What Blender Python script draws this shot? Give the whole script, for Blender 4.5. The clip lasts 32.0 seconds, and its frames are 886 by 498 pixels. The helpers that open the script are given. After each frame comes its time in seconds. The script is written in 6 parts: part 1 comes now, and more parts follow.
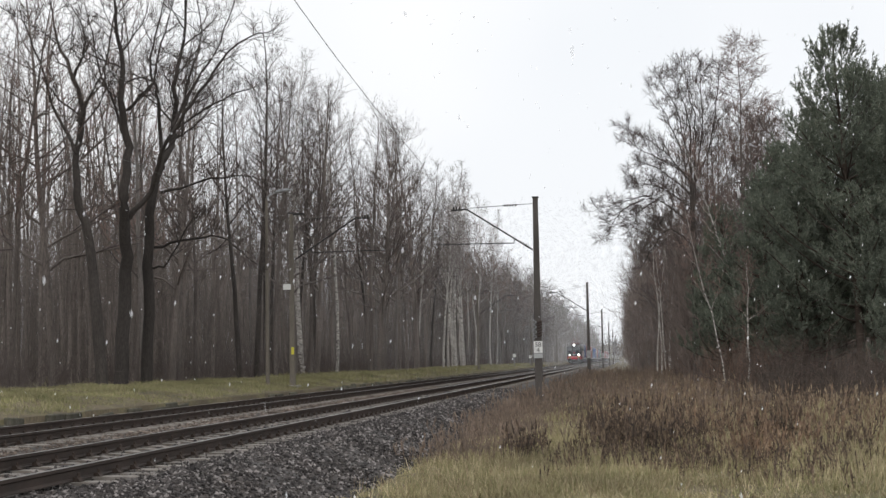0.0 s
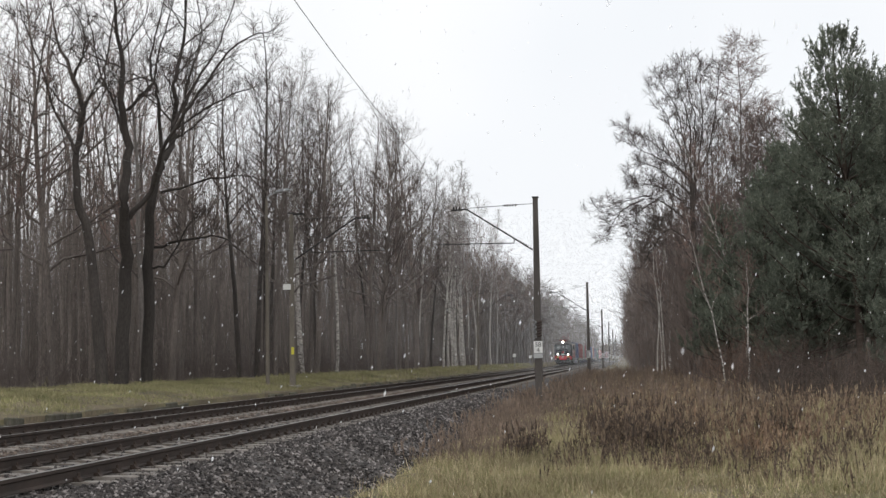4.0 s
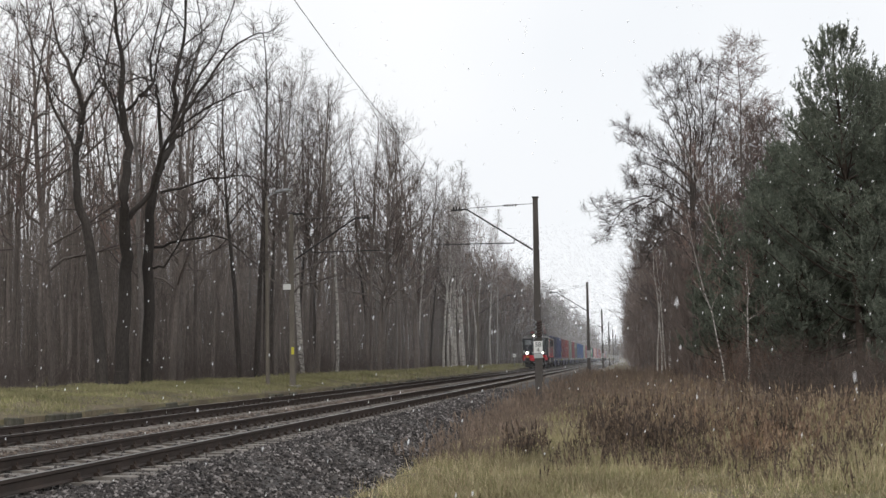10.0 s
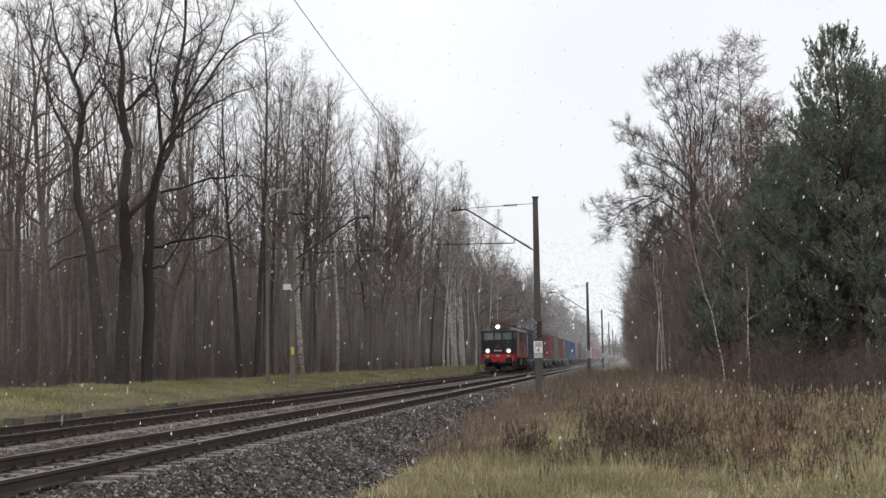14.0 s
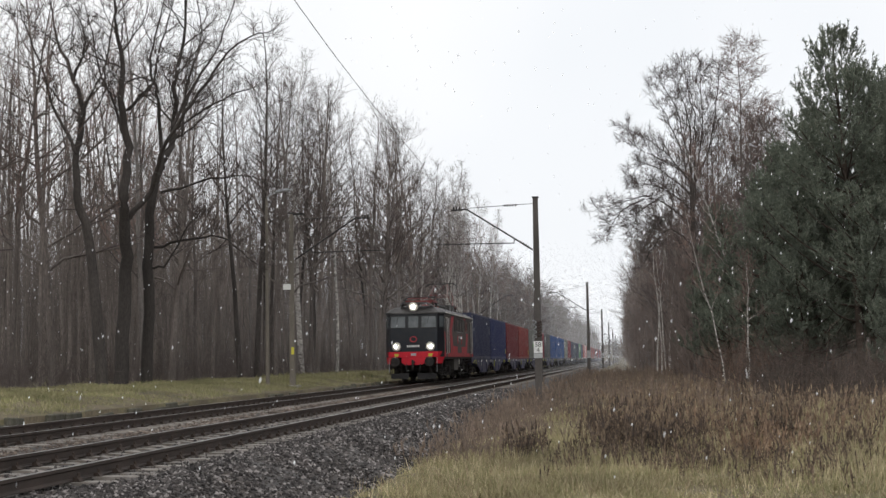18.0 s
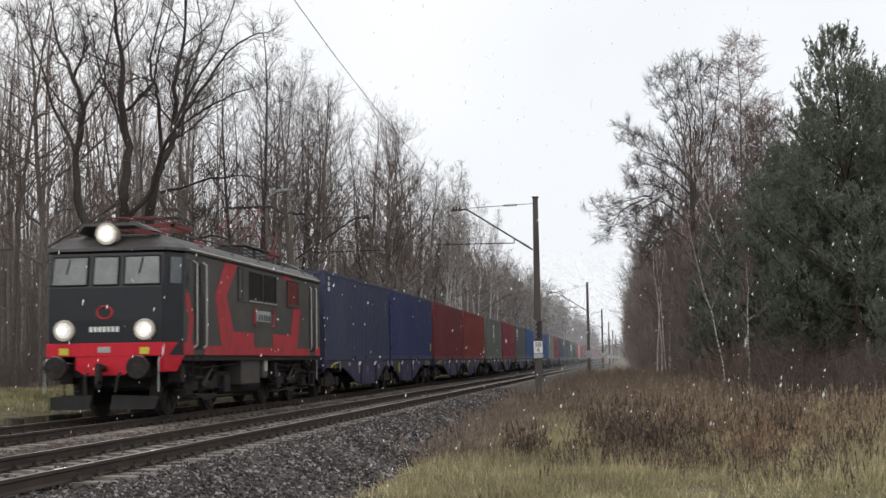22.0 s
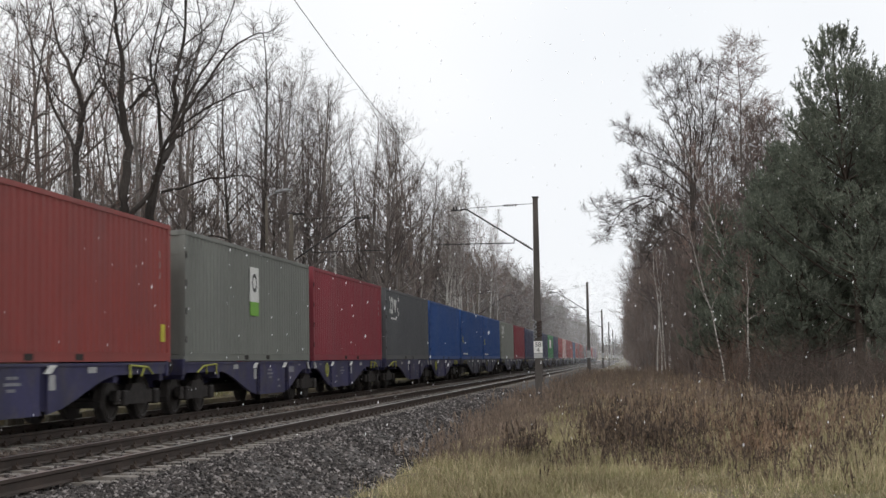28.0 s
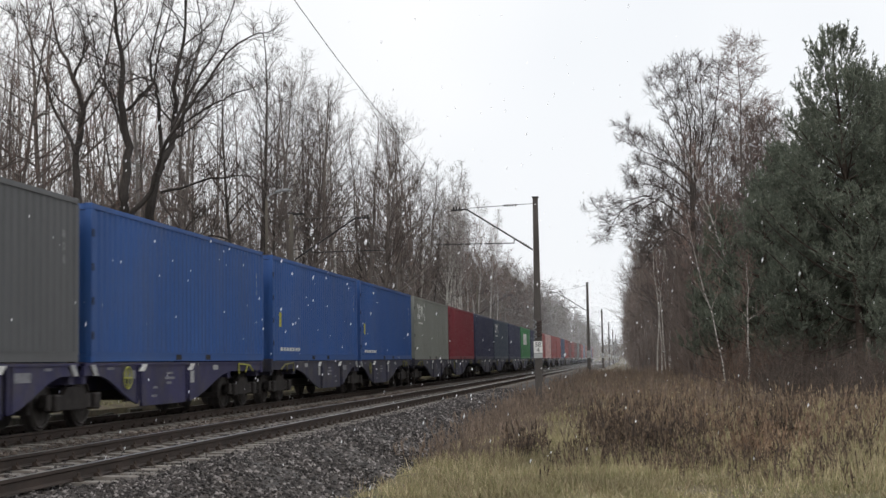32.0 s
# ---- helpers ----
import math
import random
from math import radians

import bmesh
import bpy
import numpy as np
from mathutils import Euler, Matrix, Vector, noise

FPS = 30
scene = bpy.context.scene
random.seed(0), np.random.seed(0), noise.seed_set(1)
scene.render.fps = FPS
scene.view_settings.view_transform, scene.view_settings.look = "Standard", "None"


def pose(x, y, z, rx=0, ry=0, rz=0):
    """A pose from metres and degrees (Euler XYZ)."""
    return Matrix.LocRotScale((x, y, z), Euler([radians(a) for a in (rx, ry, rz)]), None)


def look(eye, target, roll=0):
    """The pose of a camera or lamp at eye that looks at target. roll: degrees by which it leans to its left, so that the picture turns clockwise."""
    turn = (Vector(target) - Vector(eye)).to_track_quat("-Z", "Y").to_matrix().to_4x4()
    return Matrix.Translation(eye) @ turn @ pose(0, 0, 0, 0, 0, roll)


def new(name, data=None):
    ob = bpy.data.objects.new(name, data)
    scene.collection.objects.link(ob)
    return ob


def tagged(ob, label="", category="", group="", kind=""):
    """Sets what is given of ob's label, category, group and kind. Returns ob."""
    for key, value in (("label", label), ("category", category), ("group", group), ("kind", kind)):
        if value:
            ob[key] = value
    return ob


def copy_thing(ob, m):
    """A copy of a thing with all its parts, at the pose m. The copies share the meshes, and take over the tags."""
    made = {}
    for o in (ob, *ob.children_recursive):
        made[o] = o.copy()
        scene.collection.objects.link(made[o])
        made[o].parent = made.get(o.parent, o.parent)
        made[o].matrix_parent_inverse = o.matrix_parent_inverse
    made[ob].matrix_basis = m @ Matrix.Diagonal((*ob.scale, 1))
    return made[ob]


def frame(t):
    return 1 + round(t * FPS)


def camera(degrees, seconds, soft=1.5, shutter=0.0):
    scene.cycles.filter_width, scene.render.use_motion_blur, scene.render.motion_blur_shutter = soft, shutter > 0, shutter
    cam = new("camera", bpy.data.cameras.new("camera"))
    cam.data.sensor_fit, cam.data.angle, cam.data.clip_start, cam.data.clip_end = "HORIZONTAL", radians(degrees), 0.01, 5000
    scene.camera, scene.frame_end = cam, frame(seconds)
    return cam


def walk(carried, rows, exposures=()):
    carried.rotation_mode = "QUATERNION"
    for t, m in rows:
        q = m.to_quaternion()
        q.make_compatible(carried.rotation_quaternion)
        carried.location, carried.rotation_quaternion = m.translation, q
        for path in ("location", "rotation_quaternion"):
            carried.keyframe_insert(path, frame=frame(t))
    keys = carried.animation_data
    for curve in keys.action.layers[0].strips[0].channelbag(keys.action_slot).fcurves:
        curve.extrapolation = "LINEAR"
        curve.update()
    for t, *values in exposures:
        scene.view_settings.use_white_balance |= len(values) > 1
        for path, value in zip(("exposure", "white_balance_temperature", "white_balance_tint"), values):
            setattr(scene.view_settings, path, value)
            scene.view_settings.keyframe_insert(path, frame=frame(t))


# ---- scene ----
# The camera stands still on the grass beside the line. Rail tops lie at z = 0, the line runs along +y.
EYE = (0.0, 0.0, 1.086)
YAW, PITCH, ROLL = radians(7.32), radians(4.503), -0.95
AIM = (-math.sin(YAW) * math.cos(PITCH), math.cos(YAW) * math.cos(PITCH), 1.086 + math.sin(PITCH))
cam = camera(34.66, 32.0, soft=1.45, shutter=0.4)
STANCE = look(EYE, AIM, ROLL)
walk(cam, [(0.0, STANCE), (32.0, STANCE)], exposures=[(0.0, 0.07), (32.0, 0.07)])

NEAR_TRACK, FAR_TRACK = -6.83, -10.765

# ---- world and sun: an overcast winter sky ----
world = bpy.data.worlds.new("overcast_sky")
scene.world = world
world.use_nodes = True
wn, wl = world.node_tree.nodes, world.node_tree.links
wn.clear()
w_out = wn.new("ShaderNodeOutputWorld")
w_bg = wn.new("ShaderNodeBackground")
w_sky = wn.new("ShaderNodeTexSky")
w_sky.sky_type = "NISHITA"
w_sky.sun_disc = False
w_sky.sun_elevation, w_sky.sun_rotation = radians(24), radians(200)
w_sky.air_density, w_sky.dust_density = 1.0, 4.0
w_sat = wn.new("ShaderNodeHueSaturation")
w_sat.inputs["Saturation"].default_value = 0.12
w_gain = wn.new("ShaderNodeVectorMath")
w_gain.operation = "SCALE"
w_gain.inputs["Scale"].default_value = 0.10
w_co = wn.new("ShaderNodeTexCoord")
w_noise = wn.new("ShaderNodeTexNoise")
w_noise.inputs["Scale"].default_value = 2.2
w_noise.inputs["Detail"].default_value = 3.0
w_map = wn.new("ShaderNodeMapRange")
w_map.inputs["From Min"].default_value, w_map.inputs["From Max"].default_value = 0.35, 0.65
w_map.inputs["To Min"].default_value, w_map.inputs["To Max"].default_value = 0.0, 1.0
w_cloud = wn.new("ShaderNodeMix")
w_cloud.data_type = "RGBA"
w_cloud.inputs[6].default_value = (0.93, 0.96, 1.0, 1)
w_cloud.inputs[7].default_value = (1.08, 1.08, 1.09, 1)
w_mix = wn.new("ShaderNodeMix")
w_mix.data_type = "RGBA"
w_mix.inputs[0].default_value = 0.88
wl.new(w_sky.outputs[0], w_sat.inputs["Color"])
wl.new(w_sat.outputs[0], w_gain.inputs[0])
wl.new(w_co.outputs["Generated"], w_noise.inputs["Vector"])
wl.new(w_noise.outputs["Fac"], w_map.inputs["Value"])
wl.new(w_map.outputs[0], w_cloud.inputs[0])
wl.new(w_gain.outputs[0], w_mix.inputs[6])
wl.new(w_cloud.outputs[2], w_mix.inputs[7])
wl.new(w_mix.outputs[2], w_bg.inputs["Color"])
w_bg.inputs["Strength"].default_value = 1.0
wl.new(w_bg.outputs[0], w_out.inputs[0])
sun_data = bpy.data.lights.new("sun", "SUN")
sun_data.energy, sun_data.angle, sun_data.color = 0.5, radians(25), (1.0, 0.97, 0.93)
sun = new("sun", sun_data)
sun.matrix_world = look((-10, -20, 20), (0, 10, 0))


# ---- materials ----
def mat(name, col, rough=0.75, metal=0.0, var=0.2, scale=1.5, grain=30.0, gvar=0.15, bump=0.15, dirt=None, dirt_amount=0.5, piece=0.0, spec=0.4, stretch=(1, 1, 1), emit=None, island=False):
    m = bpy.data.materials.new(name)
    m.use_nodes = True
    nt = m.node_tree
    n, l = nt.nodes, nt.links
    bsdf = n["Principled BSDF"]
    bsdf.inputs["Roughness"].default_value, bsdf.inputs["Metallic"].default_value = rough, metal
    bsdf.inputs["Specular IOR Level"].default_value = spec
    co = n.new("ShaderNodeTexCoord")
    mp = n.new("ShaderNodeMapping")
    mp.inputs["Scale"].default_value = stretch
    l.new(co.outputs["Object"], mp.inputs["Vector"])
    big, small = n.new("ShaderNodeTexNoise"), n.new("ShaderNodeTexNoise")
    for node, s, d in ((big, scale, 4.0), (small, grain, 3.0)):
        node.inputs["Scale"].default_value, node.inputs["Detail"].default_value = s, d
        l.new(mp.outputs[0], node.inputs["Vector"])
    last = None
    for node, v in ((big, var), (small, gvar)):
        r = n.new("ShaderNodeMapRange")
        r.inputs["From Min"].default_value, r.inputs["From Max"].default_value = 0.3, 0.7
        r.inputs["To Min"].default_value, r.inputs["To Max"].default_value = 1 - v, 1 + v
        l.new(node.outputs["Fac"], r.inputs["Value"])
        if last is None:
            last = r.outputs[0]
        else:
            mu = n.new("ShaderNodeMath")
            mu.operation = "MULTIPLY"
            l.new(last, mu.inputs[0])
            l.new(r.outputs[0], mu.inputs[1])
            last = mu.outputs[0]
    if piece:
        if island:
            src = n.new("ShaderNodeNewGeometry").outputs["Random Per Island"]
        else:
            src = n.new("ShaderNodeObjectInfo").outputs["Random"]
        r = n.new("ShaderNodeMapRange")
        r.inputs["To Min"].default_value, r.inputs["To Max"].default_value = 1 - piece, 1 + piece
        l.new(src, r.inputs["Value"])
        mu = n.new("ShaderNodeMath")
        mu.operation = "MULTIPLY"
        l.new(last, mu.inputs[0])
        l.new(r.outputs[0], mu.inputs[1])
        last = mu.outputs[0]
    base = n.new("ShaderNodeMix")
    base.data_type = "RGBA"
    base.inputs[6].default_value = (*col, 1)
    base.inputs[7].default_value = (*(dirt or col), 1)
    if dirt:
        r = n.new("ShaderNodeMapRange")
        r.inputs["From Min"].default_value, r.inputs["From Max"].default_value = 0.45, 0.7
        r.inputs["To Max"].default_value = dirt_amount
        dn = n.new("ShaderNodeTexNoise")
        dn.inputs["Scale"].default_value, dn.inputs["Detail"].default_value = scale * 2.3, 6.0
        l.new(mp.outputs[0], dn.inputs["Vector"])
        l.new(dn.outputs["Fac"], r.inputs["Value"])
        l.new(r.outputs[0], base.inputs[0])
    else:
        base.inputs[0].default_value = 0
    sc = n.new("ShaderNodeVectorMath")
    sc.operation = "SCALE"
    l.new(base.outputs[2], sc.inputs[0])
    l.new(last, sc.inputs["Scale"])
    l.new(sc.outputs[0], bsdf.inputs["Base Color"])
    if bump:
        b = n.new("ShaderNodeBump")
        b.inputs["Strength"].default_value, b.inputs["Distance"].default_value = bump, 0.01
        l.new(small.outputs["Fac"], b.inputs["Height"])
        l.new(b.outputs[0], bsdf.inputs["Normal"])
    if emit:
        bsdf.inputs["Emission Color"].default_value = (*emit[0], 1)
        bsdf.inputs["Emission Strength"].default_value = emit[1]
    return m


def two_tone(name, cols, rough=0.85, gvar=0.2, var=0.35, scale=0.45):
    """A stuff material: each piece takes a colour between several, by its island."""
    m = mat(name, cols[0], rough, gvar=gvar, bump=0, var=var, scale=scale)
    n, l = m.node_tree.nodes, m.node_tree.links
    geo = n.new("ShaderNodeNewGeometry")
    ramp = n.new("ShaderNodeValToRGB")
    while len(ramp.color_ramp.elements) < len(cols):
        ramp.color_ramp.elements.new(0.5)
    for i, (e, c) in enumerate(zip(ramp.color_ramp.elements, cols)):
        e.position, e.color = i / len(cols), (*c, 1)
    ramp.color_ramp.interpolation = "CONSTANT"
    l.new(geo.outputs["Random Per Island"], ramp.inputs[0])
    mixer = [x for x in n if x.bl_idname == "ShaderNodeMix"][0]
    l.new(ramp.outputs[0], mixer.inputs[6])
    return m


M = {}
M["soil"] = mat("soil_and_leaf_litter", (0.105, 0.082, 0.050), 0.95, var=0.35, scale=0.4, grain=12, gvar=0.3, bump=0.5, dirt=(0.14, 0.125, 0.06), dirt_amount=0.9)
M["ballast_bed"] = mat("crushed_stone_bed", (0.065, 0.060, 0.057), 0.95, var=0.25, scale=0.7, grain=18, gvar=0.45, bump=0.8, dirt=(0.12, 0.085, 0.065))
M["stone"] = two_tone("crushed_stone", [(0.020, 0.017, 0.016), (0.050, 0.043, 0.041), (0.096, 0.086, 0.082), (0.030, 0.026, 0.025), (0.070, 0.061, 0.057), (0.250, 0.228, 0.218)], 0.85)
M["stone_brown"] = two_tone("rust_stained_stone", [(0.09, 0.07, 0.058), (0.17, 0.135, 0.11), (0.25, 0.21, 0.18), (0.10, 0.075, 0.06)], 0.9)
M["rail"] = mat("rusty_rail_steel", (0.050, 0.035, 0.028), 0.7, metal=0.2, var=0.3, scale=2, grain=50, dirt=(0.035, 0.028, 0.025))
M["rail_top"] = mat("polished_rail_head", (0.30, 0.29, 0.28), 0.32, metal=0.9, var=0.1, scale=3, bump=0)
M["sleeper"] = mat("weathered_concrete_sleeper", (0.215, 0.195, 0.175), 0.9, var=0.2, scale=3, grain=40, dirt=(0.16, 0.12, 0.09), piece=0.2)
M["fastening"] = mat("rusty_rail_clip", (0.055, 0.040, 0.032), 0.8, metal=0.3)
M["concrete"] = mat("grey_weathered_concrete", (0.30, 0.28, 0.25), 0.92, var=0.3, scale=1.2, grain=35, dirt=(0.09, 0.085, 0.06), dirt_amount=0.8, piece=0.2)
M["kerb"] = mat("mossy_broken_kerb", (0.13, 0.12, 0.095), 0.95, var=0.4, scale=1.5, grain=30, dirt=(0.055, 0.052, 0.032), dirt_amount=1.0, piece=0.35)
M["mast"] = mat("dark_stained_concrete_mast", (0.085, 0.076, 0.070), 0.92, var=0.3, scale=0.9, grain=30, dirt=(0.07, 0.062, 0.056), stretch=(1, 1, 0.3))
M["mast_old"] = mat("pale_weathered_concrete_mast", (0.17, 0.15, 0.125), 0.92, var=0.3, scale=0.9, grain=30, dirt=(0.10, 0.085, 0.07), stretch=(1, 1, 0.3))
M["steel_dark"] = mat("dark_painted_steel", (0.05, 0.048, 0.047), 0.6, metal=0.4, var=0.3, scale=5)
M["steel_grey"] = mat("galvanised_steel", (0.32, 0.33, 0.34), 0.5, metal=0.6, var=0.2, scale=6)
M["insulator"] = mat("brown_glazed_insulator", (0.05, 0.035, 0.03), 0.25, var=0.1)
M["wire"] = mat("copper_wire_tarnished", (0.06, 0.06, 0.06), 0.6, metal=0.5, bump=0)
M["sign_white"] = mat("white_enamel_sign", (0.72, 0.72, 0.70), 0.5, var=0.08, scale=8, dirt=(0.5, 0.48, 0.43), dirt_amount=0.4)
M["sign_black"] = mat("black_sign_paint", (0.03, 0.03, 0.03), 0.6)
M["sign_yellow"] = mat("yellow_paint", (0.55, 0.50, 0.05), 0.6, var=0.15)
M["bark"] = mat("grey_brown_bark", (0.150, 0.128, 0.116), 0.95, var=0.35, scale=1.2, grain=25, gvar=0.3, bump=0.6, stretch=(1, 1, 0.25), piece=0.25)
M["bark_dark"] = mat("dark_wet_bark", (0.058, 0.050, 0.045), 0.95, var=0.35, scale=1.2, grain=25, gvar=0.3, bump=0.6, stretch=(1, 1, 0.25), piece=0.2)
M["birch"] = mat("white_birch_bark", (0.48, 0.45, 0.42), 0.85, var=0.2, scale=2, grain=7, gvar=0.2, dirt=(0.05, 0.045, 0.04), dirt_amount=1.0, stretch=(1, 1, 2.2))
M["birch_white"] = mat("white_young_birch_bark", (0.55, 0.52, 0.48), 0.85, var=0.2, scale=2, grain=7, gvar=0.2, dirt=(0.10, 0.09, 0.08), dirt_amount=0.8, stretch=(1, 1, 2.2))
# Paler bark and twigs for the far woods: distance haze put into the colour.
M["bark_hazed"] = mat("pale_grey_bark", (0.165, 0.148, 0.138), 0.95, var=0.3, scale=0.8, grain=20, gvar=0.25, bump=0.4, stretch=(1, 1, 0.3), piece=0.2)
M["twig_hazed"] = mat("pale_grey_twigs", (0.185, 0.16, 0.15), 0.9, var=0.25, scale=0.5, bump=0, piece=0.2)
M["straw"] = two_tone("dry_straw", [(0.260, 0.225, 0.125), (0.420, 0.360, 0.220), (0.315, 0.270, 0.145), (0.350, 0.285, 0.180), (0.225, 0.220, 0.100)], 0.85)
M["weed_dark"] = two_tone("dark_weed_stalks", [(0.060, 0.045, 0.035), (0.130, 0.092, 0.066), (0.080, 0.058, 0.046), (0.210, 0.155, 0.105)], 0.9)
M["weed_rust"] = two_tone("rust_brown_stalks", [(0.160, 0.105, 0.070), (0.220, 0.145, 0.098), (0.125, 0.086, 0.062), (0.270, 0.195, 0.130)], 0.9)
M["thicket"] = mat("grey_brown_thicket_twigs", (0.185, 0.150, 0.134), 0.9, var=0.25, scale=0.4, bump=0)
M["twig_dark"] = mat("dark_wet_twigs", (0.070, 0.058, 0.053), 0.9, var=0.2, scale=0.6, bump=0, piece=0.2)
M["twig"] = mat("bare_twigs", (0.118, 0.096, 0.088), 0.9, var=0.2, scale=0.6, bump=0, piece=0.25)
M["twig_red"] = mat("reddish_bare_twigs", (0.190, 0.130, 0.112), 0.9, var=0.25, scale=0.5, bump=0, piece=0.2)
M["pine_bark"] = mat("scaly_pine_bark", (0.060, 0.045, 0.036), 0.95, var=0.3, scale=2, grain=20, bump=0.7)
M["needles"] = two_tone("pine_needles", [(0.100, 0.117, 0.090), (0.140, 0.160, 0.120), (0.114, 0.133, 0.103), (0.190, 0.205, 0.160)], 0.75)
M["grass"] = two_tone("winter_grass", [(0.275, 0.248, 0.135), (0.430, 0.365, 0.220), (0.320, 0.282, 0.155), (0.520, 0.440, 0.285), (0.205, 0.198, 0.092), (0.260, 0.190, 0.125)], 0.85)
M["grass_green"] = two_tone("mossy_grass", [(0.180, 0.181, 0.083), (0.266, 0.244, 0.127), (0.214, 0.210, 0.096), (0.323, 0.283, 0.165)], 0.85)
M["weed"] = two_tone("dry_weed_stalks", [(0.175, 0.122, 0.086), (0.270, 0.205, 0.138), (0.210, 0.142, 0.098), (0.340, 0.275, 0.182), (0.155, 0.112, 0.084)], 0.9)
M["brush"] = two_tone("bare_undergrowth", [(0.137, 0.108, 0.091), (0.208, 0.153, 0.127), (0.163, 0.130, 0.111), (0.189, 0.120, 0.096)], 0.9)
M["shoulder_weed"] = two_tone("thin_brown_weeds", [(0.165, 0.125, 0.101), (0.250, 0.186, 0.142), (0.145, 0.111, 0.092), (0.210, 0.162, 0.121)], 0.9)


def flake(name, white, clear):
    """A loose flake: light from the whole sky above passes into it, whichever way its faces turn."""
    m = bpy.data.materials.new(name)
    m.use_nodes = True
    n, l = m.node_tree.nodes, m.node_tree.links
    n.clear()
    out, both, thin = n.new("ShaderNodeOutputMaterial"), n.new("ShaderNodeAddShader"), n.new("ShaderNodeMixShader")
    front, back, gap = n.new("ShaderNodeBsdfDiffuse"), n.new("ShaderNodeBsdfTranslucent"), n.new("ShaderNodeBsdfTransparent")
    for node, z in ((front, 1.0), (back, -1.0)):
        up = n.new("ShaderNodeCombineXYZ")
        up.inputs["Z"].default_value = z
        node.inputs["Color"].default_value = (*white, 1)
        l.new(up.outputs[0], node.inputs["Normal"])
    thin.inputs[0].default_value = clear
    l.new(front.outputs[0], both.inputs[0])
    l.new(back.outputs[0], both.inputs[1])
    l.new(both.outputs[0], thin.inputs[1])
    l.new(gap.outputs[0], thin.inputs[2])
    l.new(thin.outputs[0], out.inputs[0])
    return m


# Darker copy of the brush: shade under the pines put into the colour.
M["brush_shade"] = two_tone("wet_dark_undergrowth", [(0.080, 0.062, 0.052), (0.120, 0.092, 0.076), (0.060, 0.048, 0.041)], 0.9)
M["snow"] = flake("snowflake", (0.93, 0.94, 0.96), 0.4)
# Nearly clear, so that layers of added flakes build up into haze.
M["haze_flake"] = flake("fine_far_snow", (0.96, 0.97, 0.99), 0.90)
M["guard"] = mat("black_rail_guard_paint", (0.016, 0.015, 0.015), 0.7, var=0.3, scale=3, spec=0.2)
M["red_brush"] = two_tone("reddish_bushes", [(0.142, 0.098, 0.075), (0.190, 0.124, 0.091), (0.114, 0.091, 0.072)], 0.9)
M["loco_black"] = mat("black_locomotive_paint", (0.010, 0.012, 0.017), 0.36, var=0.12, scale=1.2, dirt=(0.020, 0.019, 0.020), dirt_amount=0.5, bump=0.03, spec=0.28)
M["loco_grey"] = mat("dusty_dark_grey_paint", (0.062, 0.056, 0.050), 0.55, var=0.14, scale=0.9, dirt=(0.088, 0.074, 0.062), dirt_amount=0.6, bump=0.03)
M["loco_roof"] = mat("sooty_grey_roof_paint", (0.085, 0.080, 0.078), 0.6, var=0.3, scale=1.4, dirt=(0.045, 0.040, 0.038), dirt_amount=0.7)
M["loco_red"] = mat("bright_red_locomotive_paint", (0.52, 0.018, 0.034), 0.45, var=0.1, scale=1.5, dirt=(0.34, 0.016, 0.024), dirt_amount=0.4, bump=0.02, spec=0.2)
M["loco_red_dull"] = mat("grimy_red_paint", (0.44, 0.028, 0.042), 0.55, var=0.16, scale=1.1, dirt=(0.17, 0.045, 0.04), dirt_amount=0.55, bump=0.02)
M["chassis"] = mat("oily_black_running_gear", (0.022, 0.019, 0.018), 0.7, metal=0.1, var=0.35, scale=4, dirt=(0.055, 0.045, 0.040), dirt_amount=0.5, spec=0.25)
M["wheel"] = mat("worn_wheel_steel", (0.045, 0.039, 0.036), 0.6, metal=0.3, var=0.25, scale=5)
M["glass"] = mat("dark_window_glass", (0.015, 0.016, 0.018), 0.05, var=0.1, bump=0, spec=0.9)
# Cab panes: the reflected sky is put into the grey base colour.
M["glass_sky"] = mat("windscreen_glass", (0.095, 0.105, 0.11), 0.12, var=0.35, scale=1.6, bump=0, spec=0.35)
M["glass_red"] = mat("red_blind_behind_glass", (0.14, 0.018, 0.018), 0.2, var=0.2, bump=0, spec=0.8)
M["chrome"] = mat("pale_metal_handrail", (0.60, 0.58, 0.55), 0.4, metal=0.3, var=0.1)
M["rubber"] = mat("black_rubber", (0.02, 0.02, 0.02), 0.8)
M["lamp_on"] = mat("lit_headlamp", (0.9, 0.88, 0.8), 0.3, bump=0, emit=((1.0, 0.93, 0.84), 140.0))
M["lamp_lit"] = mat("lit_headlamp_reflector", (0.6, 0.58, 0.54), 0.3, metal=0.3, bump=0, emit=((1.0, 0.94, 0.86), 0.30))
M["lamp_glass"] = mat("headlamp_reflector", (0.20, 0.19, 0.18), 0.3, metal=0.4, bump=0)
M["lamp_ring"] = mat("cream_lamp_ring", (0.55, 0.51, 0.44), 0.5, var=0.1, dirt=(0.3, 0.27, 0.23))
M["panto_red"] = mat("red_oxide_pantograph", (0.17, 0.030, 0.030), 0.6, var=0.2, scale=5)
# Dirty wagon paint, also greyed to stand in for haze on the far wagons.
M["wagon_dirt_haze"] = mat("dirty_blue_grey_wagon_paint", (0.036, 0.036, 0.062), 0.7, var=0.35, scale=1.0, dirt=(0.070, 0.064, 0.066), dirt_amount=0.85, grain=14)
M["lever_dull"] = mat("dull_yellow_paint", (0.16, 0.15, 0.06), 0.7, var=0.2)
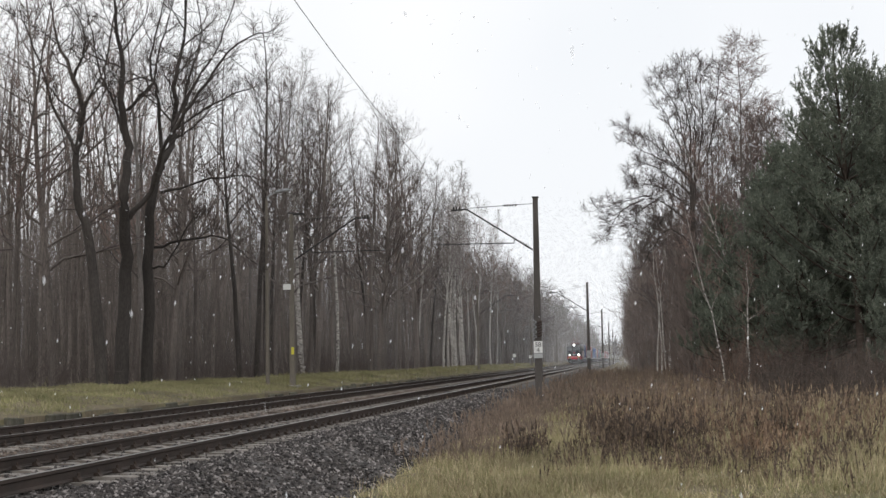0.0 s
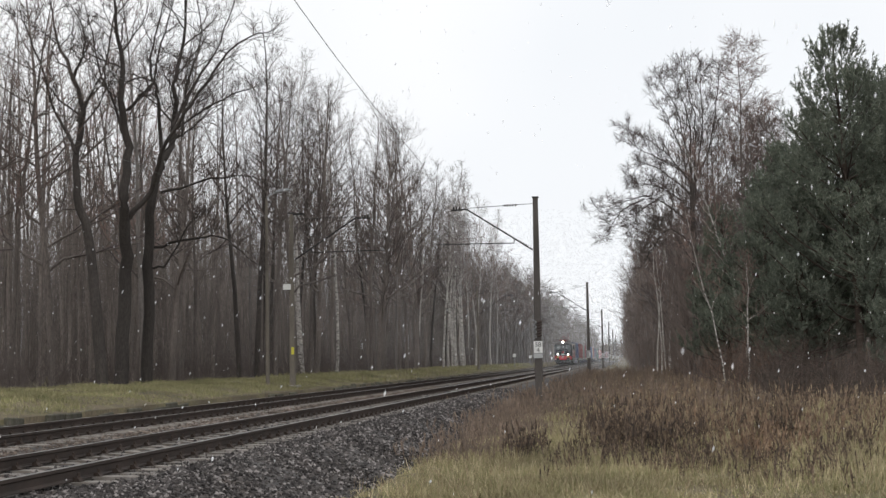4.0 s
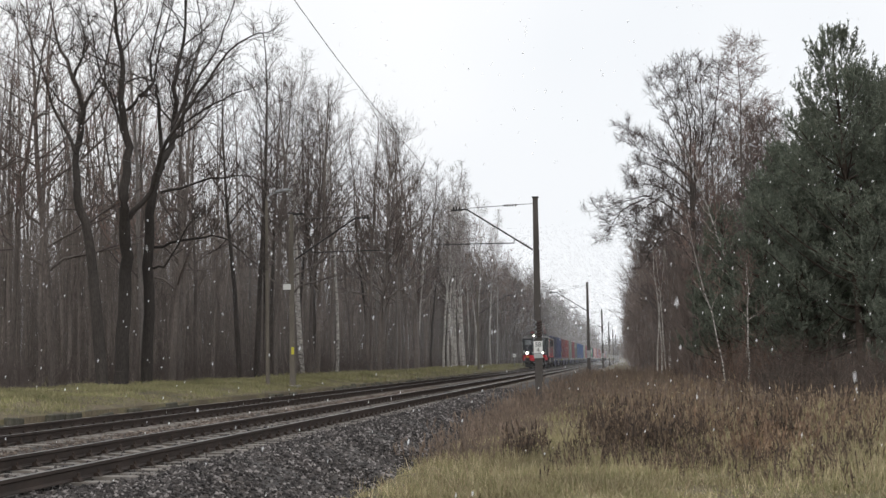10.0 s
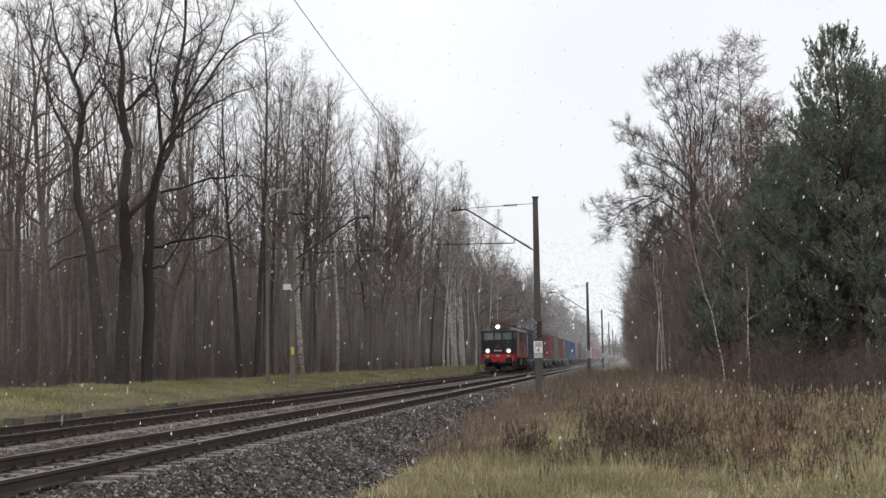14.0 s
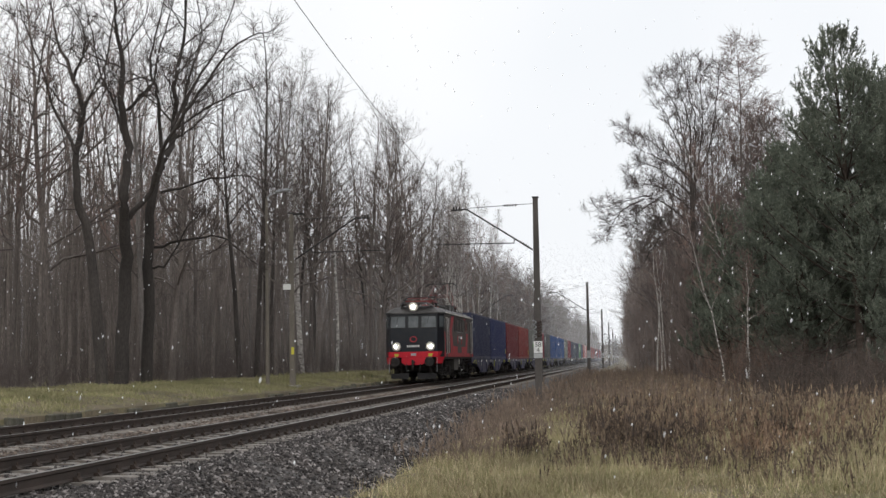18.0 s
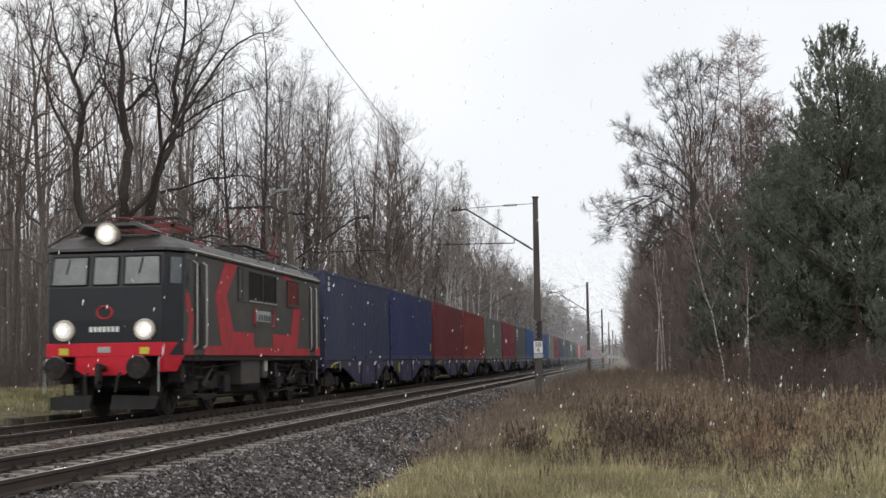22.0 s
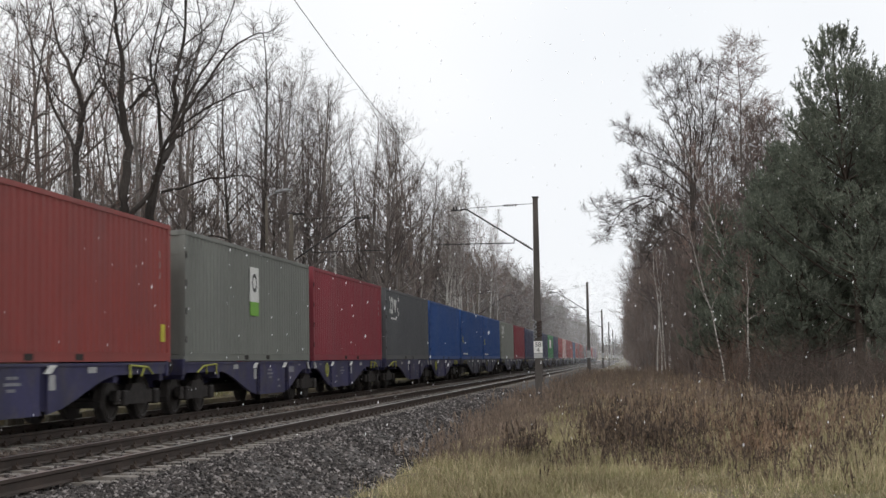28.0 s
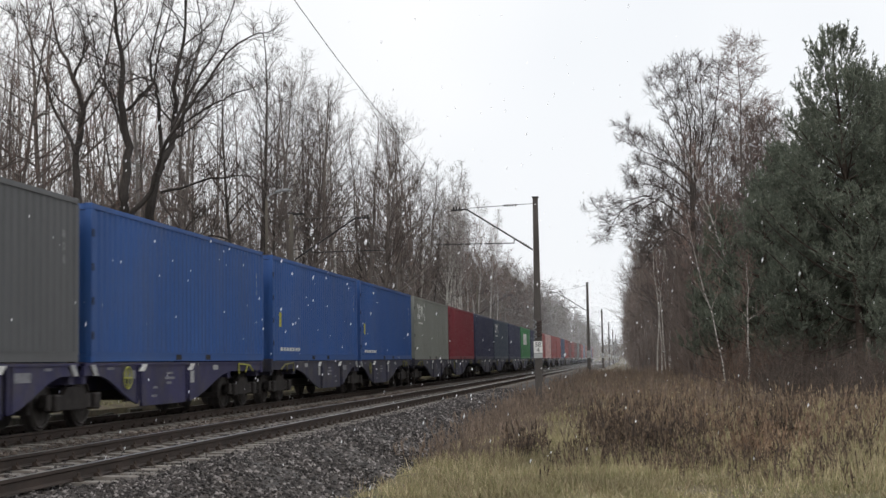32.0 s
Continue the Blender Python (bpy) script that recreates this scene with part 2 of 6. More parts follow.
M["wagon_blue"] = mat("violet_blue_wagon_paint", (0.032, 0.030, 0.082), 0.6, var=0.3, scale=1.0, dirt=(0.060, 0.054, 0.062), dirt_amount=0.75, grain=14)
M["plate_dim"] = mat("dirty_grey_lettering", (0.20, 0.20, 0.22), 0.7, var=0.3, scale=6)
M["plate"] = mat("pale_grey_plate", (0.36, 0.36, 0.36), 0.6, var=0.15, scale=8)
M["lever_yellow"] = mat("yellow_green_lever_paint", (0.36, 0.36, 0.07), 0.6, var=0.15)


# ---- builders ----
def np_mesh(name, verts, faces, material, smooth=False):
    me = bpy.data.meshes.new(name)
    me.from_pydata(verts.tolist() if hasattr(verts, "tolist") else verts, [], faces.tolist() if hasattr(faces, "tolist") else faces)
    for m in material if isinstance(material, (list, tuple)) else (material,):
        me.materials.append(m)
    if smooth:
        me.polygons.foreach_set("use_smooth", [True] * len(me.polygons))
    return me


def part(name, bm, material, parent=None, label="", bevel=0.0):
    if bevel:
        bmesh.ops.bevel(bm, geom=list(bm.edges), offset=bevel, segments=1, affect="EDGES", clamp_overlap=True)
    bmesh.ops.recalc_face_normals(bm, faces=list(bm.faces))
    me = bpy.data.meshes.new(name)
    bm.to_mesh(me)
    bm.free()
    for m in material if isinstance(material, (list, tuple)) else (material,):
        me.materials.append(m)
    ob = new(name, me)
    if parent:
        ob.parent = parent
    if label:
        ob["label"] = label
    return ob


def again(ob, m, parent=None):
    """One more of the same part, on the same mesh."""
    o = new(ob.name.split(".")[0], ob.data)
    o.parent = parent or ob.parent
    o.matrix_basis = m
    if "label" in ob:
        o["label"] = ob["label"]
    return o


def empty(name, m=None):
    ob = new(name)
    ob.empty_display_size = 0.3
    if m is not None:
        ob.matrix_basis = m
    return ob


def box(bm, x0, x1, y0, y1, z0, z1):
    vs = [bm.verts.new((x, y, z)) for z in (z0, z1) for y in (y0, y1) for x in (x0, x1)]
    for f in ((0, 2, 3, 1), (4, 5, 7, 6), (0, 1, 5, 4), (2, 6, 7, 3), (0, 4, 6, 2), (1, 3, 7, 5)):
        bm.faces.new([vs[i] for i in f])
    return bm


def boxes(*bs):
    bm = bmesh.new()
    for b in bs:
        box(bm, *b)
    return bm


def prism(bm, pts, axis, a0, a1):
    """A polygon of 2D points drawn out along an axis."""
    def at(p, a):
        return {"x": (a, p[0], p[1]), "y": (p[0], a, p[1]), "z": (p[0], p[1], a)}[axis]
    lo = [bm.verts.new(at(p, a0)) for p in pts]
    hi = [bm.verts.new(at(p, a1)) for p in pts]
    n = len(pts)
    bm.faces.new(lo)
    bm.faces.new(hi[::-1])
    for i in range(n):
        bm.faces.new((lo[i], hi[i], hi[(i + 1) % n], lo[(i + 1) % n]))
    return bm


def rod(bm, a, b, r, r2=None, seg=8):
    a, b = Vector(a), Vector(b)
    d = b - a
    q = d.to_track_quat("Z", "Y").to_matrix().to_4x4()
    bmesh.ops.create_cone(bm, cap_ends=True, segments=seg, radius1=r, radius2=r if r2 is None else r2, depth=d.length, matrix=Matrix.Translation((a + b) / 2) @ q)
    return bm


def path(bm, pts, r, seg=6):
    for a, b in zip(pts, pts[1:]):
        rod(bm, a, b, r, seg=seg)
    return bm


def ring(bm, c, axis, R, r, n=20, k=6):
    """A torus."""
    q = Vector(axis).to_track_quat("Z", "Y").to_matrix()
    vs = []
    for i in range(n):
        a = 2 * math.pi * i / n
        for j in range(k):
            b = 2 * math.pi * j / k
            p = Vector(((R + r * math.cos(b)) * math.cos(a), (R + r * math.cos(b)) * math.sin(a), r * math.sin(b)))
            vs.append(bm.verts.new(Vector(c) + q @ p))
    for i in range(n):
        for j in range(k):
            bm.faces.new((vs[i * k + j], vs[((i + 1) % n) * k + j], vs[((i + 1) % n) * k + (j + 1) % k], vs[i * k + (j + 1) % k]))
    return bm


def tubes(lines, sides):
    """Tapered tubes along polylines of (x, y, z, radius); returns vertices and quads."""
    V, F, base = [], [], 0
    groups = {}
    for ln in lines:
        groups.setdefault(len(ln), []).append(ln)
    for n, g in groups.items():
        P = np.array(g, float)
        C, R = P[..., :3], P[..., 3]
        T = np.gradient(C, axis=1)
        T /= np.linalg.norm(T, axis=2, keepdims=True) + 1e-9
        ref = np.where(np.abs(T[..., 2:3]) > 0.9, np.array([1.0, 0.1, 0.0]), np.array([0.1, 0.05, 1.0]))
        A = np.cross(T, ref)
        A /= np.linalg.norm(A, axis=2, keepdims=True) + 1e-9
        B = np.cross(T, A)
        ang = np.arange(sides) * 2 * math.pi / sides
        ringv = C[:, :, None] + R[:, :, None, None] * (A[:, :, None] * np.cos(ang)[:, None] + B[:, :, None] * np.sin(ang)[:, None])
        V.append(ringv.reshape(-1, 3))
        m = len(g)
        idx = base + np.arange(m * n * sides).reshape(m, n, sides)
        nx = np.roll(idx, -1, axis=2)
        F.append(np.stack([idx[:, :-1], nx[:, :-1], nx[:, 1:], idx[:, 1:]], axis=-1).reshape(-1, 4))
        base += m * n * sides
    return np.concatenate(V), np.concatenate(F)


def merge(pieces):
    V, F, base = [], [], 0
    for v, f in pieces:
        V.append(v)
        F += (np.asarray(f) + base).tolist()
        base += len(v)
    return np.concatenate(V), F
# ---- ground: one sheet to the horizon ----
def smooth(a, b, x):
    t = np.clip((np.asarray(x, float) - a) / (b - a), 0, 1)
    return t * t * (3 - 2 * t)


def ground_z(x, y):
    x, y = np.asarray(x, float), np.asarray(y, float)
    left = 0.04 + 0.24 * smooth(-12.7, -15.0, x) + 0.10 * smooth(-15, -18.5, x)
    right = -0.64 + 0.10 * smooth(-1, 6, x) + 0.22 * smooth(40, 90, y)
    bed = -0.80
    z = np.where(x < -12.6, left, np.where(x > -3.6, right, bed))
    z = np.where((x > -4.4) & (x <= -3.6), bed + (right - bed) * (x + 4.4) / 0.8, z)
    z = z + 12.0 * smooth(880, 1250, y)
    amp = np.where((x < -13.0) | (x > -3.2), 0.05, 0.0)
    return z + amp * (np.sin(x * 0.9 + 0.4 * y) * np.sin(0.35 * y - 0.6 * x) + 0.6 * np.sin(0.13 * y + 0.2 * x))


def ground():
    xs = np.concatenate([[-2500, -900, -300, -120, -70, -50, -40, -32, -27], np.arange(-24, -13, 0.75), [-12.75, -12.62, -12.58, -10, -7, -4.5], np.arange(-4.3, 14, 0.6), [16, 20, 26, 35, 50, 80, 150, 400, 1000, 2500]])
    ys = np.concatenate([[-600, -120, -40, -15, 0], np.arange(8, 70, 1.0), np.arange(72, 160, 4), [180, 220, 280, 360, 500, 800, 900, 1000, 1100, 1250, 1600, 2600]])
    X, Y = np.meshgrid(xs, ys)
    V = np.stack([X, Y, ground_z(X, Y)], -1).reshape(-1, 3)
    nx, ny = len(xs), len(ys)
    i = np.arange(nx * ny).reshape(ny, nx)
    F = np.stack([i[:-1, :-1], i[:-1, 1:], i[1:, 1:], i[1:, :-1]], -1).reshape(-1, 4)
    ob = new("ground", np_mesh("ground", V, F, M["soil"], True))
    tagged(ob, "brown soil with leaf litter and rough grass beside the line", "ground", kind="structure")


def ballast():
    sec = [(-3.25, -0.80), (-3.55, -0.63), (-4.75, -0.20), (-5.35, -0.19), (-8.3, -0.20), (-8.8, -0.27), (-9.1, -0.25), (-9.5, -0.20), (-12.1, -0.20), (-12.55, -0.30), (-12.58, -0.85)]
    ys = np.concatenate([[-60, -20], np.arange(0, 60, 2.0), [70, 90, 130, 200, 400, 900]])
    V = np.array([(x, y, z + (0.02 * math.sin(1.7 * y + 5 * x) if 0 < k < len(sec) - 1 else 0)) for y in ys for k, (x, z) in enumerate(sec)])
    n = len(sec)
    F = [(j * n + k, j * n + k + 1, (j + 1) * n + k + 1, (j + 1) * n + k) for j in range(len(ys) - 1) for k in range(n - 1)]
    ob = new("ballast_bed", np_mesh("ballast_bed", V, F, M["ballast_bed"]))
    tagged(ob, "bed of grey crushed stone under two railway tracks", "ballast", kind="structure")


def bed_z(x):
    return np.interp(-np.asarray(x), [3.25, 3.55, 4.75, 5.35, 8.3, 8.8, 9.1, 9.5, 12.1, 12.55], [-0.80, -0.63, -0.20, -0.19, -0.20, -0.27, -0.25, -0.20, -0.20, -0.30])


def stones(name, rng, x0, x1, y0, y1, count, size, material, label, on=bed_z, power=1.0):
    """Loose stones: dented octahedra, each an island."""
    x = rng.uniform(x0, x1, count)
    y = y0 + (y1 - y0) * rng.uniform(0, 1, count) ** power
    s = size * rng.uniform(0.55, 1.35, (count, 1, 1)) * (1 + (y - y0) / 60)[:, None, None]
    base = np.array([(1, 0, 0), (0, 1, 0), (-1, 0, 0), (0, -1, 0), (0, 0, 0.8), (0, 0, -0.8)])
    v = base[None] * rng.uniform(0.55, 1.25, (count, 6, 1)) + rng.normal(0, 0.16, (count, 6, 3))
    a, b = rng.uniform(0, 6.28, count), rng.normal(0, 0.5, count)
    ca, sa, cb, sb = np.cos(a), np.sin(a), np.cos(b), np.sin(b)
    vx, vy, vz = v[..., 0], v[..., 1], v[..., 2]
    vx, vy = vx * ca[:, None] - vy * sa[:, None], vx * sa[:, None] + vy * ca[:, None]
    vy, vz = vy * cb[:, None] - vz * sb[:, None], vy * sb[:, None] + vz * cb[:, None]
    v = np.stack([vx, vy, vz], -1) * s + np.stack([x, y, on(x) + size * rng.uniform(-0.2, 0.45, count)], -1)[:, None]
    f = np.array([(0, 1, 4), (1, 2, 4), (2, 3, 4), (3, 0, 4), (1, 0, 5), (2, 1, 5), (3, 2, 5), (0, 3, 5)])
    F = (f[None] + 6 * np.arange(count)[:, None, None]).reshape(-1, 3)
    ob = new(name, np_mesh(name, v.reshape(-1, 3), F, material))
    return tagged(ob, label, "ballast", kind="stuff")


# ---- the two tracks ----
RAIL_SECTION = [(-0.036, 0.0), (0.036, 0.0), (0.036, -0.035), (0.010, -0.050), (0.010, -0.125), (0.062, -0.145), (0.062, -0.156), (-0.062, -0.156), (-0.062, -0.145), (-0.010, -0.125), (-0.010, -0.050), (-0.036, -0.035)]


def sleeper_mesh():
    bm = bmesh.new()
    prism(bm, [(-1.3, -0.36), (-1.3, -0.175), (-1.22, -0.16), (-0.45, -0.165), (-0.2, -0.20), (0.2, -0.20), (0.45, -0.165), (1.22, -0.16), (1.3, -0.175), (1.3, -0.36)], "y", -0.125, 0.125)
    return bm


def clip_mesh():
    bm = bmesh.new()
    box(bm, -0.15, 0.15, -0.07, 0.07, -0.164, -0.150)
    for s in (-1, 1):
        prism(bm, [(s * 0.055, -0.155), (s * 0.055, -0.112), (s * 0.10, -0.105), (s * 0.135, -0.155)], "y", -0.055, 0.055)
        rod(bm, (s * 0.10, 0, -0.15), (s * 0.10, 0, -0.07), 0.018, seg=6)
    return bm


def railway_track(xc, label, y0):
    tr = tagged(empty("railway_track", pose(xc, 0, 0)), label, "railway track", "tracks")
    for s in (-1, 1):
        bm = bmesh.new()
        ys = [-60, 0, 40, 80, 160, 300, 600, 900]
        rows = [[bm.verts.new((x + s * 0.7525, y, z)) for x, z in RAIL_SECTION] for y in ys]
        for a, b in zip(rows, rows[1:]):
            for i in range(len(a)):
                f = bm.faces.new((a[i], a[(i + 1) % len(a)], b[(i + 1) % len(a)], b[i]))
                f.material_index = 1 if i == 0 else 0
        part("rail", bm, [M["rail"], M["rail_top"]], tr, "rusty steel rail with a worn bright head")
    sl = part("sleeper", sleeper_mesh(), M["sleeper"], tr, "pale concrete sleeper")
    sl.matrix_basis = pose(0, y0, 0)
    cl = part("rail_clip", clip_mesh(), M["fastening"], tr, "rusty rail fastening")
    cl.matrix_basis = pose(-0.7525, y0, 0)
    again(cl, pose(0.7525, y0, 0))
    rng = np.random.RandomState(5)
    for i in range(1, 150):
        y = y0 + 0.6 * i + rng.normal(0, 0.012)
        again(sl, pose(rng.normal(0, 0.012), y, rng.normal(0, 0.004), 0, 0, rng.normal(0, 0.4)))
        again(cl, pose(-0.7525, y, 0))
        again(cl, pose(0.7525, y, 0))
    bm = bmesh.new()
    sv = [v.co.copy() for v in sl.data.vertices]
    sf = [tuple(p.vertices) for p in sl.data.polygons]
    V, F = [], []
    for i in range(150, 1000):
        b = len(V)
        V += [(v.x, v.y + y0 + 0.6 * i, v.z) for v in sv]
        F += [tuple(b + k for k in f) for f in sf]
    far = new("far_sleepers", np_mesh("far_sleepers", V, F, M["sleeper"]))
    far.parent = tr
    tagged(far, kind="stuff")
    bm.free()
    return tr


def platform_edge():
    """Old low kerb of broken concrete slabs along the far track."""
    rng = np.random.RandomState(8)
    edge = tagged(empty("platform_edge", pose(-12.62, 0, 0)), "low broken concrete kerb along the overgrown verge", "kerb", kind="structure")
    first = None
    for i in range(110):
        y = 20 + 1.02 * i
        if rng.rand() < 0.28:
            continue
        m = pose(rng.normal(0, 0.04), y, rng.normal(-0.10, 0.045), rng.normal(0, 1.8), rng.normal(0, 4), rng.normal(0, 2))
        if first is None:
            first = part("slab", boxes((-0.05, 0.05, -0.48, 0.48, -0.42, 0.10)), M["kerb"], edge, bevel=0.02)
            first.matrix_basis = m
        else:
            again(first, m)


# ---- overhead line ----
def mast(x, y, h, side, pole_material, label, thick=1.0):
    """A tapered mast with a slanting bracket tube towards its track (side: +1 reaches to +x)."""
    base = float(ground_z(x, y)) - 0.05
    m = tagged(empty("catenary_mast", pose(x, y, 0, 0, 0, 0)), label, "catenary mast", "overhead line masts")
    bm = bmesh.new()
    prism(bm, [(-0.16, -0.13), (0.16, -0.13), (0.16, 0.13), (-0.16, 0.13)], "z", base, h)
    for v in bm.verts:
        if v.co.z > 1:
            v.co.x *= 0.62
            v.co.y *= 0.62
    for v in bm.verts:
        v.co.x *= thick
        v.co.y *= thick
    part("pole", bm, pole_material, m, bevel=0.02)
    part("foundation", boxes((-0.3, 0.3, -0.3, 0.3, base - 0.3, base + 0.12)), M["concrete"], m, bevel=0.03)
    s = side
    foot, knee, tip = (s * 0.14, 0, 5.38), (s * 2.72, 0, 7.05), (s * 3.35, 0, 7.02)
    part("bracket_tube", path(bmesh.new(), [foot, knee, tip], 0.032, 8), M["steel_dark"], m, "dark slanting steel tube")
    bm = bmesh.new()
    for k in range(4):
        rod(bm, (s * (0.30 + 0.10 * k), 0, 5.49 + 0.065 * k), (s * (0.33 + 0.10 * k), 0, 5.51 + 0.065 * k), 0.06, seg=8)
    part("insulator", bm, M["insulator"], m, "brown ribbed insulator")
    part("top_tie", path(bmesh.new(), [(s * 0.1, 0, h - 0.22), (s * 2.72, 0, 7.09)], 0.012, 6), M["steel_dark"], m)
    bm = bmesh.new()
    for k in range(5):
        rod(bm, (s * (0.75 + 0.11 * k), 0, h - 0.26), (s * (0.80 + 0.11 * k), 0, h - 0.26), 0.05, seg=8)
    part("tie_insulator", bm, M["insulator"], m)
    part("steady_arm", path(bmesh.new(), [(s * 0.86, 0, 5.86), (s * 0.86, 0, 5.66), (s * 3.95, 0, 5.68)], 0.02, 6), M["steel_dark"], m)
    part("cap", boxes((-0.13, 0.13, -0.11, 0.11, h, h + 0.05)), M["steel_dark"], m)
    bm = bmesh.new()
    for k in range(3):
        rod(bm, (s * (3.0 + 0.12 * k), 0, 7.0), (s * (3.0 + 0.12 * k), 0, 7.16), 0.035, seg=6)
    part("wire_clamp", bm, M["steel_dark"], m)
    return m


def span(bm, pts, sag, r):
    """Wire through supports, hanging between them."""
    for a, b in zip(pts, pts[1:]):
        a, b = Vector(a), Vector(b)
        line = []
        for k in range(13):
            t = k / 12
            p = a.lerp(b, t)
            p.z -= 4 * sag * t * (1 - t)
            line.append(p)
        path(bm, line, r, 5)


def overhead_wires(xc, ys, y_lift, label):
    w = tagged(empty("overhead_wires", pose(0, 0, 0)), label, "overhead wires", "overhead wires")
    sup = [(xc + (0.2 if i % 2 else -0.2), y, 7.02) for i, y in enumerate(ys)]
    con = [(xc + (0.2 if i % 2 else -0.2), y, 5.62) for i, y in enumerate(ys)]
    bm = bmesh.new()
    span(bm, sup, 0.55, 0.009)
    span(bm, y_lift[0] + [sup[0]], 0.0, 0.0085)
    part("messenger_wire", bm, M["wire"], w)
    bm = bmesh.new()
    span(bm, con, 0.05, 0.008)
    span(bm, y_lift[1] + [con[0]], 0.0, 0.0065)
    part("contact_wire", bm, M["wire"], w)
    for a, b in list(zip(sup, sup[1:]))[:2]:
        for k in range(1, 9):
            t = k / 9
            z = 7.02 - 4 * 0.55 * t * (1 - t)
            x, y = a[0] + (b[0] - a[0]) * t, a[1] + (b[1] - a[1]) * t
            part("dropper", rod(bmesh.new(), (x, y, 5.60), (x, y, z), 0.005, seg=4), M["wire"], w)


def overhead_line():
    right = [55.6 + 72.5 * k for k in range(8)]
    left = [57.6 + 74.0 * k for k in range(7)]
    for i, y in enumerate(right):
        m = mast(-3.45, y, 7.42 if i == 0 else 7.85, -1, M["mast"], "tall dark concrete mast with a slanting bracket over the near track" if i else "tall dark concrete mast with a white distance plate")
        z0 = 1.55
        part("plate", boxes((-0.17, 0.17, -0.19, -0.165, z0 - 0.22, z0 + 0.24)), M["sign_white"] if i == 0 else M["plate"], m, "white enamel distance plate")
        part("lower_plate", boxes((-0.17, 0.17, -0.186, -0.165, z0 - 0.42, z0 - 0.235)), M["plate"], m, "grey plate")
        if i == 0:
            for txt, zz in (("58", z0 + 0.02), ("4", z0 - 0.19)):
                cu = bpy.data.curves.new("distance_number", "FONT")
                cu.body, cu.size, cu.align_x, cu.extrude = txt, 0.25, "CENTER", 0.003
                cu.materials.append(M["sign_black"])
                tx = new("distance_number", cu)
                tx.parent = m
                tx.matrix_basis = pose(0, -0.195, zz, 90, 0, 0)
            bm = bmesh.new()
            for k in range(6):
                rod(bm, (-0.02, -0.2, 1.98 + 0.105 * k), (0.17, -0.2, 2.03 + 0.105 * k), 0.05, 0.03, seg=6)
            part("insulator_string", bm, M["insulator"], m, "dark ribbed insulator string")
            bm = bmesh.new()
            path(bm, [(-0.17 + (0.13 if k % 2 else 0.0), -0.22, 1.86 + 0.095 * k) for k in range(9)], 0.016, 5)
            part("coiled_cable", bm, M["steel_grey"], m, "pale coiled cable")
    for i, y in enumerate(left):
        m = mast(-13.75, y, 7.30 if i == 0 else 7.8, 1, M["mast_old"], "pale old concrete mast with a slanting bracket over the far track", 0.72)
        if i == 0:
            part("sign", boxes((-0.33, 0.0, -0.19, -0.165, 4.13, 4.36)), M["sign_white"], m, "small white sign")
            part("yellow_mark", boxes((-0.02, 0.10, -0.125, -0.108, 1.45, 1.75)), M["sign_yellow"], m, "yellow painted mark")
        part("cross_arm", boxes((-0.05, 0.55, -0.03, 0.03, 7.24, 7.32)), M["steel_dark"], m)
    overhead_wires(NEAR_TRACK, right, ([(-6.83, -12, 11.2), (-6.83, 8, 10.0), (-6.83, 20, 9.3), (-6.83, 29, 8.79), (-6.83, 33, 8.5), (-6.83, 38.4, 8.2), (-6.83, 47.6, 7.85)], [(-6.83, -12, 6.9), (-6.83, 20, 6.55), (-6.83, 30, 6.42), (-6.83, 38, 6.25), (-6.83, 47, 5.95)]), "dark contact and messenger wires over the near track")
    overhead_wires(FAR_TRACK, left, ([(-10.77, -16, 8.0)], [(-10.77, -16, 5.62)]), "dark contact and messenger wires over the far track")


def street_lamp(x, y):
    z = float(ground_z(x, y))
    s = tagged(empty("street_lamp", pose(x, y, z)), "slim old grey lamp post with a flat lamp head", "street lamp")
    part("pole", rod(bmesh.new(), (0, 0, -0.1), (0, 0, 7.64), 0.085, 0.05, 10), M["mast_old"], s)
    part("arm", path(bmesh.new(), [(0, 0, 7.54), (0.12, 0, 7.79), (0.45, 0, 7.90)], 0.03), M["steel_grey"], s)
    bm = bmesh.new()
    prism(bm, [(0.35, 7.87), (0.45, 7.97), (0.85, 8.03), (1.02, 7.99), (1.02, 7.94), (0.5, 7.86)], "y", -0.14, 0.14)
    part("lamp_head", bm, M["steel_grey"], s, "pale flat lamp head", bevel=0.02)


def marker_post(x, y, h):
    m = tagged(empty("marker_post", pose(x, y, float(ground_z(x, y)))), "short post with a white marker board", "marker post", "marker posts")
    part("post", rod(bmesh.new(), (0, 0, -0.1), (0, 0, h), 0.04, seg=6), M["steel_grey"], m)
    part("board", boxes((-0.2, 0.2, -0.06, -0.04, h - 0.35, h + 0.05)), M["sign_white"], m)


ground()
ballast()
railway_track(NEAR_TRACK, "near railway track with rusty rails on pale concrete sleepers", 15.0)
railway_track(FAR_TRACK, "far railway track with dark rusty rails under the train", 20.0)
platform_edge()
overhead_line()
street_lamp(-14.6, 56.8)
marker_post(-13.6, 172, 1.6)
marker_post(-13.9, 205, 1.5)
rng = np.random.RandomState(2)
stones("shoulder_ballast", rng, -5.75, -3.1, 11.0, 62, 38000, 0.028, M["stone"], "loose grey crushed stone on the bed's shoulder", power=1.5)
stones("track_ballast", rng, -8.3, -5.3, 12, 60, 9000, 0.030, M["stone"], "grey crushed stone between the rails of the near track", power=1.4)
stones("middle_ballast", rng, -9.7, -8.0, 18, 70, 10000, 0.032, M["stone_brown"], "rust-brown crushed stone between the two tracks", power=1.3)
stones("far_ballast", rng, -12.4, -9.4, 20, 70, 6000, 0.030, M["stone_brown"], "rust-brown crushed stone on the far track", power=1.3)
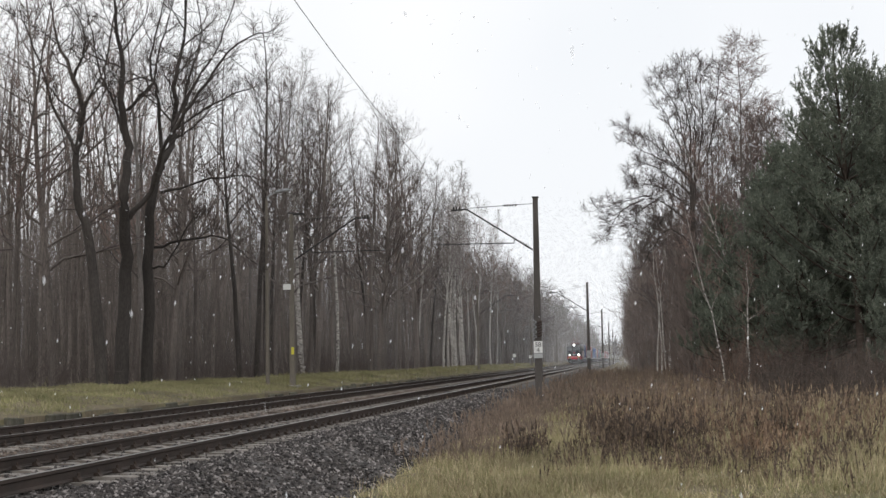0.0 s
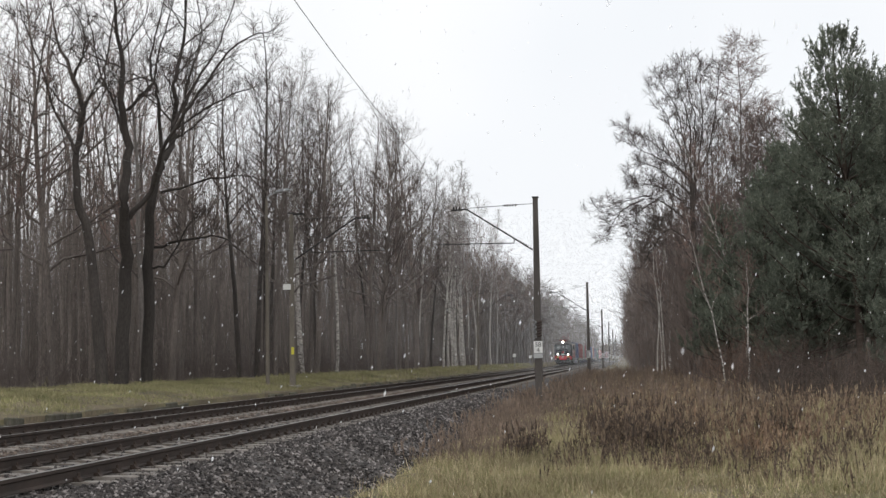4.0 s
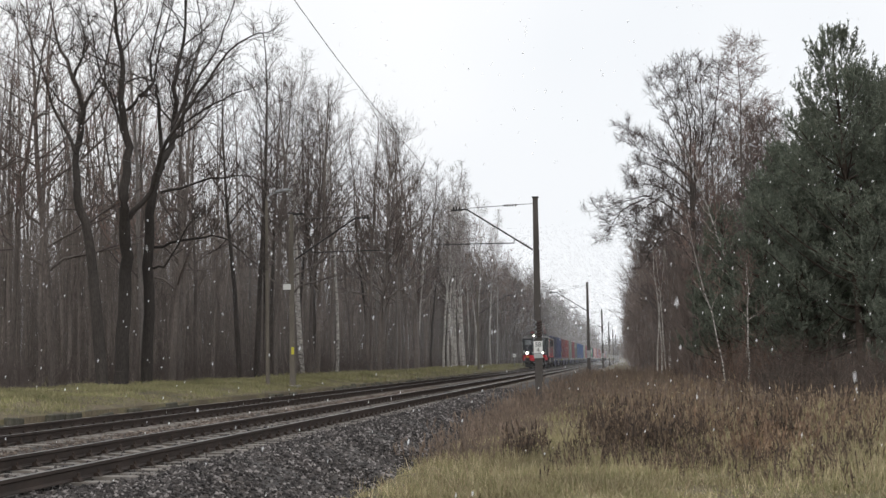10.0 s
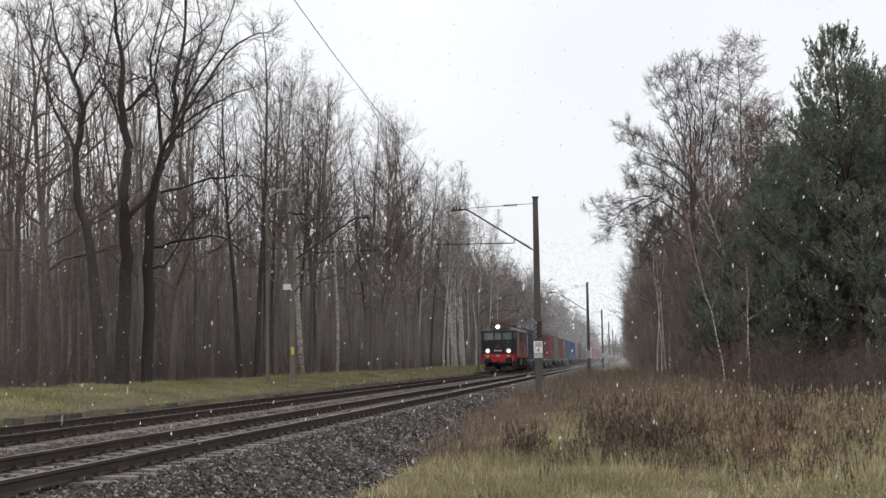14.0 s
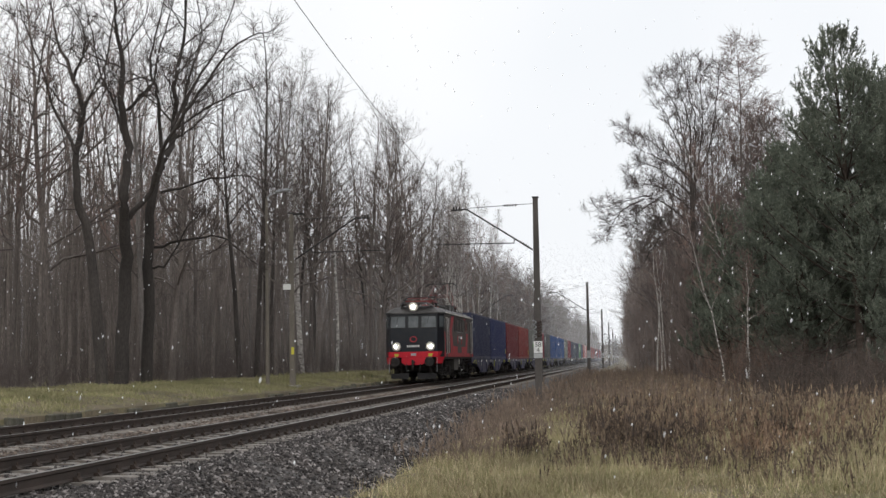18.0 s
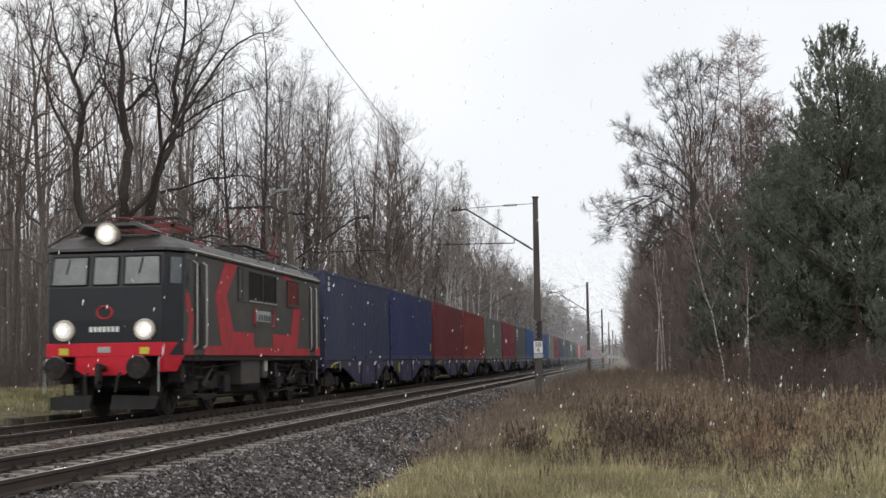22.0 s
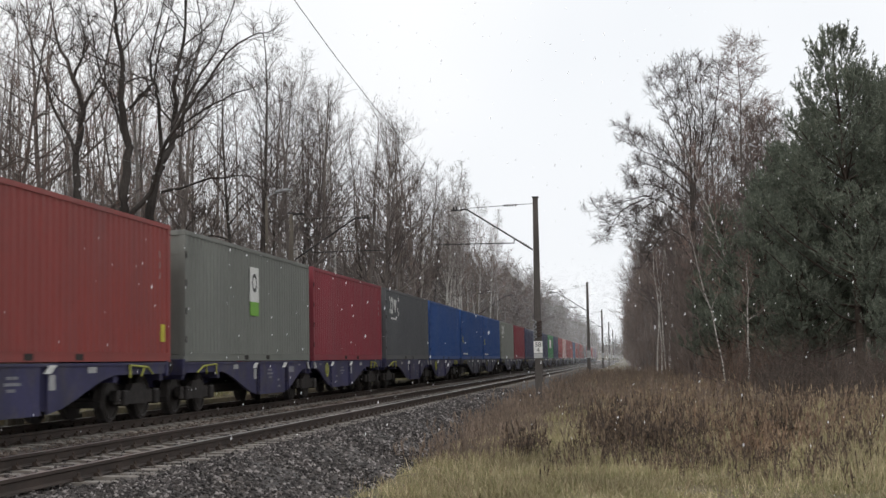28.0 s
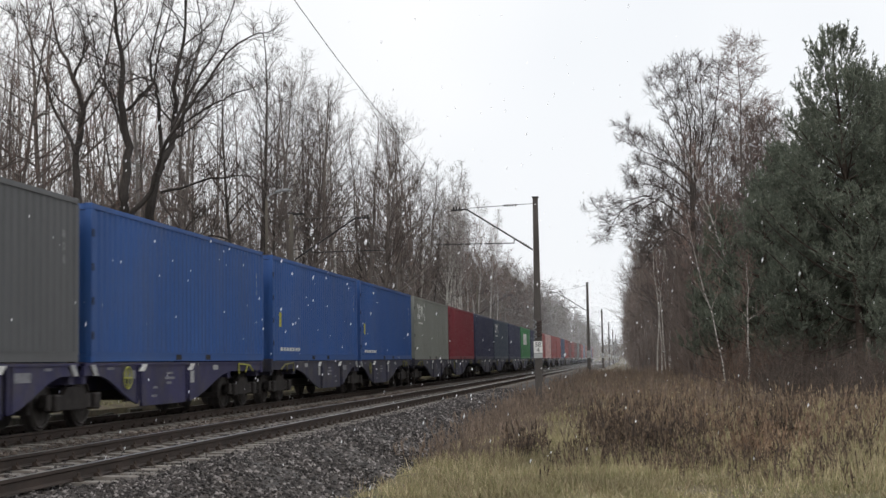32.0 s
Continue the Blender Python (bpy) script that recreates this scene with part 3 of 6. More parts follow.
# ---- trees ----
def unit(v):
    return v / (np.linalg.norm(v) + 1e-9)


def shoot(rng, p, d, length, r, n, up, wob, tip=0.35):
    """A wandering tapered shoot of n points."""
    pts, d = [(*p, r)], np.array(d, float)
    for k in range(1, n):
        d = unit(d + np.array([0, 0, up]) / n + rng.normal(0, wob, 3))
        p = p + d * length / (n - 1)
        pts.append((*p, r * (1 - (1 - tip) * k / (n - 1))))
    return np.array(pts)


def along(line, t):
    f = t * (len(line) - 1)
    i = min(int(f), len(line) - 2)
    q = line[i] + (line[i + 1] - line[i]) * (f - i)
    return q[:3], q[3], unit(line[i + 1, :3] - line[i, :3])


def spikes(lines):
    """Fine twigs as three-sided spikes; returns vertices and triangles."""
    P = np.array([(*ln[0], *ln[-1][:3]) for ln in lines])
    a, r, b = P[:, :3], P[:, 3:4], P[:, 4:7]
    t = b - a
    t /= np.linalg.norm(t, axis=1, keepdims=True) + 1e-9
    u = np.cross(t, np.where(np.abs(t[:, 2:3]) > 0.9, np.array([1.0, 0.1, 0]), np.array([0.1, 0.05, 1.0])))
    u /= np.linalg.norm(u, axis=1, keepdims=True) + 1e-9
    w = np.cross(t, u)
    V = np.stack([a + r * u, a + r * (-0.5 * u + 0.866 * w), a + r * (-0.5 * u - 0.866 * w), b], 1).reshape(-1, 3)
    i = 4 * np.arange(len(P))[:, None, None]
    F = (i + np.array([[(0, 1, 3), (1, 2, 3), (2, 0, 3)]])).reshape(-1, 3)
    return V, F


def grow(rng, stems, limbs, first, reach, rise, subs, twigs, twig_len=0.55, droop=0.0, twig_r=0.009):
    """Limbs, branches and twigs on given stems; returns bark lines and twig lines."""
    bark, fine, tw = list(stems), [], []
    for i, st in enumerate(stems):
        H = np.linalg.norm(np.diff(st[:, :3], axis=0), axis=1).sum()
        low = first[i] if isinstance(first, list) else first
        for k in range(limbs):
            t = low + (0.98 - low) * (k + rng.rand()) / limbs
            p, r, tan = along(st, t)
            az = 2.4 * k + rng.normal(0, 0.5)
            out = np.array([math.cos(az), math.sin(az), 0])
            d = unit(out * math.cos(rise) + tan * math.sin(rise) + rng.normal(0, 0.12, 3))
            L = reach * H * (1.08 - t) ** 0.55 * rng.uniform(0.55, 1.15)
            ln = shoot(rng, p, d, L, min(r * 0.55, 0.012 * L + 0.012), 6, 0.55, 0.17)
            bark.append(ln)
            for j in range(subs):
                s = 0.25 + 0.75 * (j + rng.rand()) / subs
                q, r2, tn = along(ln, min(s, 0.99))
                d2 = unit(tn + rng.normal(0, 0.48, 3) + np.array([0, 0, 0.22]))
                sub = shoot(rng, q, d2, L * (0.24 + 0.36 * rng.rand()) * (1.25 - 0.55 * s) + 0.35, r2 * 0.6, 4, 0.45 - droop, 0.22)
                fine.append(sub)
                for m in range(twigs if s > 0.3 else 2):
                    q3, r3, tn3 = along(sub, 0.15 + 0.84 * (m + rng.rand()) / twigs)
                    d3 = unit(tn3 + rng.normal(0, 0.75, 3) + np.array([0, 0, 0.1 - droop]))
                    tw.append(shoot(rng, q3, d3, twig_len * rng.uniform(0.5, 1.3), twig_r * 1.35, 2, 0.1 - 1.4 * droop, 0.1, 0.3))
    return bark, fine, tw


def bare_tree(seed, H, r0, first=0.35, limbs=20, reach=0.26, rise=0.75, subs=5, twigs=4, lean=0.02, stems=None, bark="bark", twig="twig", droop=0.0, label="", twig_len=0.55, twig_r=0.009):
    rng = np.random.RandomState(seed)
    if stems is None:
        d = unit(np.array([rng.normal(0, lean), rng.normal(0, lean), 1.0]))
        stems = [shoot(rng, np.array([0, 0, -0.3]), d, H + 0.3, r0, 12, 0.25, 0.035, 0.10)]
    b, f, tw = grow(rng, stems, limbs, first, reach, rise, subs, twigs, twig_len, droop, twig_r)
    ns = len(stems)
    tree = tagged(empty("tree"), label, "tree", "trees beside the line")
    v1, f1 = tubes(b[:ns], 7)
    v2, f2 = tubes(b[ns:], 4)
    v, fc = merge([(v1, f1), (v2, f2)])
    t = new("trunk", np_mesh("trunk", v, fc, M[bark], True))
    t.parent = tree
    v, fc = merge([tubes(f, 3), spikes(tw)])
    c = new("crown", np_mesh("crown", v, fc, M[twig]))
    c.parent = tree
    return tree


def set_tree(tree, x, y, s=1.0, turn=0.0, dz=0.0):
    o = copy_thing(tree, pose(x, y, float(ground_z(x, y)) + dz, 0, 0, turn))
    o.scale = (s, s, s)
    return o


def remove_thing(ob):
    for o in (*ob.children_recursive, ob):
        bpy.data.objects.remove(o)


def tree_data(rng, H, r0, limbs, twigs, reach=0.25, first=0.35, twig_r=0.016, twig_len=1.4):
    """A light tree for the depth of the wood."""
    st = shoot(rng, np.array([0, 0, -0.3]), unit(np.array([rng.normal(0, 0.03), rng.normal(0, 0.03), 1])), H, r0, 6, 0.2, 0.03, 0.12)
    lines, fine = [], []
    for k in range(limbs):
        t = first + (0.97 - first) * (k + rng.rand()) / limbs
        p, r, tan = along(st, t)
        az = 2.4 * k + rng.rand()
        L = reach * H * (1.1 - t) ** 0.5 * rng.uniform(0.6, 1.1)
        d = unit(np.array([math.cos(az) * 0.7, math.sin(az) * 0.7, 0.75]))
        ln = shoot(rng, p, d, L, min(0.03, 0.5 * r), 3, 0.5, 0.12)
        lines.append(ln)
        for m in range(twigs):
            q, r3, tn = along(ln, 0.15 + 0.84 * (m + rng.rand()) / twigs)
            fine.append(shoot(rng, q, unit(tn + rng.normal(0, 0.6, 3)), twig_len * rng.uniform(0.5, 1.4), twig_r, 2, 0.2, 0.1, 0.3))
    return merge([tubes([st], 5), tubes(lines, 3), spikes(fine)])


def bush_data(rng, h, stems, r=0.012, twigs=7):
    """Tangled bare shoots with side twigs."""
    lines, fine = [], []
    for k in range(stems):
        hh = h * rng.uniform(0.45, 1.2)
        ln = shoot(rng, np.array([rng.normal(0, 0.4), rng.normal(0, 0.4), -0.1]), unit(np.array([rng.normal(0, 0.5), rng.normal(0, 0.5), 1])), hh, r, 4, 0.2, 0.26, 0.3)
        lines.append(ln)
        for m in range(twigs):
            q, r3, tn = along(ln, rng.uniform(0.15, 0.98))
            fine.append(shoot(rng, q, unit(tn * 0.8 + rng.normal(0, 0.7, 3)), hh * rng.uniform(0.12, 0.40), r * 0.6, 2, 0.1, 0.1, 0.3))
    return merge([tubes(lines, 3), spikes(fine)])


def weed_data(rng, h, stems, head, r=0.012):
    """A tuft of stiff dry stalks with withered leaves clinging to them and seed heads."""
    lines, fine = [], []
    for k in range(stems):
        hh = h * rng.uniform(0.5, 1.15)
        ln = shoot(rng, np.array([rng.normal(0, 0.12), rng.normal(0, 0.12), -0.02]), unit(np.array([rng.normal(0, 0.13), rng.normal(0, 0.13), 1])), hh, r * rng.uniform(0.5, 1.0), 4, 0.0, 0.06, 0.6)
        lines.append(ln)
        for m in range(5):
            q, r3, tn = along(ln, rng.uniform(0.1, 0.85))
            fine.append(shoot(rng, q, unit(tn * 0.9 + rng.normal(0, 0.45, 3) - np.array([0, 0, 0.25])), rng.uniform(0.06, 0.17), 1.6 * r, 2, 0, 0.1))
        for m in range(head + 2):
            q, r3, tn = along(ln, rng.uniform(0.6, 0.98))
            fine.append(shoot(rng, q, unit(tn + rng.normal(0, 0.18, 3)), rng.uniform(0.08, 0.18), 1.8 * r, 2, 0.2, 0.1))
    return merge([tubes(lines, 3), spikes(fine)])


def woods(name, spots, templates, rng, material, label, category="woods"):
    """A stand of plants too many to count."""
    V, F, base = [], [], 0
    spots = np.array(spots)
    gz = ground_z(spots[:, 0], spots[:, 1])
    ready = [(v, [f for f in fs]) for v, fs in templates]
    for (x, y, s), z in zip(spots, gz):
        v, f = ready[rng.randint(len(ready))]
        a = rng.uniform(0, 6.28)
        c, n = math.cos(a) * s, math.sin(a) * s
        V.append(np.stack([v[:, 0] * c - v[:, 1] * n + x, v[:, 0] * n + v[:, 1] * c + y, v[:, 2] * s + z], -1))
        F += [[i + base for i in q] for q in f]
        base += len(v)
    ob = new(name, np_mesh(name, np.concatenate(V), F, material))
    return tagged(ob, label, category, kind="stuff")


def crooked(r, points, r0, r1, spread=0.35):
    """A winding limb through a few places given as (across, up)."""
    P = np.array([(p[0], 0.0, p[1]) for p in points], float)
    P[1:, 1] = np.cumsum(r.normal(0, spread, len(P) - 1))
    P = np.concatenate([[2 * P[0] - P[1]], P, [2 * P[-1] - P[-2]]])
    out = []
    for i in range(1, len(P) - 2):
        p0, p1, p2, p3 = P[i - 1:i + 3]
        for t in np.arange(4) / 4:
            out.append(0.5 * (2 * p1 + (p2 - p0) * t + (2 * p0 - 5 * p1 + 4 * p2 - p3) * t * t + (3 * p1 - p0 - 3 * p2 + p3) * t ** 3))
    out = np.array(out + [P[-2]])
    out[1:] += r.normal(0, 0.035, (len(out) - 1, 3))
    return np.concatenate([out, np.linspace(r0, r1, len(out))[:, None]], 1)


def left_wood():
    rng = np.random.RandomState(21)
    kinds = [bare_tree(31 + k, H, r, f, n, rc, ri, 8, 4, 0.03, label=lb, bark=bk, twig=tw, twig_r=0.0058)
             for k, (H, r, f, n, rc, ri, lb, bk, tw) in enumerate([
                 (17.5, 0.14, 0.36, 24, 0.25, 0.75, "tall slender leafless tree at the wood's edge", "bark", "twig"),
                 (18.5, 0.16, 0.40, 24, 0.24, 0.80, "tall leafless tree with steep branches", "bark_dark", "twig"),
                 (15.0, 0.11, 0.32, 22, 0.26, 0.70, "slim young leafless tree", "bark", "twig_red"),
                 (18.0, 0.13, 0.48, 20, 0.22, 0.85, "tall leafless tree with a bare grey trunk", "bark_hazed", "twig_red"),
                 (16.5, 0.18, 0.26, 26, 0.32, 0.60, "broad leafless tree with spreading branches", "bark", "twig")])]
    birch = bare_tree(47, 18.5, 0.12, 0.38, 28, 0.20, 0.8, 6, 6, 0.03, bark="birch", twig="twig_hazed", droop=0.22, twig_r=0.0065, label="white-barked birch with fine hanging twigs")
    for i in range(74):
        y = 38 + 3.5 * i + rng.normal(0, 0.9)
        x = -18.3 - 5.0 * rng.rand() ** 1.3
        if 44 < y < 56 and x > -20.5:
            x -= 3.0
        k = kinds[rng.randint(5)] if y < 165 else kinds[(3, 0, 2, 3)[rng.randint(4)]]
        set_tree(k if rng.rand() > 0.10 else birch, x, y, rng.uniform(0.84, 1.06), rng.uniform(0, 360))
    for x, y in ((-17.6, 136), (-18.0, 143), (-18.2, 152), (-18.5, 160), (-17.8, 186), (-18.6, 203), (-19.0, 92), (-19.4, 84)):
        set_tree(birch, x, y, rng.uniform(1.0, 1.12), rng.uniform(0, 360))
    for i in range(5):
        set_tree(kinds[(0, 1, 4, 1)[rng.randint(4)]], -19.6 - 5 * rng.rand(), 62 + 11 * i + rng.normal(0, 1), rng.uniform(0.85, 0.98), rng.uniform(0, 360))
    for i in range(4):
        set_tree(kinds[(4, 0, 1, 4)[rng.randint(4)]], -18.4 - 3 * rng.rand(), 118 + 9 * i + rng.normal(0, 1.5), rng.uniform(1.04, 1.14), rng.uniform(0, 360))
    for x, y, s in ((-18.3, 104, 1.12), (-18.6, 115, 1.2), (-19.5, 88, 1.1)):
        set_tree(kinds[4], x, y, s, rng.uniform(0, 360))
    # steep-limbed tall trees that stand out of the skyline
    steep = bare_tree(52, 20.5, 0.17, 0.34, 26, 0.30, 1.0, 7, 4, 0.02, bark="bark", twig="twig", twig_r=0.0065, label="tall leafless tree with steep fanning branches")
    for x, y, h in ((-18.3, 73, 16.0), (-18.7, 83, 17.0), (-18.4, 101, 19.4), (-18.8, 109, 19.0), (-18.3, 117.5, 21.2), (-18.6, 126, 21.6), (-20.0, 96, 18.0), (-20.5, 112, 19.5)):
        set_tree(steep, x, y, h / 20.5, rng.uniform(0, 360))
    for x, y, h in ((-18.0, 146, 19.4), (-18.3, 151, 18.6), (-18.2, 158, 20.2), (-18.7, 164, 18.8), (-18.3, 172, 20.4), (-18.9, 179, 18.2), (-19.2, 155, 19.0), (-19.6, 168, 19.6)):
        set_tree(birch, x, y, h / 18.5, rng.uniform(0, 360))
    # three old trees with crooked forks at the wood's edge
    r = np.random.RandomState(77)
    a = [crooked(r, [(0, -0.3), (-0.17, 2.2), (-0.52, 4.85), (-0.95, 6.9), (-1.05, 8.6), (-0.92, 10.0), (-1.14, 11.5), (-1.62, 12.6), (-1.95, 14.7)], 0.23, 0.02), crooked(r, [(-1.08, 11.2), (-0.63, 12.5), (-1.15, 14.0)], 0.06, 0.015), crooked(r, [(-1.02, 8.4), (-1.96, 10.3), (-2.4, 12.2), (-3.06, 13.7)], 0.07, 0.015), crooked(r, [(-0.95, 9.6), (-0.2, 11.6), (0.1, 13.4), (0.5, 14.6)], 0.055, 0.015)]
    old = bare_tree(3, 16, 0.3, [0.55, 0.1, 0.15, 0.15], 10, 0.24, 0.65, 7, 4, stems=a, bark="bark_dark", twig="twig_dark", label="dark old tree with a winding forked trunk", twig_r=0.006)
    set_tree(old, -18.68, 49)
    b = [crooked(r, [(0, -0.3), (0.04, 3.5), (0.12, 5.65), (0.34, 6.9), (0.34, 8.85), (0.25, 10.6), (0.18, 12.1), (0.0, 13.6), (-0.22, 15.4)], 0.28, 0.03), crooked(r, [(0.32, 6.2), (1.2, 7.3), (1.86, 8.55), (2.9, 9.8), (4.1, 11.3), (5.2, 12.2), (6.4, 12.8)], 0.11, 0.015), crooked(r, [(0.27, 10.3), (1.07, 11.4), (1.47, 12.9), (1.9, 14.8)], 0.07, 0.015), crooked(r, [(0.34, 8.6), (-0.3, 10.4), (-0.75, 12.1), (-1.2, 14.3)], 0.07, 0.015), crooked(r, [(2.4, 9.2), (2.7, 11.2), (3.3, 12.6), (3.4, 14.2)], 0.055, 0.015)]
    old2 = bare_tree(4, 16, 0.27, [0.55, 0.3, 0.1, 0.15, 0.15], 11, 0.24, 0.6, 7, 4, stems=b, bark="bark_dark", twig="twig_dark", label="old forked tree with a long limb over the verge", twig_r=0.006)
    set_tree(old2, -18.72, 51)
    c = [crooked(r, [(0, -0.3), (0.14, 3.6), (0.32, 6.45), (0.68, 8.2), (0.95, 9.5), (1.09, 11.3), (1.36, 13.3), (1.55, 15.7)], 0.24, 0.03), crooked(r, [(0.66, 8.2), (0.52, 9.85), (0.46, 11.1), (0.18, 12.3), (0.5, 13.7), (0.73, 15.5)], 0.09, 0.02), crooked(r, [(1.0, 9.8), (1.81, 11.7), (2.72, 13.2), (3.4, 15.2)], 0.07, 0.015), crooked(r, [(0.95, 9.6), (2.26, 10.3), (3.6, 10.9), (4.9, 11.1)], 0.055, 0.012), crooked(r, [(0.27, 5.2), (1.57, 5.45), (2.9, 5.5), (4.0, 4.7), (4.7, 4.2)], 0.06, 0.012), crooked(r, [(0.55, 7.3), (2.0, 7.7), (3.8, 7.9), (4.9, 7.4)], 0.055, 0.012), crooked(r, [(0.2, 4.4), (0.9, 4.6), (1.6, 6.0), (2.2, 6.4)], 0.05, 0.012)]
    old3 = bare_tree(5, 16, 0.26, [0.55, 0.2, 0.1, 0.15, 0.3, 0.3, 0.4], 12, 0.23, 0.65, 7, 4, stems=c, bark="bark_dark", twig="twig_dark", label="dark forked tree with drooping lower limbs", twig_r=0.006)
    set_tree(old3, -18.22, 52.5)
    for k in kinds + [birch, steep, old, old2, old3]:
        remove_thing(k)
    tm = [tree_data(rng, H, r0, 11, 8, f, 0.35, 0.011, 1.3) for H, r0, f in ((17, 0.12, 0.24), (15, 0.09, 0.26), (18, 0.13, 0.22), (16, 0.10, 0.26), (13, 0.07, 0.3))]
    spots = [(-22 - 44 * rng.rand() ** 0.9, 36 + 250 * rng.rand(), rng.uniform(0.75, 1.08)) for _ in range(1500)]
    spots = [q for q in spots if q[1] > 1.75 * (-q[0]) - 12]
    near, mid = [q for q in spots if q[1] < 165], [q for q in spots if q[1] >= 165]
    woods("wood_left", near, tm, rng, M["bark"], "deep leafless wood of slender grey-brown trees")
    woods("wood_left_beyond", mid, tm, rng, M["bark_hazed"], "leafless wood of slender trees further along, paled for haze")
    full = [tree_data(rng, H, 0.13, 20, 13, 0.25, 0.14, 0.020, 1.5) for H in (16, 18, 17, 15)]
    high = [tree_data(rng, H, 0.11, 20, 12, 0.24, 0.50, 0.011, 1.1) for H in (16, 17.5, 15.5)]
    woods("wood_left_dense", [(-18.8 - 16 * rng.rand() ** 1.2, 182 + 165 * rng.rand(), rng.uniform(0.82, 1.02)) for _ in range(330)], full, rng, M["bark"], "dense leafless wood further along the line")
    woods("wood_left_back", [(-27 - 26 * rng.rand(), 60 + 120 * rng.rand(), rng.uniform(0.55, 0.85)) for _ in range(140)], full, rng, M["bark"], "crowded bare trees in the depth of the wood")
    woods("wood_left_crowns", [(-21.5 - 10 * rng.rand(), 47 + 20 * rng.rand(), rng.uniform(0.78, 0.95)) for _ in range(15)], high, rng, M["bark"], "leafless grey-brown trees behind the old ones")
    sap = [tree_data(rng, H, 0.035, 11, 5, 0.22, 0.15, 0.010, 0.9) for H in (5.0, 7.5, 6.0, 9.0)]
    spots = [(-19.5 - 24 * rng.rand(), 37 + 150 * rng.rand() ** 1.2, rng.uniform(0.6, 1.1)) for _ in range(700)]
    woods("saplings_left", [q for q in spots if q[1] > 1.75 * (-q[0]) - 12], sap, rng, M["bark"], "thin bare saplings under the taller trees")
    woods("wood_left_depth", [(-44 - 40 * rng.rand(), 70 + 150 * rng.rand(), rng.uniform(1.0, 1.7)) for _ in range(620)], sap, rng, M["bark"], "dense bare young trees deep in the wood")
    ftm = [tree_data(rng, H, 0.12, 12, 9, 0.24, 0.3, 0.030, 1.8) for H in (16, 18, 17)]
    far = [(-17.5 - 26 * rng.rand() ** 1.5, 285 + 620 * rng.rand() ** 1.3, rng.uniform(0.9, 1.12)) for _ in range(420)]
    woods("far_wood_left", far, ftm, rng, M["bark_hazed"], "distant leafless wood along the line, paled for haze")
    bushes = [bush_data(rng, h, 6) for h in (1.4, 2.2, 3.0, 2.6, 1.8)]
    woods("undergrowth_left", [(-18.5 - 8 * rng.rand(), 38 + 200 * rng.rand() ** 1.3, rng.uniform(0.45, 0.95)) for _ in range(950)], bushes, rng, M["twig"], "bare grey-brown undergrowth at the foot of the wood", "undergrowth")


def pine(seed, H, low, wide, label):
    rng = np.random.RandomState(seed)
    st = shoot(rng, np.array([0, 0, -0.3]), np.array([0, 0, 1.0]), H + 0.3, 0.19, 14, 0.2, 0.015, 0.10)
    bark, tips, dirs, lens = [], [], [], []
    z = low * H
    while z < H * 0.975:
        t = (z + 0.3) / (H + 0.3)
        n = rng.randint(4, 7)
        a0 = rng.uniform(0, 6.28)
        for k in range(n):
            if rng.rand() < 0.12:
                continue
            p, r, tan = along(st, min(t, 0.99))
            az = a0 + 6.28 * k / n + rng.normal(0, 0.3)
            L = 0.22 + wide * max(0.0, 1 - t) ** 0.74 * rng.uniform(0.5, 1.12)
            el = 0.02 + 1.0 * t ** 3
            d = unit(np.array([math.cos(az) * math.cos(el), math.sin(az) * math.cos(el), math.sin(el)]))
            ln = shoot(rng, p, d, L, min(0.05, r * 0.5), 5, 0.9, 0.10)
            bark.append(ln)
            m = int(5 + 13.0 * L)
            for j in range(m):
                s = 0.34 + 0.66 * (j + rng.rand()) / m
                q, r2, tn = along(ln, min(s, 0.995))
                side = unit(tn * 0.9 + rng.normal(0, 0.8, 3) * np.array([1, 1, 0.45]) + np.array([0, 0, 0.15]))
                ll = rng.uniform(0.15, 0.75) * (1.3 - 0.7 * s)
                tips.append(q + side * ll)
                dirs.append(unit(side * 0.55 + rng.normal(0, 0.18, 3) + np.array([0, 0, 0.75])))
                lens.append(rng.uniform(0.28, 0.55))
            tips.append(ln[-1, :3])
            dirs.append(unit(np.array([d[0] * 0.25, d[1] * 0.25, 1.0])))
            lens.append(rng.uniform(0.6, 1.1) if t > 0.55 else 0.5)
        z += rng.uniform(0.42, 0.72)
    for k in range(5):
        tips.append(along(st, 0.93 + 0.0135 * k)[0])
        dirs.append(np.array([0, 0, 1.0]))
        lens.append(0.6)
    # each shoot carries a brush of needles along its length
    tips, dirs, lens = np.array(tips), np.array(dirs), np.array(lens)
    N, K = len(tips), 20
    u = rng.uniform(0, 1, (N, K, 1)) ** 0.8
    nd = dirs[:, None] * 0.75 + rng.normal(0, 0.45, (N, K, 3))
    nd /= np.linalg.norm(nd, axis=2, keepdims=True)
    side = np.cross(nd, rng.normal(0, 1, (N, K, 3)))
    side /= np.linalg.norm(side, axis=2, keepdims=True)
    ln = rng.uniform(0.10, 0.19, (N, K, 1))
    c = tips[:, None] + dirs[:, None] * lens[:, None, None] * u
    v = np.stack([c - side * 0.021, c + side * 0.021, c + nd * ln], 2).reshape(-1, 3)
    F = np.arange(len(v)).reshape(-1, 3)
    tree = tagged(empty("pine"), label, "pine tree", "pines")
    v1, f1 = tubes([st], 8)
    v2, f2 = tubes(bark, 4)
    vv, ff = merge([(v1, f1), (v2, f2)])
    o = new("trunk", np_mesh("trunk", vv, ff, M["pine_bark"], True))
    o.parent = tree
    o = new("crown", np_mesh("crown", v, F, M["needles"]))
    o.parent = tree
    return tree


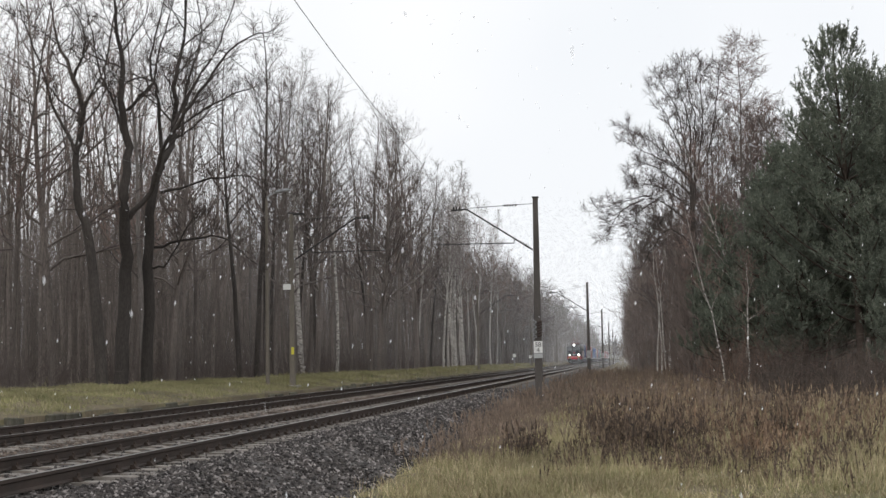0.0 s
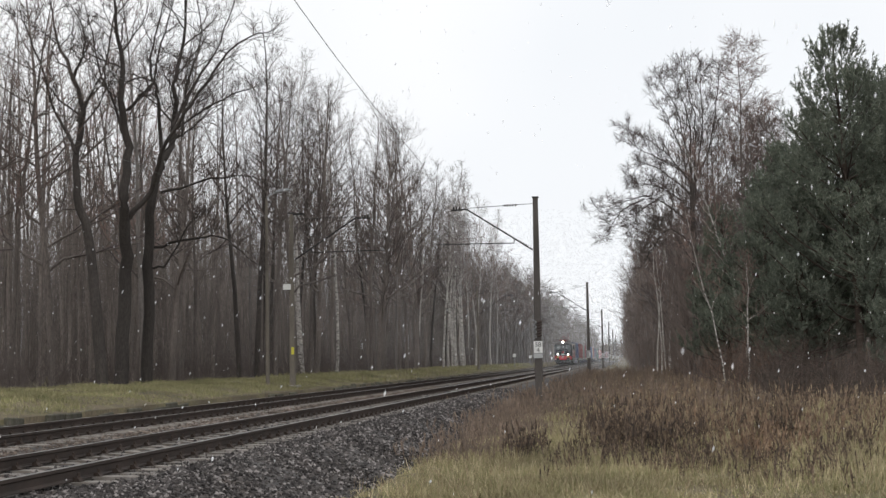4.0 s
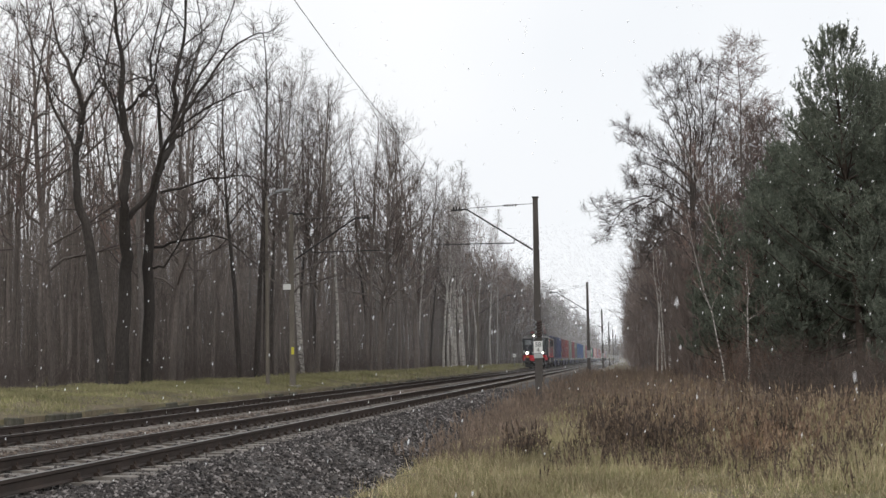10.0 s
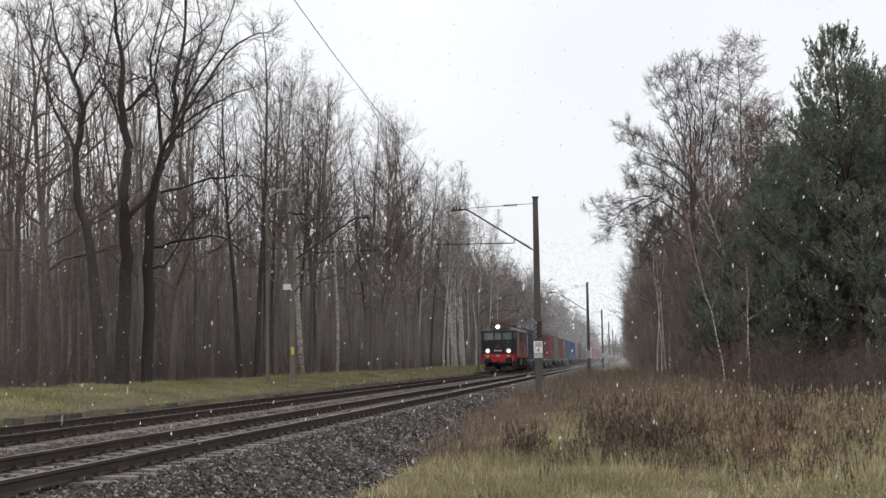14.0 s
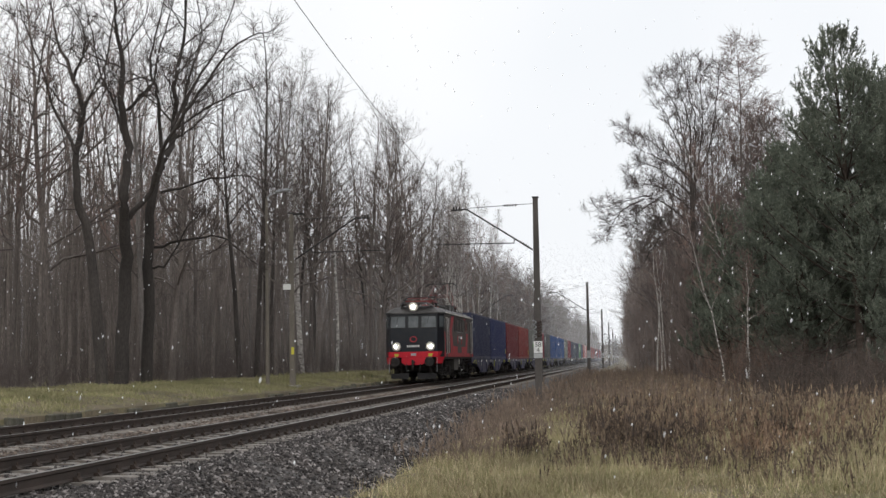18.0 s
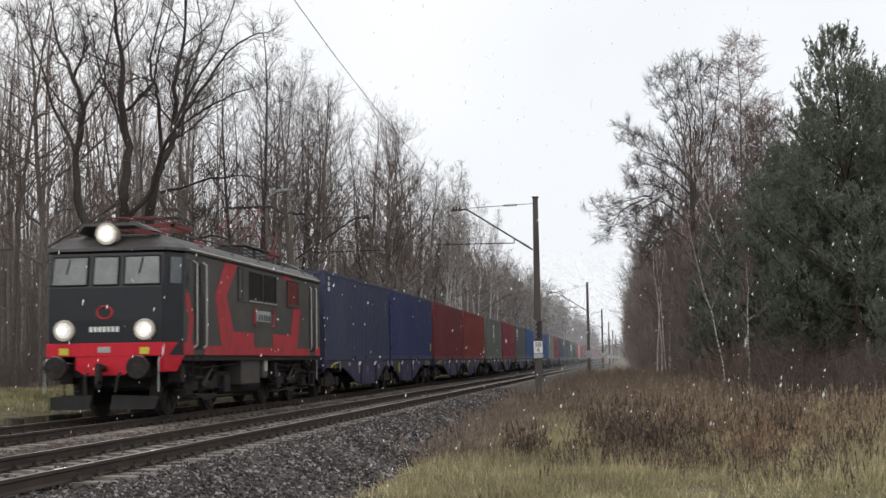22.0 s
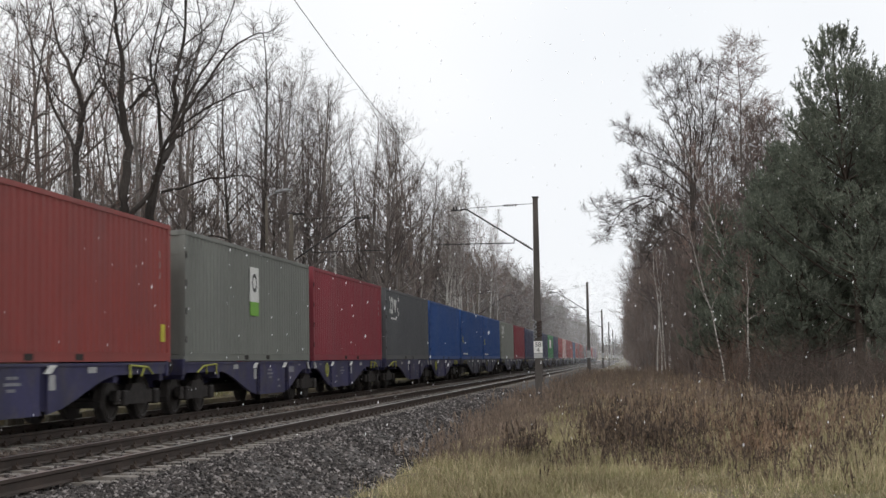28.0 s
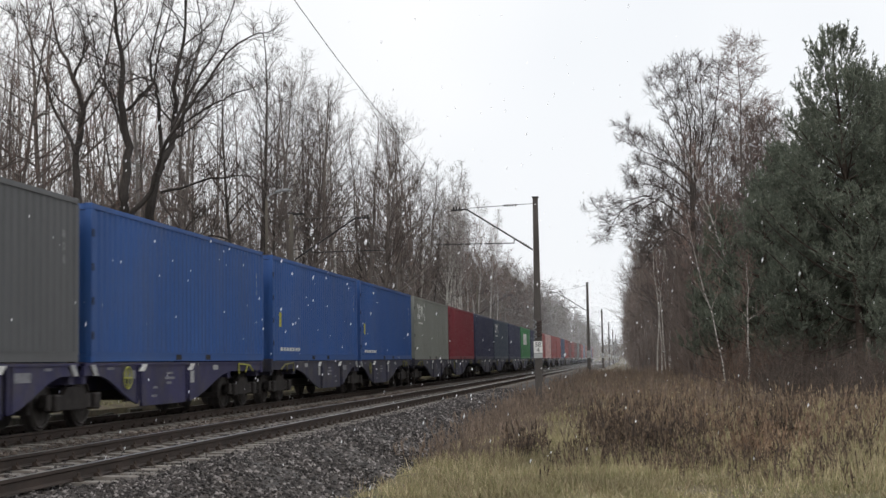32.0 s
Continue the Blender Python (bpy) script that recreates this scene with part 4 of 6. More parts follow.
def right_wood():
    rng = np.random.RandomState(61)
    pines = [pine(71, 14.15, 0.20, 6.0, "tall dark green pine with an uneven crown"), pine(72, 12.0, 0.16, 4.6, "bushy dark green pine beside the bare trees"), pine(73, 9.5, 0.14, 3.7, "young dense green pine")]
    for k, x, y, s in ((0, 9.2, 58, 1.0), (1, 11.1, 56, 1.0), (1, 8.3, 63, 0.98), (0, 10.2, 61, 0.95), (1, 7.6, 68, 0.92), (2, 6.0, 64, 0.98), (0, 13.4, 66, 0.98), (2, 10.2, 53, 0.62), (2, 7.3, 60, 0.86), (2, 4.9, 70, 0.90), (1, 9.2, 72, 0.95), (2, 8.4, 63, 0.72), (2, 12.2, 62, 0.8), (0, 11.6, 65, 0.96)):
        set_tree(pines[k], x, y, s, rng.uniform(0, 360))
    r = np.random.RandomState(78)
    fan = [crooked(r, [(0, -1.4), (0.03, 5.0), (0.11, 9.8)], 0.20, 0.13, 0.1)]
    fan += [crooked(r, q, 0.050, 0.010, 0.5) for q in (
        [(0.13, 9.4), (-0.48, 12.0), (-1.2, 14.0), (-2.15, 15.9)], [(0.11, 9.7), (-0.36, 13.0), (-1.0, 14.9), (-1.8, 16.2)],
        [(0.11, 9.7), (-0.05, 13.0), (-0.55, 14.9), (-0.9, 16.4)], [(0.14, 9.7), (0.34, 13.2), (-0.07, 15.5), (-0.33, 17.1)],
        [(0.14, 9.7), (0.8, 13.2), (0.72, 15.5), (0.85, 16.9)], [(0.14, 9.7), (1.3, 12.6), (1.64, 15.1), (1.84, 16.4)],
        [(0.05, 10.0), (-1.1, 11.7), (-2.2, 12.9), (-3.7, 13.6)], [(0.0, 10.3), (-1.3, 11.1), (-2.85, 11.9), (-3.9, 12.6)],
        [(-0.03, 9.3), (-1.6, 10.6), (-2.7, 11.0), (-3.4, 10.0)], [(0.01, 7.5), (-1.5, 8.85), (-2.9, 9.2), (-4.35, 8.8), (-5.9, 8.4)],
        [(-2.6, 9.15), (-3.9, 8.45), (-4.5, 7.7), (-5.1, 6.9)], [(-2.0, 9.0), (-2.95, 8.3), (-3.45, 7.0)], [(-1.05, 8.5), (-2.0, 7.6), (-2.7, 6.35)],
        [(0.1, 8.4), (-1.0, 9.4), (-2.2, 10.0), (-3.4, 9.7)], [(0.05, 6.4), (-1.2, 7.4), (-2.2, 6.4), (-2.9, 5.2)])]
    overhang = bare_tree(80, 18, 0.2, [0.5] + [0.16] * 15, 15, 0.22, 0.85, 7, 5, stems=fan, bark="bark_dark", twig="twig", label="wide leafless tree with limbs fanning over the line", twig_r=0.0085, twig_len=0.5)
    set_tree(overhang, 3.75, 80, 1.0, 0.0, 0.82 - float(ground_z(3.75, 80)))
    cone = bare_tree(85, 20.0, 0.13, 0.25, 80, 0.165, 0.30, 10, 7, 0.004, bark="bark", twig="twig_red", droop=0.12, twig_r=0.0085, twig_len=0.5, label="tall birch with a pointed crown of reddish twigs")
    set_tree(cone, 6.35, 84, 1.0, 40.0)
    set_tree(cone, 9.0, 92, 0.9, 200.0)
    kinds = [bare_tree(81, 17.0, 0.17, 0.18, 30, 0.32, 0.62, 7, 6, 0.03, label="wide leafless tree overhanging the line", bark="bark", twig="twig", twig_r=0.0085),
             bare_tree(82, 18.5, 0.14, 0.22, 38, 0.21, 0.72, 8, 6, 0.02, label="tall leafless tree with fine reddish-grey twigs", twig="twig", droop=0.05, twig_r=0.0085),
             bare_tree(83, 14.0, 0.11, 0.15, 26, 0.30, 0.68, 8, 6, 0.03, label="leafless tree at the wood's edge", bark="bark_hazed", twig="twig", twig_r=0.0085),
             bare_tree(84, 15.0, 0.10, 0.42, 22, 0.20, 0.8, 6, 6, 0.03, bark="birch", twig="twig_red", droop=0.2, label="slender white-barked birch among bare trees")]
    for k, x, y, s in ((1, 5.4, 86, 0.80), (2, 7.9, 86, 0.94), (1, 8.6, 94, 0.9), (0, 4.4, 108, 1.0), (2, 3.0, 118, 0.95), (3, 5.55, 66.0, 0.78), (2, 4.6, 79, 0.74), (2, 10.5, 84, 0.95), (2, 10.4, 78, 0.9), (2, 6.4, 74, 0.66), (1, 7.35, 80, 0.80), (1, 8.3, 82, 0.78), (1, 9.2, 84, 0.82), (0, 2.6, 130, 0.95), (2, 4.0, 88, 0.7)):
        set_tree(kinds[k], x, y, s, rng.uniform(0, 360))
    for k, x, y, s in ((0, 4.9, 96, 1.0), (1, 5.0, 89, 0.86), (0, 6.6, 98, 1.05), (1, 7.4, 84, 0.86), (2, 5.8, 92, 1.1), (0, 8.0, 102, 1.0), (1, 3.9, 99, 0.9), (2, 3.3, 104, 1.05), (1, 9.4, 88, 0.84), (0, 2.9, 112, 0.95)):
        set_tree(kinds[k], x, y, s, rng.uniform(0, 360))
    for i in range(34):
        y = 126 + 5.4 * i + rng.normal(0, 1.5)
        set_tree(kinds[(0, 2, 2, 1)[rng.randint(4)]], 1.2 + 3.2 * rng.rand(), y, rng.uniform(0.82, 1.0), rng.uniform(0, 360))
    for x, y in ((3.2, 140), (4.0, 146), (4.5, 150), (3.7, 156), (5.2, 149), (2.8, 136), (5.6, 153), (4.3, 163), (3.4, 151)):
        set_tree(kinds[3], x, y, rng.uniform(0.85, 1.05), rng.uniform(0, 360))
    # two thin white birches before the pines, one of them leaning
    r = np.random.RandomState(79)
    leaning = bare_tree(86, 9, 0.06, 0.5, 10, 0.16, 0.8, 5, 4, stems=[crooked(r, [(0, -0.3), (-0.7, 3.2), (-1.6, 7.4)], 0.034, 0.008, 0.1)], bark="birch", twig="twig_red", twig_r=0.007, label="thin white birch leaning before the pines")
    set_tree(leaning, 3.98, 57)
    straight = bare_tree(87, 8, 0.06, 0.5, 10, 0.16, 0.8, 5, 4, stems=[crooked(r, [(0, -0.3), (0.08, 2.8), (0.05, 5.5)], 0.040, 0.008, 0.1)], bark="birch", twig="twig_red", twig_r=0.007, label="thin white birch standing before the pines")
    set_tree(straight, 4.7, 57.5)
    slim = bare_tree(88, 10, 0.07, 0.55, 9, 0.15, 0.8, 5, 4, bark="birch_white", twig="twig_red", twig_r=0.007, label="slim white birch trunk in the thicket")
    for k in pines + kinds + [overhang, cone, leaning, straight]:
        remove_thing(k)
    tm = [tree_data(rng, H, r0, 13, 7, 0.28, 0.16, 0.012) for H, r0 in ((16, 0.10), (13, 0.08), (17, 0.12), (10, 0.06))]
    spots = [(6.0 + 30 * rng.rand(), 74 + 240 * rng.rand(), rng.uniform(0.7, 0.98)) for _ in range(620)]
    spots = [q for q in spots if q[0] < 2 + 0.22 * q[1]]
    woods("wood_right", spots, tm, rng, M["bark_hazed"], "leafless mixed wood behind the weeds")
    ftm = [tree_data(rng, H, 0.12, 12, 9, 0.26, 0.12, 0.030, 1.8) for H in (15, 16.5, 14)]
    far = [(1.6 + 22 * rng.rand() ** 1.4, 290 + 600 * rng.rand() ** 1.3, rng.uniform(0.85, 1.05)) for _ in range(300)]
    woods("far_wood_right", far, ftm, rng, M["bark_hazed"], "distant leafless wood along the line")
    end = [(-34 + 46 * rng.rand(), 920 + 70 * rng.rand(), rng.uniform(0.6, 0.95)) for _ in range(170)]
    woods("far_end_wood", end, ftm, rng, M["bark_hazed"], "distant trees where the line runs out of sight")
    thicket = [tree_data(rng, H, 0.05, 22, 12, 0.30, 0.08, 0.014, 0.9) for H in (7.0, 8.5, 6.0)]
    woods("thicket_right", [(3.2 + 4.2 * rng.rand() + 0.0, 76 + 40 * rng.rand(), rng.uniform(0.75, 1.2)) for _ in range(150)], thicket, rng, M["thicket"], "dense brown thicket at the wood's edge")
    woods("thicket_right_far", [(0.3 + 4.5 * rng.rand(), 122 + 190 * rng.rand(), rng.uniform(0.9, 1.5)) for _ in range(190)], thicket, rng, M["thicket"], "dense brown thicket further along the wood's edge")
    bushes = [bush_data(rng, h, 7) for h in (1.3, 2.0, 2.8, 2.3, 3.4)]
    spots = [(2.6 + 11 * rng.rand(), 56 + 95 * rng.rand() ** 1.2, rng.uniform(0.6, 1.15)) for _ in range(640)]
    reds = [bush_data(rng, h, 8, 0.013, 9) for h in (1.8, 2.4, 2.9)]
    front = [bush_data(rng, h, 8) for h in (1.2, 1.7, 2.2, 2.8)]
    woods("bushes_front", [(4.6 + 9.0 * rng.rand(), 44 + 12.5 * rng.rand() ** 0.7, rng.uniform(0.5, 1.1)) for _ in range(330)], front, rng, M["brush_shade"], "tangled brown bushes darkened with the shade under the pines", "undergrowth")
    for x, y in ((2.05, 101), (2.4, 104), (2.62, 99), (2.95, 102), (3.2, 105), (3.35, 100)):
        set_tree(slim, x, y, rng.uniform(0.85, 1.05), rng.uniform(0, 360))
    remove_thing(slim)
    woods("red_bushes", [(4.0 + 1.9 * rng.rand(), 57 + 7 * rng.rand(), rng.uniform(0.6, 1.1)) for _ in range(42)], reds, rng, M["red_brush"], "reddish-brown young bushes before the pines", "bushes")
    woods("bushes_right", [q for q in spots if q[0] > 2.2 + 0.02 * (130 - q[1])], bushes, rng, M["brush"], "bare reddish-brown bushes at the wood's edge", "undergrowth")


# ---- grass and weeds ----
def blades(name, rng, x, y, h, w, material, label, lean=0.35, category="grass"):
    n = len(x)
    z = ground_z(x, y) - 0.01
    a = rng.uniform(0, 6.28, n)
    dx, dy = np.cos(a) * w, np.sin(a) * w
    lx, ly = rng.normal(0, lean, n) * h, rng.normal(0, lean, n) * h
    b = np.stack([x, y, z], -1)
    v = np.stack([b - np.stack([dx, dy, 0 * dx], -1), b + np.stack([dx, dy, 0 * dx], -1), b + np.stack([lx, ly, h], -1)], 1).reshape(-1, 3)
    F = np.arange(3 * n).reshape(-1, 3)
    ob = new(name, np_mesh(name, v, F, material))
    return tagged(ob, label, category, kind="stuff")


def clump(rng, x0, x1, y0, y1, n, tufts, spread, power=1.0):
    tx, ty = rng.uniform(x0, x1, tufts), y0 + (y1 - y0) * rng.uniform(0, 1, tufts) ** power
    k = rng.randint(tufts, size=n)
    return tx[k] + rng.normal(0, spread, n), ty[k] + rng.normal(0, spread, n)


left_wood()
right_wood()
rng = np.random.RandomState(91)
gx, gy = clump(rng, -3.6, 6.0, 14.8, 31, 90000, 1500, 0.11, 1.1)
blades("grass_front", rng, gx, gy, rng.uniform(0.02, 0.11, len(gx)) * (1 + 0.6 * np.sin(3.1 * gx + 1.3 * gy) * np.sin(2.3 * gy - gx)), 0.0068, M["grass"], "short yellow-green winter grass", 0.6)
gx, gy = clump(rng, -2.6, 5.0, 15.5, 26, 16000, 70, 0.28, 1.0)
blades("grass_moss", rng, gx, gy, rng.uniform(0.03, 0.13, len(gx)), 0.007, M["grass_green"], "green mossy patches in the winter grass", 0.6)
gx, gy = clump(rng, -2.6, 10, 19.5, 62, 36000, 210, 0.5, 1.2)
blades("grass_rough", rng, gx, gy, rng.uniform(0.06, 0.30, len(gx)), 0.0045, M["straw"], "rough pale dry grass among the weeds", 0.28)
gx, gy = clump(rng, -2.8, 9, 18, 50, 46000, 260, 0.45, 1.2)
blades("grass_tall_green", rng, gx, gy, rng.uniform(0.05, 0.30, len(gx)), 0.006, M["grass"], "yellow-green tufted grass among the weeds", 0.4)
gx, gy = clump(rng, -2.9, 0.4, 17.5, 32, 34000, 150, 0.28, 1.0)
blades("grass_pale", rng, gx, gy, rng.uniform(0.04, 0.16, len(gx)), 0.007, M["straw"], "bleached straw-coloured grass beside the ballast", 0.6)
gx, gy = clump(rng, -9.55, -8.95, 14, 75, 14000, 500, 0.10, 1.3)
blades("grass_between_tracks", rng, gx, gy, rng.uniform(0.35, 0.52, len(gx)) - 0.22, 0.006, M["weed"], "dry stubble between the two tracks", 0.35)
gx, gy = clump(rng, -18.6, -12.9, 25, 75, 60000, 2600, 0.17, 1.2)
blades("grass_verge", rng, gx, gy, rng.uniform(0.03, 0.15, len(gx)) * (1 + 0.5 * np.sin(1.7 * gx + 0.6 * gy) * np.sin(0.4 * gy)), 0.010, M["grass_green"], "mossy green grass on the verge", 0.5)
gx, gy = clump(rng, -18.8, -12.75, 72, 230, 20000, 1500, 0.4, 1.3)
blades("grass_verge_far", rng, gx, gy, rng.uniform(0.08, 0.25, len(gx)), 0.020, M["grass_green"], "green grass on the far verge", 0.5)


def patchy(n, x0, x1, y0, y1, power, patches, spread, smin, smax):
    wx, wy = clump(rng, x0, x1, y0, y1, n, patches, spread, power)
    return np.stack([wx, wy, rng.uniform(smin, smax, n)], -1)


def stands(spots, sign, cut=0.0):
    """Keeps the plants of one kind together in stands that run along the line."""
    x, y = spots[:, 0], spots[:, 1]
    f = np.sin(2.1 * x + 0.27 * y) * np.sin(0.95 * x - 0.33 * y + 1.0) + 0.5 * np.sin(4.3 * x - 0.6 * y)
    return spots[sign * f + rng.normal(0, 0.25, len(x)) > cut]


def plot(n, plots, smin, smax):
    """Plants in a few loose plots of (x, y, spread across, spread along)."""
    q = np.array(plots)[rng.randint(len(plots), size=n)]
    return np.stack([q[:, 0] + q[:, 2] * rng.normal(0, 1, n), np.maximum(q[:, 1] + q[:, 3] * rng.normal(0, 1, n), 17.5), rng.uniform(smin, smax, n)], -1)


dark = [weed_data(rng, h, 3, 2, 0.015) for h in (0.7, 0.9, 1.05, 0.8, 0.95, 0.6)]
thin = [weed_data(rng, h, 2, 2, 0.009) for h in (0.5, 0.7, 0.85, 0.6)]
STAND = [(-0.35, 27.5, 0.28, 0.9), (0.15, 28.5, 0.30, 1.2), (0.45, 26.6, 0.22, 0.8), (0.0, 32, 0.5, 1.6), (1.6, 31, 0.6, 1.6)]
SHORT = [(0.57, 21.4, 0.22, 0.5), (1.35, 22.2, 0.3, 0.7), (0.9, 23.2, 0.5, 0.7), (-0.2, 24.4, 0.3, 0.6), (2.6, 22.6, 0.6, 0.9), (3.6, 24.2, 0.5, 1.2), (2.2, 19.6, 0.5, 0.7), (-0.6, 21.8, 0.4, 0.7)]
woods("tall_weeds", plot(175, STAND, 0.4, 0.95), dark, rng, M["weed_dark"], "tall dark brown dry weeds with seed heads", "weeds")
woods("near_weeds", plot(230, SHORT, 0.22, 0.55), dark, rng, M["weed_dark"], "short dark weeds standing in the grass", "weeds")
woods("rust_weeds", plot(130, [(2.05, 24.2, 0.18, 0.7), (2.6, 27, 0.4, 1.2), (1.2, 34, 0.9, 2.0), (3.4, 31, 0.8, 2.2)], 0.4, 0.85), dark, rng, M["weed_rust"], "rust-brown dry weeds", "weeds")
woods("scattered_weeds", stands(patchy(900, -0.6, 7.0, 26, 50, 1.0, 240, 0.35, 0.3, 0.85), 1, 0.1), dark, rng, M["weed_dark"], "dark brown dry weeds scattered through the grass", "weeds")
woods("straw_weeds", stands(patchy(1100, -1.2, 7.5, 24, 56, 1.1, 200, 0.40, 0.25, 0.7), -1, 0.2), thin, rng, M["weed"], "tall straw-brown dry weeds", "weeds")
woods("brown_weeds", patchy(1000, -0.5, 9.5, 33, 66, 0.9, 160, 0.6, 0.35, 0.9), dark, rng, M["weed"], "dull brown weeds before the bushes", "weeds")
woods("weeds_along_line", patchy(1400, -5.0, 3.6, 42, 130, 1.2, 600, 0.5, 0.45, 0.95), dark, rng, M["shoulder_weed"], "brown dry weeds beside the ballast", "weeds")
band = patchy(1900, 0, 1, 23.5, 66, 0.9, 900, 0.3, 0.3, 0.85)
edge = -3.35 - 0.033 * (band[:, 1] - 26)
band[:, 0] = edge + np.abs(rng.normal(0, 1.0, len(band))) - 1.3 * rng.rand(len(band)) ** 1.6
woods("weeds_on_shoulder", band, thin, rng, M["shoulder_weed"], "thin brown weeds on the ballast's edge", "weeds")
woods("lone_stalks", patchy(26, -1.95, -1.4, 24.0, 25.6, 1.0, 8, 0.10, 0.45, 0.75), dark, rng, M["weed_dark"], "few dark stalks standing in the short grass", "weeds")
# ---- the train; local y runs from the front of each vehicle to its back ----
def plan_loop(z, inset, rake, hw=1.5, flat=1.22, y0=0.0, y1=14.6, cut=0.62):
    i = inset
    return [(-flat + i * 0.6, y0 + rake + i, z), (flat - i * 0.6, y0 + rake + i, z), (hw - i, y0 + cut + rake * 0.6 + i, z), (hw - i, y1 - cut - rake * 0.6 - i, z), (flat - i * 0.6, y1 - rake - i, z), (-flat + i * 0.6, y1 - rake - i, z), (-hw + i, y1 - cut - rake * 0.6 - i, z), (-hw + i, y0 + cut + rake * 0.6 + i, z)]


def loft(loops, cap_low=True, cap_high=True, pick=None):
    bm = bmesh.new()
    rows = [[bm.verts.new(p) for p in lp] for lp in loops]
    n = len(rows[0])
    for a, b in zip(rows, rows[1:]):
        for i in range(n):
            f = bm.faces.new((a[i], a[(i + 1) % n], b[(i + 1) % n], b[i]))
            if pick:
                f.material_index = pick[i]
    if cap_low:
        bm.faces.new(rows[0][::-1])
    if cap_high:
        bm.faces.new(rows[-1])
    return bm


def wheelset(radius, parent, y, label, spokes=True):
    bm = bmesh.new()
    rod(bm, (-0.95, 0, 0), (0.95, 0, 0), 0.085, seg=10)
    for s in (-1, 1):
        rod(bm, (s * 0.685, 0, 0), (s * 0.815, 0, 0), radius, radius * 0.985, 28)
        rod(bm, (s * 0.66, 0, 0), (s * 0.69, 0, 0), radius + 0.028, seg=28)
        ring(bm, (s * 0.825, 0, 0), (1, 0, 0), radius * 0.86, 0.028, 24, 5)
        if not spokes:
            rod(bm, (s * 0.80, 0, 0), (s * 0.828, 0, 0), radius * 0.8, radius * 0.45, 24)
        for k in range(8 if spokes else 0):
            a = math.pi * k / 4
            rod(bm, (s * 0.825, math.cos(a) * 0.12, math.sin(a) * 0.12), (s * 0.825, math.cos(a) * radius * 0.85, math.sin(a) * radius * 0.85), 0.035, 0.028, 5)
        rod(bm, (s * 0.8, 0, 0), (s * 0.9, 0, 0), 0.14, seg=12)
    w = part("wheelset", bm, M["wheel"], parent, label)
    w.matrix_basis = pose(0, y, radius)
    return w


